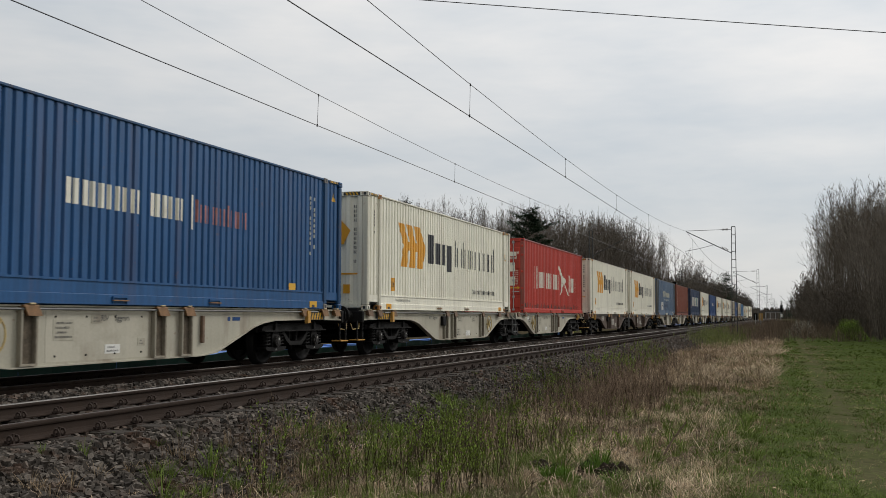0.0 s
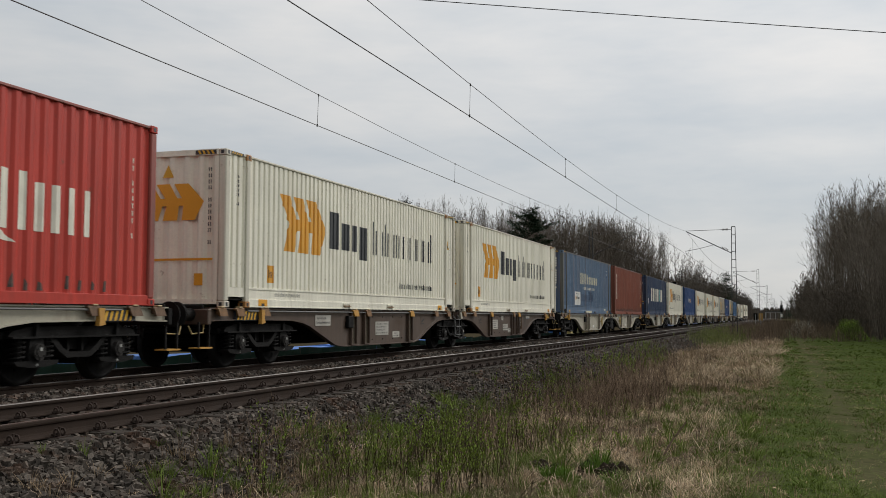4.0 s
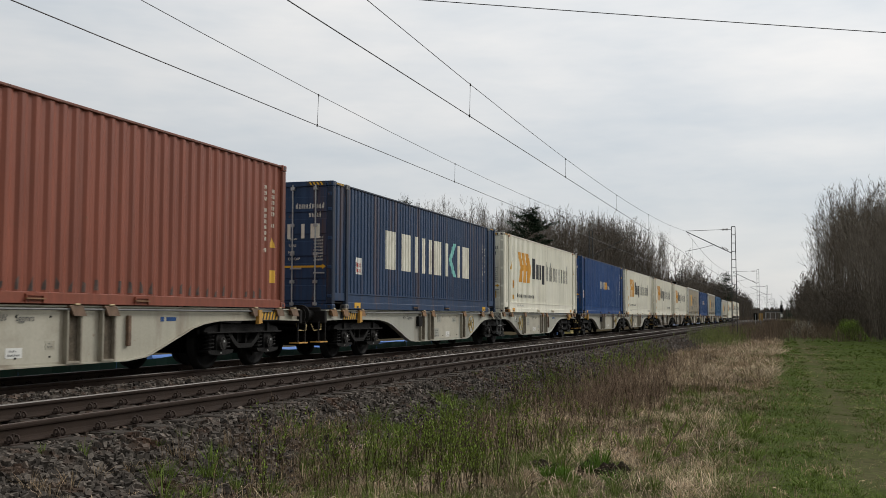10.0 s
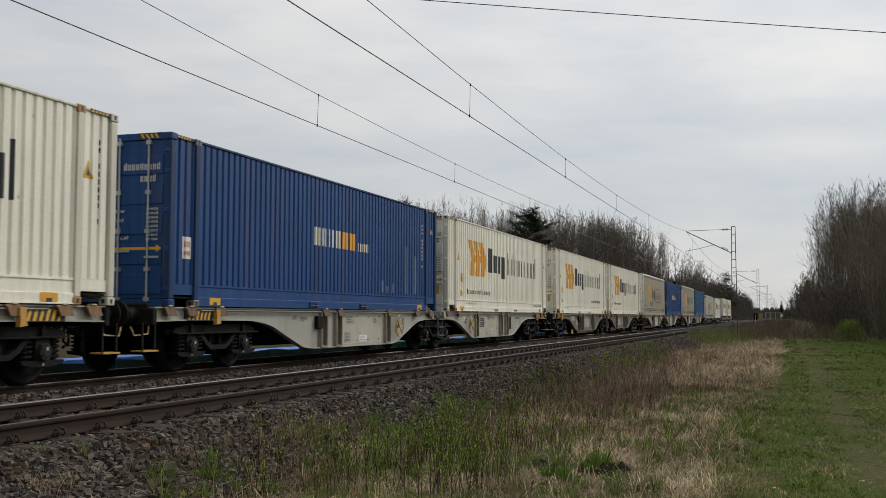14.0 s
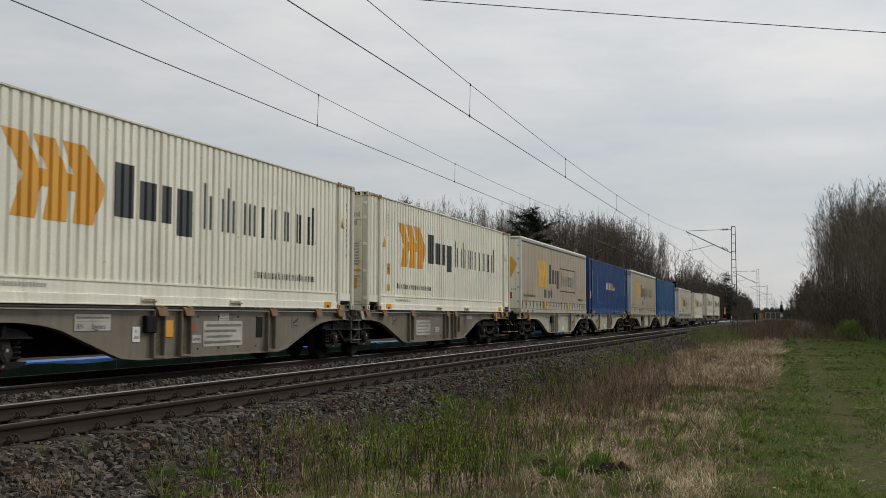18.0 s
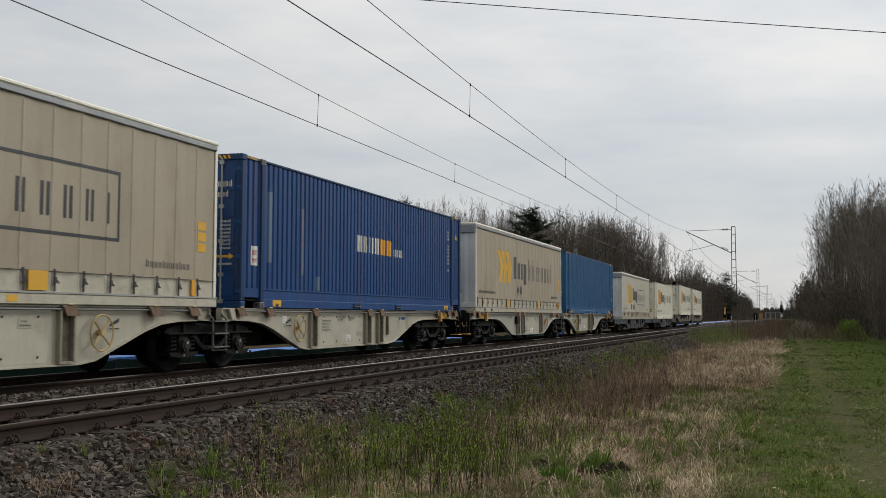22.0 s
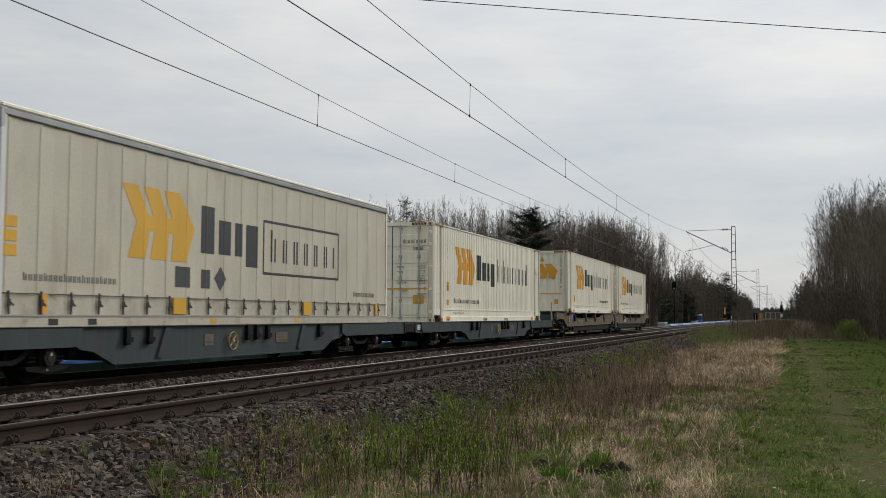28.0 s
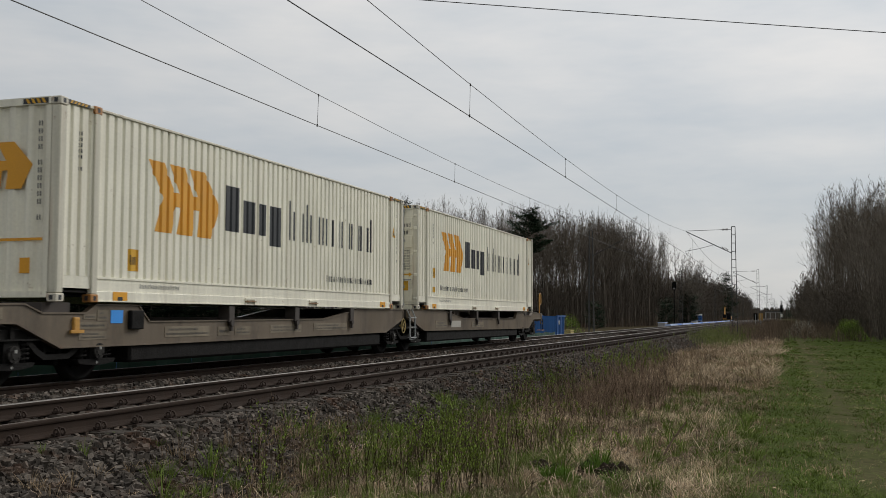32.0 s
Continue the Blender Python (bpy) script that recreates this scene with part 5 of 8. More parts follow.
M.update({
    "scuff": material("dark_scuff", (0.085, 0.055, 0.045), rough=0.8, var=0.4, scale=9),
    "steelblue_dark": paint("repainted_blue", (0.052, 0.092, 0.165), stain_amount=0.4),
    "steelblue_worn": paint("rusted_blue_paint", (0.10, 0.10, 0.09), stain=(0.085, 0.05, 0.03), stain_amount=0.9, stain_scale=(6, 6, 0.4), wear=(0.9, RUST)),
    "cobalt_worn": paint("chipped_blue_paint", (0.020, 0.066, 0.15), spec=0.2, stain=(0.085, 0.05, 0.03), stain_amount=0.8, stain_scale=(6, 6, 0.5), wear=(0.9, RUST)),
    "maroon_worn": paint("chipped_oxide_paint", (0.17, 0.062, 0.040), spec=0.2, stain=(0.06, 0.035, 0.025), stain_amount=0.9, stain_scale=(6, 6, 0.5), wear=(0.9, (0.06, 0.035, 0.025))),
    "royal_worn": paint("chipped_royal_blue_paint", (0.012, 0.040, 0.11), spec=0.2, stain=(0.09, 0.055, 0.035), stain_amount=0.9, stain_scale=(6, 6, 0.5), wear=(0.9, RUST)),
    "navy_worn": paint("chipped_navy_paint", (0.022, 0.032, 0.055), spec=0.2, stain=(0.085, 0.05, 0.03), stain_amount=0.9, stain_scale=(6, 6, 0.5), wear=(0.9, RUST)),
    "red_worn": paint("chipped_red_paint", (0.27, 0.060, 0.042), stain=(0.10, 0.06, 0.045), stain_amount=0.9, stain_scale=(6, 6, 0.5), wear=(0.9, RUST)),
    "white_worn": paint("chipped_cream_paint", (0.62, 0.59, 0.48), stain=(0.30, 0.17, 0.075), stain_amount=0.6, stain_scale=(6, 6, 0.4), wear=(0.8, (0.22, 0.09, 0.03))),
    "rusty_white": paint("rust_streaked_cream", (0.62, 0.58, 0.48), stain=(0.25, 0.10, 0.03), stain_amount=0.85, stain_scale=(5, 5, 5)),
    "rusty_orange": paint("rusty_orange_paint", (0.42, 0.19, 0.05), stain=(0.14, 0.07, 0.04), stain_amount=0.7, stain_scale=(5, 5, 5)),
    "casting": paint("worn_casting_paint", (0.16, 0.15, 0.14), stain=(0.22, 0.10, 0.04), stain_amount=0.7, stain_scale=(4, 4, 4)),
    "galv": material("galvanised_steel", (0.38, 0.39, 0.39), rough=0.5, metal=0.5, var=0.15, scale=3),
    "faded": material("faded_orange_print", (0.36, 0.13, 0.10), rough=0.6, var=0.3, scale=6, stain=(0.03, 0.09, 0.20), stain_amount=0.9, stain_scale=(3, 3, 3)),
    "grey_print": material("grey_print", (0.30, 0.30, 0.28), rough=0.6, var=0.1),
    "grey_ink": material("faded_black_print", (0.040, 0.041, 0.044), rough=0.6, var=0.15, scale=2),
    "cream_print": material("cream_print", (0.62, 0.58, 0.42), rough=0.6, var=0.12, scale=2, stain=(0.2, 0.2, 0.2), stain_amount=0.4),
    "lock_orange": material("orange_lock", (0.210, 0.112, 0.048), rough=0.7, var=0.3, scale=7),
    "pale_taupe": material("faded_taupe_paint", (0.185, 0.152, 0.103), rough=0.6, var=0.2, scale=3, stain=(0.07, 0.05, 0.03), stain_amount=0.8),
    "sheet_grimy": material("grimy_white_sheet", (0.42, 0.40, 0.35), rough=0.6, var=0.15, scale=2, stain=(0.2, 0.15, 0.1), stain_amount=0.6),
    "sheet": material("white_sheet", (0.70, 0.69, 0.64), rough=0.5, var=0.06, scale=2),
    "tarp_clean": paint("pale_tarpaulin", (0.50, 0.465, 0.365), stain=(0.34, 0.30, 0.215), stain_amount=0.55, rough=0.55, wear=None, stain_scale=(1.5, 1.5, 0.6)),
    "skirt": paint("creased_tarpaulin", (0.48, 0.445, 0.35), stain=(0.20, 0.165, 0.11), stain_amount=0.6, stain_scale=(3, 3, 3), rough=0.4, bump=0.8, bump_scale=6, wear=None),
    "seam": material("pale_seam", (0.42, 0.385, 0.29), rough=0.5, var=0.2),
    "seam_pale": material("bleached_seam", (0.60, 0.56, 0.45), rough=0.5, var=0.2),
    "strap": material("black_webbing", (0.03, 0.03, 0.032), rough=0.8, var=0.2),
    "alu": material("grey_aluminium", (0.26, 0.27, 0.28), rough=0.45, metal=0.3, var=0.12, scale=1.5, stain=(0.5, 0.46, 0.36), stain_amount=0.4),
    "alu_light": material("pale_aluminium", (0.62, 0.62, 0.60), rough=0.5, metal=0.0, var=0.1, scale=1.5, stain=(0.3, 0.3, 0.3), stain_amount=0.3),
})
add_containers()


# ---- wagons ----
SHARED = {}


def shared(key, make):
    if key not in SHARED:
        SHARED[key] = make()
    return SHARED[key]


def wheelset_mesh(r):
    bm = bmesh.new()
    prof = [(0.70, r + 0.028), (0.725, r + 0.028), (0.745, r), (0.835, r - 0.006), (0.835, r - 0.06), (0.79, r - 0.075), (0.775, 0.14), (0.84, 0.12), (0.84, 0.085)]
    back = [(0.70, 0.11), (0.73, 0.14), (0.745, r - 0.075), (0.70, r - 0.06)]
    loop = [(0.70, r - 0.06)] + prof + back[:3]
    n = 28
    for s in (-1, 1):
        rings = [[bm.verts.new((q * math.cos(2 * math.pi * i / n), s * y, q * math.sin(2 * math.pi * i / n))) for i in range(n)] for y, q in loop]
        for a, b in zip(rings, rings[1:]):
            for i in range(n):
                bm.faces.new((a[i], a[(i + 1) % n], b[(i + 1) % n], b[i]))
        for k in range(3):
            t = 2 * math.pi * k / 3
            cyl(bm, (0.24 * math.cos(t), s * 0.77, 0.24 * math.sin(t)), (0.24 * math.cos(t), s * 0.80, 0.24 * math.sin(t)), 0.03, 6)
    cyl(bm, (0, -1.0, 0), (0, 1.0, 0), 0.08, 12)
    bmesh.ops.recalc_face_normals(bm, faces=bm.faces)
    return mesh_of("wheelset", bm, M["wheel"], True)


def bogie_frame_mesh(r):
    """Two side frames, each a top beam over the axles and a deep belly between them, joined by cross members."""
    k = r / 0.46
    bm = bmesh.new()
    beam = [(-1.42, 0.70), (-1.36, 0.76), (-1.0, 0.82), (1.0, 0.82), (1.36, 0.76), (1.42, 0.70), (1.40, 0.66), (-1.40, 0.66)]
    belly = [(-0.66, 0.67), (-0.44, 0.47), (-0.26, 0.37), (0.26, 0.37), (0.44, 0.47), (0.66, 0.67), (0.54, 0.67), (0.36, 0.52), (0.22, 0.45), (-0.22, 0.45), (-0.36, 0.52), (-0.54, 0.67)]
    for s in (-1, 1):
        y0, y1 = sorted((s * 0.92, s * 1.09))
        prism(bm, [(x, z * k) for x, z in beam], y0, y1)
        prism(bm, [(x, z * k) for x, z in belly], *sorted((s * 0.92, s * 1.13)))
        prism(bm, [(x, z * k) for x, z in [(-0.5, 0.66), (-0.3, 0.48), (0.3, 0.48), (0.5, 0.66)]], *sorted((s * 0.93, s * 0.97)))
        prism(bm, [(x, z * k) for x, z in [(-1.42, 0.66), (1.42, 0.66), (1.42, 0.685), (-1.42, 0.685)]], *sorted((s * 0.90, s * 1.17)))
        for q in (-1, 1):
            prism(bm, [(x, z * k) for x, z in [(q * 0.9 - 0.045, 0.66), (q * 0.9 + 0.045, 0.66), (q * 0.9 + 0.03, 0.86), (q * 0.9 - 0.03, 0.86)]], *sorted((s * 0.95, s * 1.14)))
            box(bm, q * 0.16 - 0.02, q * 0.16 + 0.02, *sorted((s * 0.95, s * 1.06)), 0.46 * k, 0.66 * k)
    box(bm, -0.22, 0.22, -0.94, 0.94, 0.5 * k, 0.84 * k, bevel=0.03)
    for s in (-1, 1):
        box(bm, s * 0.33 - 0.04, s * 0.33 + 0.04, -0.86, 0.86, 0.26 * k, 0.44 * k, bevel=0.015)
        box(bm, s * 1.42 - 0.05, s * 1.42 + 0.05, -1.0, 1.0, 0.64 * k, 0.75 * k, bevel=0.02)
    return mesh_of("bogie_frame", bm, M["iron"])


def axle_box_mesh():
    """A bearing housing between two spring seats, with a round cover, its bolts and two white marks."""
    bm = boxed(-0.15, 0.15, -1.10, -0.90, -0.16, 0.18, bevel=0.03)
    prism(bm, [(-0.13, 0.19), (0.13, 0.19), (0.15, 0.10), (0.15, -0.14), (0.09, -0.21), (-0.09, -0.21), (-0.15, -0.14), (-0.15, 0.10)], -1.125, -1.09)
    prism(bm, [(-0.44, -0.13), (-0.40, -0.17), (-0.15, -0.20), (0.15, -0.20), (0.40, -0.17), (0.44, -0.13), (0.44, -0.11), (-0.44, -0.11)], -1.14, -0.92)
    cyl(bm, (0, -1.185, 0.01), (0, -1.12, 0.01), 0.118, 18, mi=1)
    cyl(bm, (0, -1.20, 0.01), (0, -1.18, 0.01), 0.07, 14, mi=1)
    for i in range(6):
        t = math.pi * (i / 3 + 0.16)
        cyl(bm, (0.095 * math.cos(t), -1.197, 0.01 + 0.095 * math.sin(t)), (0.095 * math.cos(t), -1.18, 0.01 + 0.095 * math.sin(t)), 0.014, 6, mi=1)
    box(bm, -0.022, 0.022, -1.206, -1.198, 0.03, 0.075, mi=2)
    cyl(bm, (0.0, -1.14, -0.165), (0.0, -1.12, -0.165), 0.022, 8, mi=2)
    return mesh_of("axle_box", bm, [M["iron"], M["axle_cover"], M["grey_print"]])


def spring_mesh():
    bm = bmesh.new()
    n, turns, R, w = 8, 5, 0.098, 0.019
    pts = []
    for i in range(n * turns + 1):
        a = 2 * math.pi * i / n
        pts.append((R * math.cos(a), R * math.sin(a), -0.11 + 0.34 * i / (n * turns)))
    tube(bm, pts, w, 4)
    cyl(bm, (0, 0, -0.11), (0, 0, 0.23), 0.06, 8)
    return mesh_of("coil_spring", bm, M["spring"])


def add_bogie(wagon, x, r, spin):
    k = r / 0.46
    b = part("bogie", shared(("frame", r), lambda: bogie_frame_mesh(r)), None, wagon, "grimy cast-iron bogie")
    b.matrix_basis = Matrix.Translation((x, 0, 0))
    for s in (-1, 1):
        w = part("wheelset", shared(("wheel", r), lambda: wheelset_mesh(r)), None, b)
        WHEELS.append((w, s * 0.9, r, r, spin + 25 * s))
        for side in (0, 180):
            a = part("axle_box", shared("axle_box", axle_box_mesh), None, b)
            a.matrix_basis = Matrix.Translation((s * 0.9, 0, r)) @ Matrix.Rotation(radians(side), 4, "Z")
            for q in (-1, 1):
                c = part("coil_spring", shared("spring", spring_mesh), None, b)
                c.matrix_basis = Matrix.Translation((s * 0.9 + q * 0.285, -1.035 if side == 0 else 1.035, r)) @ Matrix.Diagonal((1, 1, k, 1))
    return b


def add_buffers(wagon, x, face, z=1.0):
    def make():
        bm = boxed(-0.02, 0.05, -0.24, 0.24, -0.18, 0.18, bevel=0.02)
        cyl(bm, (0.05, 0, 0), (0.32, 0, 0), 0.115, 16)
        cyl(bm, (0.30, 0, 0), (0.50, 0, 0), 0.085, 16)
        cyl(bm, (0.50, 0, 0), (0.535, 0, 0), 0.225, 20, r2=0.215)
        return mesh_of("buffer", bm, M["iron"])
    for y in (-0.875, 0.875):
        b = part("buffer", shared("buffer", make), None, wagon, "dark round buffer")
        b.matrix_basis = Matrix.Translation((x, y, z)) @ Matrix.Rotation(0 if face > 0 else math.pi, 4, "Z")

    def hook():
        bm = boxed(0, 0.22, -0.05, 0.05, -0.06, 0.06, bevel=0.02)
        tube(bm, [(0.2, 0, 0.0), (0.34, 0, -0.10), (0.34, 0, -0.32), (0.24, 0, -0.42), (0.22, 0, -0.25)], 0.03)
        tube(bm, [(0.02, -0.35, -0.1), (0.2, -0.37, -0.22), (0.22, -0.37, -0.45), (0.1, -0.35, -0.52)], 0.025)
        return mesh_of("coupling", bm, M["iron"])
    b = part("coupling", shared("hook", hook), None, wagon)
    b.matrix_basis = Matrix.Translation((x, 0, z)) @ Matrix.Rotation(0 if face > 0 else math.pi, 4, "Z")

    def step():
        bm = bmesh.new()
        for xx in (0.0, 0.34):
            box(bm, xx - 0.018, xx + 0.018, -1.20, -1.17, 0.40, 0.86)
        box(bm, -0.03, 0.38, -1.24, -1.0, 0.395, 0.42, mi=1)
        return mesh_of("shunter_step", bm, [M["iron"], M["handle"]])
    s = part("shunter_step", shared("step", step), None, wagon, "yellow-edged shunter's step")
    s.matrix_basis = Matrix.Translation((x - (0.05 if face > 0 else 0.27), 0, 0))

    def grab():
        return mesh_of("grab_handle", tube(bmesh.new(), [(0.0, -1.12, 0.84), (0.05, -1.14, 0.68), (0.42, -1.14, 0.66), (0.50, -1.12, 0.80)], 0.013, 5), M["wheel_paint"])
    g = part("grab_handle", shared("grab", grab), None, wagon)
    g.matrix_basis = Matrix.Translation((x, 0, 0)) @ Matrix.Diagonal((face, 1, 1, 1))


def side_sill(wagon, outline, mat, near=True, y=1.17, lip=0.05):
    """The web of a side sill with a flange along its lower and upper edge."""
    sg = -1 if near else 1
    bm = prism(bmesh.new(), outline, sg * y, sg * (y - 0.03))
    cx = sum(p[0] for p in outline) / len(outline)
    for (xa, za), (xb, zb) in zip(outline, outline[1:] + outline[:1]):
        L = math.hypot(xb - xa, zb - za)
        if L < 0.02:
            continue
        nx, nz = (zb - za) / L * 0.022, -(xb - xa) / L * 0.022
        prism(bm, [(xa, za), (xb, zb), (xb - nx, zb - nz), (xa - nx, za - nz)], sg * (y + lip), sg * (y - 0.08))
    return part("side_sill", bm, mat, wagon)


def handwheel_mesh():
    bm = bmesh.new()
    n, R = 28, 0.27
    rim = [(R * math.cos(2 * math.pi * i / n), 0, R * math.sin(2 * math.pi * i / n)) for i in range(n + 1)]
    tube(bm, rim, 0.015, 6)
    for i in range(4):
        a = math.pi / 4 + i * math.pi / 2
        cyl(bm, (0, 0.02, 0), (R * math.cos(a), 0, R * math.sin(a)), 0.016, 6)
    cyl(bm, (0, -0.02, 0), (0, 0.12, 0), 0.045, 10)
    return mesh_of("handwheel", bm, M["wheel_paint"])


def bracket_mesh(tint):
    bm = prism(bmesh.new(), [(-0.14, 1.10), (0.14, 1.10), (0.22, 0.97), (-0.06, 0.97)], -1.275, -1.235)
    box(bm, -0.16, 0.16, -1.27, -1.16, 1.085, 1.122, bevel=0.01)
    box(bm, -0.07, 0.07, -1.262, -1.17, 1.0, 1.09)
    box(bm, -0.05, 0.07, -1.285, -1.19, 1.122, 1.15, bevel=0.008, mi=1)
    return mesh_of("container_lock", bm, [M[tint], M["lock_tip"]])


def post_mesh(z0, tint="post"):
    """An upright channel: two flanges with a grimy recess between them."""
    bm = boxed(-0.17, -0.125, -1.245, -1.17, z0, 1.085, bevel=0.008)
    box(bm, 0.125, 0.17, -1.245, -1.17, z0, 1.085, bevel=0.008)
    box(bm, -0.125, 0.125, -1.186, -1.17, z0, 1.085, mi=1)
    box(bm, -0.17, 0.17, -1.24, -1.17, z0 - 0.02, z0 + 0.012)
    return mesh_of("stiffener", bm, [M[tint], M["post_grime"]])


def plates(wagon, spec, y=-1.174):
    """Small data panels: (x0, x1, z0, z1, material, lines of print)."""
    for x0, x1, z0, z1, mat, lines in spec:
        p = part("data_panel", boxed(x0, x1, y - 0.003, y + 0.004, z0, z1), M[mat], wagon)
        if lines:
            bm = bmesh.new()
            h = (z1 - z0) / (lines + 0.5)
            for i in range(lines):
                za = z0 + h * (i + 0.5)
                for a, b, c, d in ((q[0][0], q[1][0], q[0][1], q[2][1]) for q in small_print(x0 + 0.04 + 0.05 * (i % 2) * (x1 - x0), x1 - 0.04 - 0.12 * ((i * 2) % 3) * (x1 - x0), za, za + min(0.05, h * 0.45), max(3, int((x1 - x0) / 0.04)))):
                    bm.faces.new([bm.verts.new(v) for v in ((a, y - 0.0062, c), (b, y - 0.0062, c), (b, y - 0.0062, d), (a, y - 0.0062, d))])
            part("panel_print", bm, M["grey_ink" if mat != "black" else "letter"], p)


LABELS = {   # panels that single wagons carry: (x0, x1, z0, z1, material, lines of print)
    3: [(19.43, 20.25, 0.53, 0.86, "sheet_grimy", 4), (20.95, 21.65, 0.47, 0.70, "sheet_grimy", 2), (20.75, 21.03, 0.84, 1.0, "sheet_grimy", 1), (21.7, 22.1, 0.39, 0.53, "sheet_grimy", 2),
        (23.45, 23.72, 0.62, 0.95, "sheet_grimy", 3), (24.5, 25.1, 0.90, 1.0, "sheet_grimy", 1),
        (5.1, 5.9, 0.76, 1.0, "sheet_grimy", 2), (8.6, 9.5, 0.5, 0.84, "sheet_grimy", 4), (9.8, 10.3, 0.42, 0.58, "sheet_grimy", 2)],
    7: [(5.07, 5.92, 0.75, 0.89, "sheet_grimy", 0), (5.07, 5.92, 0.895, 1.0, "sheet_grimy", 1), (6.48, 6.68, 0.56, 0.80, "sheet", 2), (8.57, 9.95, 0.43, 0.88, "sheet_grimy", 4), (9.1, 9.45, 0.89, 1.02, "sheet_grimy", 2), (8.2, 8.5, 0.50, 0.64, "sheet_grimy", 1),
        (10.5, 10.75, 0.56, 0.96, "iron", 0), (7.4, 7.62, 0.62, 0.9, "orange", 0), (8.2, 8.28, 0.7, 0.84, "red", 0),
        (19.7, 20.9, 0.45, 0.86, "sheet_grimy", 4), (21.3, 21.7, 0.52, 0.66, "sheet_grimy", 2), (24.5, 25.1, 0.90, 1.0, "sheet_grimy", 1)],
}


def tall_wagon(x, mat, label, seed):
    """An articulated pair of units on three bogies, 30.25 m over buffers."""
    W = thing("container_wagon", label, "wagon", "wagons of the train")
    rnd = random.Random(seed)
    right = [(15.35, 1.10), (29.60, 1.10), (29.60, 0.90), (28.2, 0.92), (26.35, 0.90), (25.85, 0.85), (25.5, 0.78), (24.4, 0.42), (24.1, 0.33), (23.6, 0.29),
             (18.9, 0.28), (18.55, 0.32), (17.3, 0.74), (16.85, 0.85), (16.3, 0.90), (15.35, 0.91)]
    left = [(30.25 - a, b) for a, b in right][::-1]
    for out in (left, right):
        for near in (True, False):
            side_sill(W, out, M[mat], near)
        xs = [p[0] for p in out]
        bm = boxed(min(xs), max(xs), -0.28, 0.28, 0.82, 1.06)
        for i in range(7):
            xa = min(xs) + 0.4 + i * (max(xs) - min(xs) - 0.8) / 6
            box(bm, xa - 0.09, xa + 0.09, -1.14, 1.14, 0.90, 1.04)
        mid = (min(xs) + max(xs)) / 2
        box(bm, mid - 2.2, mid + 2.2, -0.6, 0.6, 0.36, 0.82)
        part("centre_beam", bm, M["iron"], W)
    for s, xe in ((-1, 0.62), (1, 29.63)):
        bm = boxed(xe - 0.06, xe + 0.06, -1.24, 1.24, 0.82, 1.10, bevel=0.015)
        part("headstock", bm, M["wagon_brown" if mat == "wagon_brown" else "iron"], W)
        add_buffers(W, xe, s)
        xa = xe - 1.75 if s > 0 else xe + 1.0
        part("warning_stripe", on_side(stripes(0.90, 1.06, xa, xa + 0.75, 6), [(xa - 1, 0), (xa + 2, 0)], -1.222), M["yellow"], W)
        part("end_plate", boxed(xa - 0.05, xa + 0.8, -1.2215, -1.17, 0.89, 1.07), M["black"], W)
        xh = xa - 0.14 if s > 0 else xa + 0.88
        hook = prism(bmesh.new(), [(xh - 0.07, 1.09), (xh + 0.07, 1.09), (xh + 0.06, 0.92), (xh + 0.09, 0.84), (xh - 0.06, 0.82), (xh - 0.05, 0.92)], -1.30, -1.225)
        part("lifting_hook", hook, M["handle"], W, "yellow lifting hook")
    for xb in (2.8, 15.125, 27.45):
        add_bogie(W, xb, 0.46, rnd.uniform(0, 90))
    tint = {"wagon_brown": "wagon_brown", "wagon_dirty": "wagon_dirty"}.get(mat, "post")
    for xa, xb in ((2.0, 14.3), (15.95, 28.3)):
        part("lock_rod", cyl(bmesh.new(), (xa, -1.238, 1.066), (xb, -1.238, 1.066), 0.016, 8), M["step"], W, "thin grey rod that carries the locks")
    post = shared(("post", tint), lambda: post_mesh(0.31, tint))
    for u in (19.2, 22.3, 23.1):
        for xx in (u, 30.25 - u):
            part("stiffener", post, None, W, "grimy upright stiffener").matrix_basis = Matrix.Translation((xx, 0, 0))
    for i, u in enumerate((15.95, 17.1, 19.2, 22.3, 23.1, 27.6, 28.6, 29.25)):
        tone = "handle" if mat == "wagon_brown" and i in (2, 4) else ("lock_rust", "lock_orange")[seed % 2]
        lock = shared(("lock", tone), lambda: bracket_mesh(tone))
        for xx in (u, 30.25 - u):
            part("container_lock", lock, None, W, "folding container lock").matrix_basis = Matrix.Translation((xx, 0, 0))
    for xx in (18.45, 11.8) if seed not in LABELS else ():
        part("handwheel", shared("handwheel", handwheel_mesh), None, W, "yellow brake handwheel").matrix_basis = Matrix.Translation((xx, -1.26, 0.72))
    bm = bmesh.new()
    tube(bm, [(14.86, -1.22, 1.0), (14.95, -1.26, 0.92), (14.95, -1.26, 0.36), (15.4, -1.26, 0.36), (15.4, -1.26, 0.92), (15.3, -1.22, 1.0)], 0.022)
    for z in (0.42, 0.66, 0.88):
        box(bm, 14.93, 15.42, -1.32, -1.18, z - 0.012, z + 0.012)
    part("ladder", bm, M["step"], W, "grey steel step ladder")
    for xx in (14.55, 15.7):
        part("end_flap", prism(bmesh.new(), [(xx - 0.15, 1.10), (xx + 0.02, 1.10), (xx + 0.12, 0.90), (xx - 0.05, 0.90)], -1.245, -1.20), M["wagon"], W)
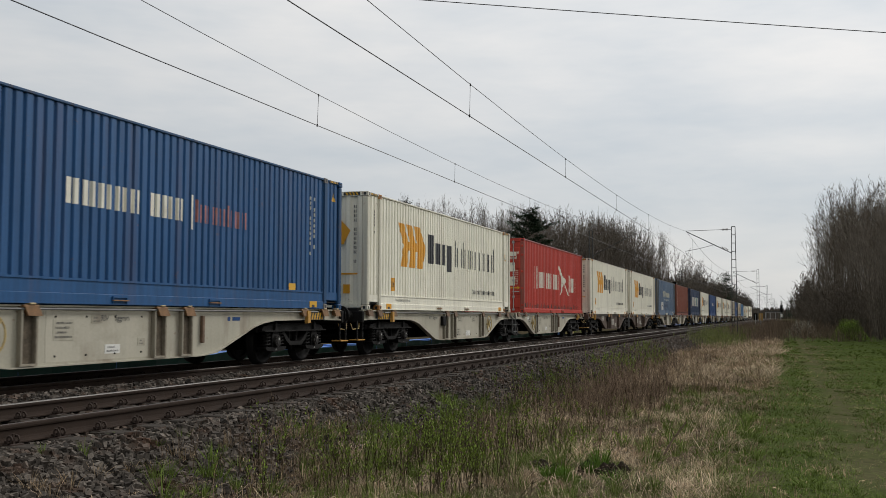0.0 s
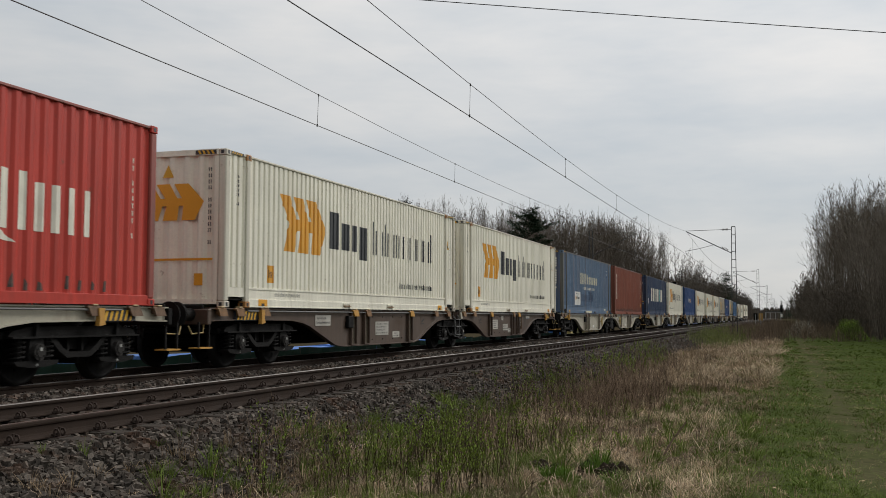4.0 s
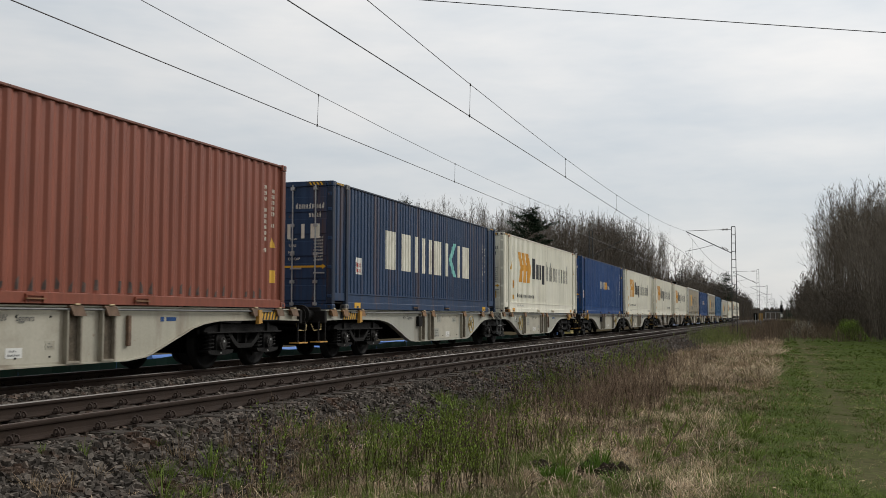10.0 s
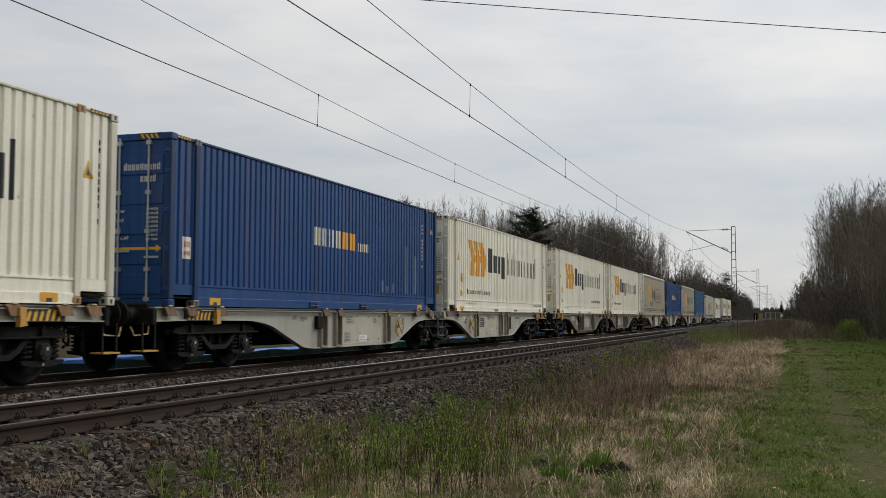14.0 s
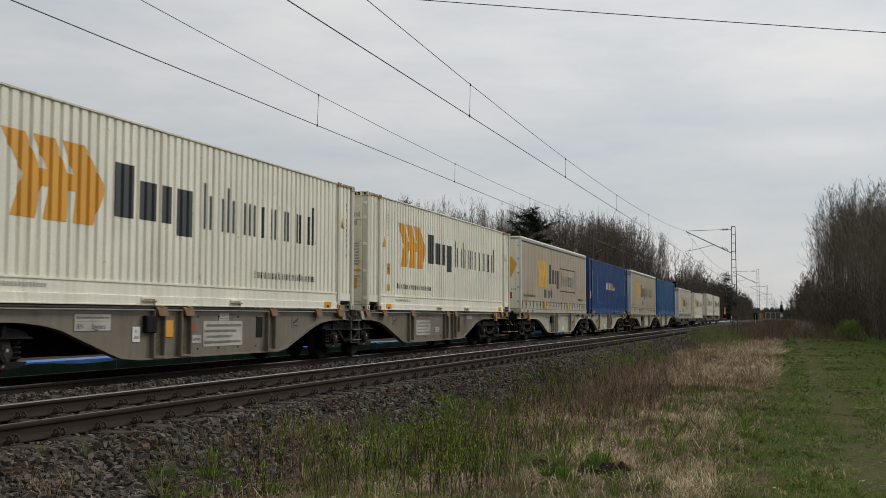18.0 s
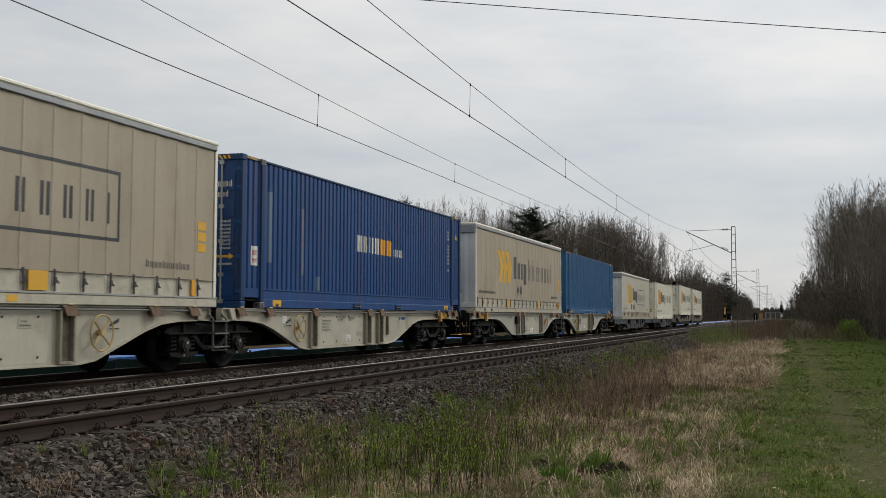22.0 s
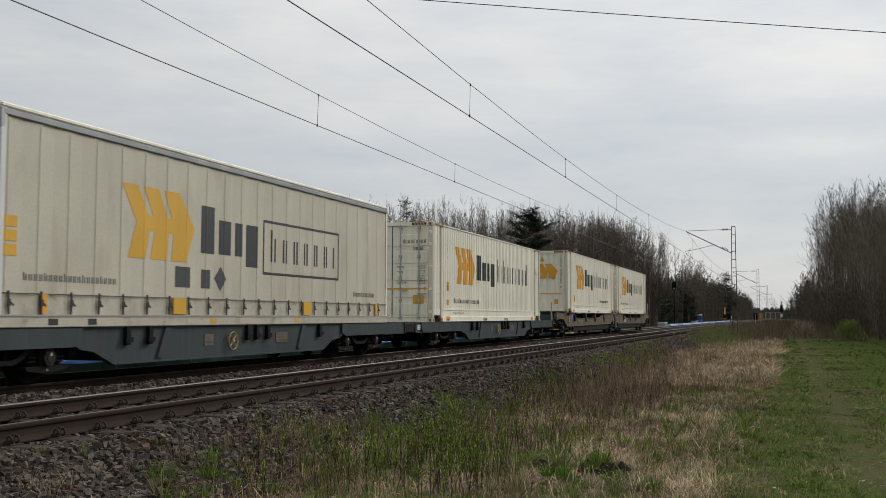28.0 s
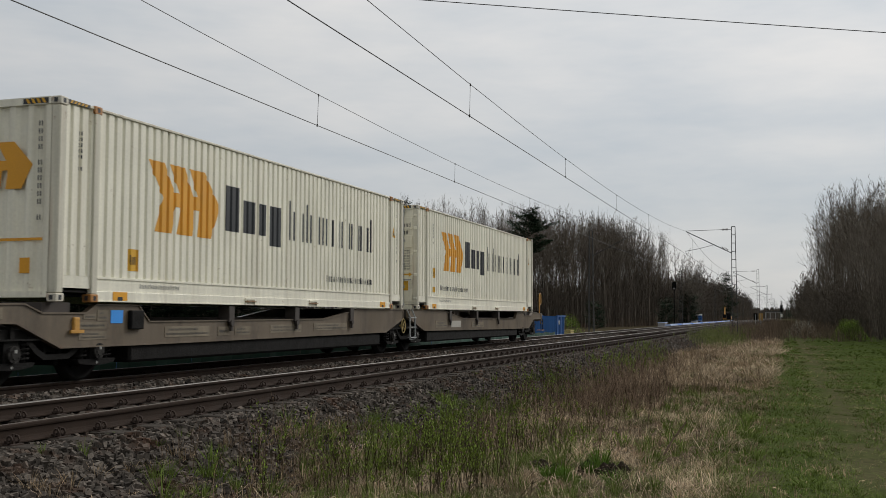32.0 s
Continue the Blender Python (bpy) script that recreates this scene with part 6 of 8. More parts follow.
    spec = [(17.75, 17.98, 0.82, 0.98, "sheet", 2), (19.75, 20.2, 0.62, 0.92, mat if seed % 3 else "black", 4), (20.6, 20.85, 0.86, 0.98, mat, 2),
            (20.9, 21.3, 0.40, 0.54, "sheet", 2), (21.7, 21.95, 0.50, 0.62, mat, 2), (8.5, 8.9, 0.80, 1.0, mat, 3),
            (8.3, 8.75, 0.36, 0.62, mat, 3), (9.3, 9.75, 0.36, 0.52, "sheet", 2), (10.1, 10.4, 0.80, 0.94, mat, 2)]
    for a, b in ((19.6, 22.05), (8.2, 10.7)):
        p = part("repaired_panel", boxed(a, b, -1.1725, -1.168, 0.32, 1.03), M["wagon_patch" if mat in ("wagon", "wagon_grey_white") else mat], W, "repainted web panel with bolts")
        for u in (0.08, 0.36, 0.64, 0.92):
            for z in (0.40, 0.96):
                part("bolt", shared("bolt", lambda: mesh_of("bolt", cyl(bmesh.new(), (0, 0, 0), (0, 0.012, 0), 0.016, 6), M["iron"])), None, p).matrix_basis = Matrix.Translation((a + (b - a) * u, -1.184, z))
    for xx in (18.05, 12.2):
        part("sign_panel", boxed(xx - 0.16, xx + 0.16, -1.1765, -1.168, 0.74, 0.98), M[mat], W)
        part("sign_print", on_side([[(xx - 0.12, 0.80), (xx + 0.12, 0.88), (xx + 0.12, 0.94), (xx - 0.12, 0.85)], rect(xx - 0.12, xx + 0.12, 0.765, 0.785)], [(xx - 1, 0), (xx + 1, 0)], -1.1755), M["black"], W)
    plates(W, LABELS.get(seed, [(a + rnd.uniform(-0.1, 0.1), b, c, d, m, n) for a, b, c, d, m, n in spec]), -1.178 if seed in LABELS else -1.174)
    for a, wd, hg in ((24.55, 0.09, 0.075), (24.72, 0.28, 0.065)):
        part("owner_mark", boxed(a, a + wd, -1.176, -1.17, 0.92 - hg / 2, 0.92 + hg / 2), M["royal"], W, "small blue owner's mark")
    ink = "grey_ink" if mat != "wagon_brown" else "letter"
    for xx in {3: (), 7: (5.46,)}.get(seed, (6.02, 21.15)):
        for body, dx in (("Sggmrs", 0.0), ("RIV", -0.34)):
            words("type_words", body, 0.13 if seed != 7 else 0.115, ink, W, Matrix.Translation((xx + dx, -1.1835, 0.775 if seed == 7 else 0.90)) @ Matrix.Rotation(radians(90), 4, "X"))
    part("control_box", boxed(6.75, 7.05, -1.26, -1.17, 0.70, 0.98, bevel=0.015), M["iron"], W)
    part("brake_lever", boxed(23.6, 23.68, -1.23, -1.17, 0.5, 0.98, bevel=0.01), M["lock_rust"], W)
    for xx in (4.8, 25.45):
        tank = cyl(bmesh.new(), (xx - 0.1 + (2.5 if xx < 10 else -2.5), -0.7, 0.62), (xx + 0.9 + (2.5 if xx < 10 else -2.5), -0.7, 0.62), 0.2, 14)
        part("air_tank", tank, M["iron"], W)
    MOVERS.append((W, x, MIDDLE, 0.0))
    return W


def low_wagon(x, label):
    """A two-unit low wagon with small wheels; each unit 18.6 m."""
    W = thing("low_container_wagon", label, "wagon", "wagons of the train")
    for k in range(2):
        o = k * 18.7
        out = [(0.35, 0.79), (18.2, 0.79), (18.2, 0.54), (16.75, 0.52), (16.5, 0.62), (14.15, 0.62), (13.9, 0.50), (13.5, 0.46), (13.0, 0.25), (5.5, 0.25),
               (5.0, 0.46), (4.7, 0.50), (4.45, 0.62), (2.0, 0.62), (1.75, 0.52), (0.35, 0.54)]
        out = [(a + o, b) for a, b in out]
        for near in (True, False):
            side_sill(W, out, M["wagon_grey"], near, y=1.20, lip=0.03)
        bm = boxed(o + 0.4, o + 18.1, -1.15, 1.15, 0.66, 0.77)
        box(bm, o + 5.6, o + 12.9, -0.9, 0.9, 0.28, 0.66)
        part("deck", bm, M["wagon_grey"], W)
        bm = boxed(o + 0.4, o + 5.6, -0.34, 0.34, 0.49, 0.66)
        box(bm, o + 12.9, o + 18.1, -0.34, 0.34, 0.49, 0.66)
        for xe in (1.1, 1.9, 4.6, 13.8, 16.8, 17.5):
            box(bm, o + xe, o + xe + 0.16, -1.1, 1.1, 0.40, 0.66)
        part("centre_sill", bm, M["iron"], W)
        for xb in (3.2, 15.35):
            add_bogie(W, o + xb, 0.38, 20 + 17 * k)
        for xe in (0.8, 14.0):
            part("wheel_cover", prism(bmesh.new(), [(o + xe, 0.79), (o + xe + 3.9, 0.79), (o + xe + 3.9, 0.60), (o + xe + 3.72, 0.52), (o + xe + 0.18, 0.52), (o + xe, 0.60)], -1.25, -1.205), M["wagon_grey"], W)
        for xe in (5.8, 9.6, 9.95, 10.4, 12.8, 6.4):
            part("container_lock", shared("low_lock", lambda: mesh_of("container_lock", box(boxed(-0.05, 0.05, -1.27, -1.2, 0.52, 0.80), -0.09, 0.09, -1.29, -1.24, 0.56, 0.64), M["iron"])), None, W).matrix_basis = Matrix.Translation((o + xe, 0, 0))
        for xe in (6.9, 12.0):
            part("rib", prism(bmesh.new(), [(o + xe - 0.05, 0.78), (o + xe + 0.12, 0.78), (o + xe - 0.1, 0.3), (o + xe - 0.27, 0.3)], -1.24, -1.2), M["wagon_grey"], W)
        part("handwheel", shared("handwheel", handwheel_mesh), None, W, "yellow brake handwheel").matrix_basis = Matrix.Translation((o + 9.0, -1.27, 0.52)) @ Matrix.Diagonal((0.6, 1, 0.6, 1))
        plates(W, [(o + 0.55, o + 0.9, 0.60, 0.74, "sheet", 2), (o + 8.1, o + 8.4, 0.45, 0.65, "wagon_taupe", 2), (o + 10.8, o + 11.3, 0.45, 0.65, "wagon_taupe", 3)], -1.253 + 0.045)
    bm = boxed(-0.1, 0.45, -1.15, 1.15, 0.78, 1.06, bevel=0.02)
    part("headstock", bm, M["wagon_grey"], W)
    add_buffers(W, 0.0, -1)
    part("headstock", boxed(36.85, 37.3, -1.15, 1.15, 0.60, 1.06, bevel=0.02), M["wagon_grey"], W)
    part("joint", boxed(18.15, 19.1, -1.21, 1.21, 0.52, 0.80, bevel=0.03), M["iron"], W)
    add_buffers(W, 37.2, 1)
    rail = bmesh.new()
    tube(rail, [(36.9, -1.15, 0.6), (36.9, -1.15, 1.55), (36.93, -1.15, 1.62), (37.0, -1.15, 1.62), (37.03, -1.15, 1.55), (37.03, -1.15, 0.6)], 0.016)
    part("grab_rail", rail, M["galv"], W)
    MOVERS.append((W, x, MIDDLE, 0.0))


def pocket_wagon(x, label):
    """An articulated pocket wagon, 34 m, on three bogies."""
    W = thing("pocket_wagon", label, "wagon", "wagons of the train")
    left = [(0.5, 1.10), (2.15, 1.12), (2.5, 1.0), (3.45, 1.0), (3.7, 1.13), (4.75, 1.13), (5.05, 0.87), (11.8, 0.90), (13.8, 1.14), (16.75, 1.14), (16.75, 0.92), (15.5, 0.58),
            (5.0, 0.53), (2.9, 0.53), (2.0, 0.88), (0.5, 0.90)]
    for out in (left, [(34.0 - a, b) for a, b in left][::-1]):
        for near in (True, False):
            side_sill(W, out, M["wagon_taupe"], near, y=1.18, lip=0.02)
        xs = [p[0] for p in out]
        lo, hi = (4.6, 15.2) if min(xs) < 1 else (18.8, 29.4)
        bm = boxed(lo, hi, -1.15, 1.15, 0.24, 0.545, bevel=0.04)
        part("pocket_floor", bm, M["iron"], W)
        part("centre_beam", boxed(min(xs), max(xs), -0.3, 0.3, 0.80, 0.95), M["pocket"], W)
        for u in (7.6, 10.3, 13.2):
            xx = u if min(xs) < 1 else 34.0 - u
            bm = boxed(xx - 0.10, xx + 0.10, -1.24, -1.0, 0.86, 1.165, bevel=0.01)
            cyl(bm, (xx, -1.26, 0.84), (xx, -1.2, 0.84), 0.06, 12)
            box(bm, xx - 0.03, xx + 0.03, -1.25, -1.2, 0.7, 0.9)
            part("container_lock", bm, M["pocket"], W, "folding container lock")
        for u in (1.3, 2.9, 16.0):
            xx = u if min(xs) < 1 else 34.0 - u
            part("saddle", boxed(xx - 0.3, xx + 0.3, -1.1, 1.1, 0.95, 1.165), M["pocket"], W)
    for xb in (2.9, 17.0, 31.1):
        add_bogie(W, xb, 0.44, 10 + xb)
    for s, xe in ((-1, 0.62), (1, 33.4)):
        part("headstock", boxed(xe - 0.12, xe + 0.12, -1.2, 1.2, 0.80, 1.10, bevel=0.02), M["wagon_taupe"], W)
        add_buffers(W, xe, s)
    rail = bmesh.new()
    tube(rail, [(33.2, -1.15, 1.05), (33.2, -1.15, 1.86), (33.26, -1.15, 1.94), (33.44, -1.15, 1.94), (33.5, -1.15, 1.88), (33.5, -1.15, 1.52), (33.3, -1.15, 1.48)], 0.02)
    part("grab_rail", rail, M["handle"], W, "orange tubular grab rail")
    bm = bmesh.new()
    tube(bm, [(16.9, -1.25, 1.15), (17.05, -1.28, 0.95), (17.05, -1.28, 0.35), (17.45, -1.28, 0.35), (17.45, -1.28, 0.95), (17.3, -1.25, 1.15)], 0.022)
    for z in (0.4, 0.68, 0.94):
        box(bm, 17.03, 17.47, -1.32, -1.22, z - 0.012, z + 0.012)
    part("ladder", bm, M["galv"], W, "grey step ladder")
    part("handwheel", shared("handwheel", handwheel_mesh), None, W, "yellow brake handwheel").matrix_basis = Matrix.Translation((16.75, -1.2, 0.72)) @ Matrix.Diagonal((0.55, 1, 0.7, 1))
    part("blue_panel", boxed(4.05, 4.35, -1.188, -1.17, 0.86, 1.06), M["sky_blue"], W, "bright blue panel")
    part("control_box", boxed(4.48, 4.82, -1.26, -1.17, 0.76, 1.06, bevel=0.015), M["iron"], W)
    bm = boxed(3.15, 3.28, -1.23, -1.17, 0.74, 0.95, bevel=0.015)
    box(bm, 3.08, 3.36, -1.235, -1.2, 0.72, 0.77)
    part("release_lever", bm, M["handle"], W, "yellow release lever")
    plates(W, [(3.4, 3.7, 0.92, 1.0, "pale_taupe", 1), (3.72, 3.98, 0.9, 1.06, "pale_taupe", 2), (3.3, 3.95, 0.78, 0.88, "pale_taupe", 1), (3.3, 3.95, 0.62, 0.74, "pale_taupe", 2),
               (0.7, 1.1, 0.95, 1.07, "pale_taupe", 2), (1.2, 1.75, 0.93, 1.08, "pale_taupe", 2), (5.5, 6.9, 0.62, 0.8, "pale_taupe", 2), (7.2, 7.6, 0.62, 0.78, "pale_taupe", 1),
               (7.8, 8.4, 0.62, 0.78, "pale_taupe", 2), (9.2, 10.6, 0.64, 0.8, "pale_taupe", 2), (21.0, 22.0, 0.64, 0.84, "sheet_grimy", 0), (11.2, 13.0, 0.66, 0.82, "pale_taupe", 2), (19.5, 20.6, 0.64, 0.84, "pale_taupe", 2), (23.2, 24.6, 0.62, 0.78, "pale_taupe", 2)], -1.184)
    MOVERS.append((W, x, MIDDLE, 0.0))


M.update({
    "post_grime": material("grime_in_channel", (0.10, 0.082, 0.06), rough=0.9, var=0.4, scale=5, grain=30, spec=0.1),
    "wagon_patch": paint("newer_cream_wagon_paint", (0.44, 0.41, 0.325), stain=(0.16, 0.11, 0.065), streak=(0.95, 1.03), stain_amount=0.55, stain_scale=(0.9, 0.9, 0.9)),
    "axle_cover": material("worn_bearing_cover", (0.024, 0.022, 0.020), rough=0.6, var=0.35, scale=9, grain=50, bump=0.3, spec=0.15),
    "spring": material("oily_spring_steel", (0.010, 0.0093, 0.0086), rough=0.7, var=0.3, scale=8, spec=0.12),
    "wheel_paint": material("worn_yellow_paint", (0.42, 0.31, 0.12), rough=0.6, var=0.25, scale=6),
    "handle": material("yellow_handle_paint", (0.50, 0.26, 0.05), rough=0.5, var=0.15, scale=4),
    "post": paint("grimy_cream_paint", (0.30, 0.27, 0.205), stain=(0.12, 0.08, 0.05), stain_amount=0.8, stain_scale=(3, 3, 1.5)),
    "lock_tip": material("cream_lock_tip", (0.40, 0.31, 0.17), rough=0.7, var=0.35, scale=9),
    "lock_rust": material("rusty_lock", (0.150, 0.092, 0.056), rough=0.8, var=0.35, scale=7),
    "step": material("worn_step_steel", (0.11, 0.11, 0.105), rough=0.6, var=0.25, scale=6),
    "pocket": material("dark_brown_steel", (0.045, 0.036, 0.030), rough=0.75, var=0.25, scale=4),
    "sky_blue": material("bright_blue_plate", (0.05, 0.30, 0.80), rough=0.4, var=0.03),
})


def add_wagons():
    for i in range(9):
        mat = {2: "wagon_brown", 4: "wagon_grey_white", 5: "wagon_grey_white", 6: "wagon_dirty", 8: "wagon_grey_white"}.get(i, "wagon")
        label = {"wagon_brown": "brown articulated container wagon with grimy bogies", "wagon_grey_white": "grey-white articulated container wagon with dark bogies",
                 "wagon_dirty": "dirt-browned articulated container wagon with dark bogies", "wagon": "cream articulated container wagon with grimy dark bogies"}[mat]
        tall_wagon(-155.75 + 30.25 * i, mat, label, i + 1)
    low_wagon(116.95, "low grey container wagon with small wheels")
    pocket_wagon(154.3, "taupe articulated pocket wagon, worn paint")


add_wagons()


# ---- trees ----
def bare_tree_mesh(seed, height, limbs, spread, fine=1.0, low=0.5, flare=(0.9, 0.45), twigs=5, forks=1):
    """A leafless tree: (trunk mesh, crown mesh). Limbs leave the trunk at a slope that steepens towards the top, each carries
    branches, and each branch a spray of twigs. flare: sideways run of the lowest and of the highest limbs for each metre of rise."""
    rng = random.Random(seed)
    tv, tf, cv, cf = [], [], [], []

    def rod(store, p, q, r0, r1, n):
        verts, faces = store
        d = (q - p).normalized()
        u = d.orthogonal().normalized()
        if n == 2:
            u = (Matrix.Rotation(rng.uniform(0, 3.14), 3, d) @ u)
            k = len(verts)
            verts.extend([tuple(p - u * r0), tuple(p + u * r0), tuple(q + u * r1), tuple(q - u * r1)])
            faces.append((k, k + 1, k + 2, k + 3))
            return
        w = d.cross(u)
        k = len(verts)
        for c, r in ((p, r0), (q, r1)):
            for i in range(n):
                t = 2 * math.pi * i / n
                verts.append(tuple(c + r * (math.cos(t) * u + math.sin(t) * w)))
        for i in range(n):
            faces.append((k + i, k + (i + 1) % n, k + n + (i + 1) % n, k + n + i))

    def sideways(d, amount):
        s = d.cross(Vector((rng.gauss(0, 1), rng.gauss(0, 1), rng.gauss(0, 1)))).normalized()
        return (d + s * amount + Vector((0, 0, 0.12))).normalized()

    def spray(p, d, length, r):
        """A branch and its twigs."""
        q = p + d * length * 0.5
        e = q + sideways(d, 0.2) * length * 0.5
        rod((cv, cf), p, q, r, r * 0.75, 2)
        rod((cv, cf), q, e, r * 0.75, r * 0.4, 2)
        for _ in range(twigs):
            k = rng.uniform(0.15, 1.0)
            c = p.lerp(q, k * 2) if k < 0.5 else q.lerp(e, k * 2 - 1)
            rod((cv, cf), c, c + sideways(d, 0.75) * length * rng.uniform(0.25, 0.55), 0.010 * fine, 0.005 * fine, 2)

    def limb(p, d, length, r):
        steps = 4
        for i in range(steps):
            d = (d + Vector((rng.gauss(0, 0.09), rng.gauss(0, 0.09), 0.10))).normalized()
            q = p + d * length / steps
            rod((cv, cf), p, q, r * (1 - 0.2 * i), r * (0.8 - 0.2 * i) + 0.004, 3 if fine < 1.3 else 2)
            for _ in range(1 + (i > 0)):
                spray(p.lerp(q, rng.random()), sideways(d, 0.7), length * rng.uniform(0.24, 0.44) * (1 - 0.1 * i), max(r * 0.4, 0.013 * fine))
            p = q
        spray(p, d, length * 0.3, max(r * 0.35, 0.012 * fine))

    n = 9
    for fork in range(forks):
        p, d, r = Vector((0, 0, -0.2)), Vector((rng.gauss(0, 0.16), rng.gauss(0, 0.16), 1)).normalized() if forks > 1 else Vector((0, 0, 1)), (0.0048 * height + 0.015) / forks ** 0.35
        tall = height * (1.0 if fork == 0 else rng.uniform(0.75, 0.97))
        nodes = []
        for i in range(n):
            d = (d + Vector((rng.gauss(0, 0.04), rng.gauss(0, 0.04), 0.12))).normalized()
            q = p + d * (tall * 0.92 / n)
            rod((tv, tf), p, q, r * (1 - i / n * 0.88), r * (1 - (i + 1) / n * 0.88), 6 if fine < 1.3 else 4)
            nodes.append((p, q, r * (1 - i / n * 0.88)))
            p = q
        spray(p, d, tall * 0.08, 0.016)
        count = max(4, limbs // forks)
        for i in range(count):
            u = (i + rng.random()) / count
            k = low + (0.97 - low) * u
            a, b, rr = nodes[min(n - 1, int(k * n))]
            t = rng.uniform(0, 6.28)
            f = flare[0] + (flare[1] - flare[0]) * u
            e = Vector((math.cos(t) * f, math.sin(t) * f, rng.uniform(0.8, 1.3))).normalized()
            long = spread * tall * (0.55 + 0.75 * math.sin(math.pi * min(1.0, 0.28 + 0.72 * u))) * rng.uniform(0.65, 1.2) * (1.0 - 0.35 * u)
            long = max(0.6, min(long, (1.03 * tall - a.z) * 1.1))
            limb(a.lerp(b, rng.random()), e, long, min(0.5 * rr, 0.018 + 0.011 * long))
    out = []
    for name, v, f in (("trunk", tv, tf), ("crown", cv, cf)):
        me = bpy.data.meshes.new(name)
        me.from_pydata(v, [], f)
        out.append(me)
    return out


def conifer_mesh(seed, height, wide, bare=0.1, sparse=1.0):
    rng = random.Random(seed)
    bm = cyl(bmesh.new(), (0, 0, -0.2), (0, 0, height), 0.012 * height + 0.03, 7, r2=0.02)
    trunk = mesh_of("trunk", bm, M["bark"])
    v, f = [], []
    levels = int(height * 2.2 * sparse)
    for i in range(levels):
        k = bare + (1 - bare) * i / levels
        z = height * k
        reach = wide * (1 - k) ** 0.8 * rng.uniform(0.6, 1.15) + 0.25
        for j in range(6):
            a = rng.uniform(0, 6.28)
            d = Vector((math.cos(a), math.sin(a), rng.uniform(-0.35, 0.15)))
            for s in range(8):
                c = Vector((0, 0, z)) + d * reach * (s + rng.random()) / 8
                for _ in range(3):
                    t = rng.uniform(0, 6.28)
                    w = Vector((math.cos(t), math.sin(t), rng.uniform(-0.5, 0.3))) * rng.uniform(0.18, 0.42)
                    m = Vector((-w.y, w.x, rng.uniform(-0.2, 0.2))) * 0.32
                    b = len(v)
                    v += [tuple(c - m * 0.4), tuple(c + w * 0.5 + m), tuple(c + w), tuple(c + w * 0.5 - m)]
                    f.append((b, b + 1, b + 2, b + 3))
    me = bpy.data.meshes.new("crown")
    me.from_pydata(v, [], f)
    me.materials.append(M["needle"])
    return trunk, me


def cedar_mesh(seed, height, wide, start, tiers, cone=0.75, boughs=6, thick=1.0, rise=(0.05, 0.6), big=1.0):
    """A dark evergreen: bare lower trunk, then long uneven boughs whose needles sit in flat sprays, with sky between the tiers."""
    rng = random.Random(seed)
    bm = cyl(bmesh.new(), (0, 0, -0.2), (0.1, 0.05, height), 0.2, 8, r2=0.02)
    v, f = [], []

    def needles(c, d, side, n, size):
        for _ in range(n):
            p = c + d * rng.gauss(0, 0.22) * size + side * rng.gauss(0, 0.30) * size + Vector((0, 0, rng.gauss(0, 0.07) * size))
            w = (d * rng.uniform(0.3, 1.0) + side * rng.uniform(-0.8, 0.8) + Vector((0, 0, rng.uniform(-0.1, 0.45)))).normalized() * rng.uniform(0.14, 0.30) * size
            m = Vector((-w.y, w.x, rng.uniform(-0.1, 0.1))) * 0.30
            b = len(v)
            v.extend([tuple(p - m * 0.4), tuple(p + w * 0.5 + m), tuple(p + w), tuple(p + w * 0.5 - m)])
            f.append((b, b + 1, b + 2, b + 3))

    for i in range(tiers):
        k = (i + rng.random() * 0.5) / tiers
        z = height * (start + (1 - start) * k)
        reach = wide * ((1 - k) ** cone * (0.75 + 0.25 * min(1.0, k * 6)) + 0.08)
        for j in range(boughs):
            a = 6.28 * (j + rng.uniform(-0.35, 0.35)) / boughs + i * 0.9
            long = reach * rng.uniform(0.5, 1.2)
            d = Vector((math.cos(a), math.sin(a), rng.uniform(*rise)))
            side = Vector((-math.sin(a), math.cos(a), 0))
            base = Vector((0.05, 0.03, min(height, z + rng.uniform(-0.6, 0.6) * height * (1 - start) / tiers)))
            cyl(bm, base, base + d * long, 0.04, 3, r2=0.012)
            for q in range(max(3, int(long / 0.28))):
                u = 0.25 + 0.75 * (q + rng.random()) / max(3, int(long / 0.28))
                needles(base + d * long * u + side * rng.gauss(0, 0.14 + 0.10 * long * (1 - u)), d, side, int(9 * thick), (1.0 + 0.3 * (1 - u)) * big)
    needles(Vector((0.1, 0.05, height)), Vector((0, 0, 1)), Vector((1, 0, 0)), 16, 1.0)
    trunk = mesh_of("trunk", bm, M["bark"])
    me = bpy.data.meshes.new("crown")
    me.from_pydata(v, [], f)
    me.materials.append(M["needle"])
    return trunk, me


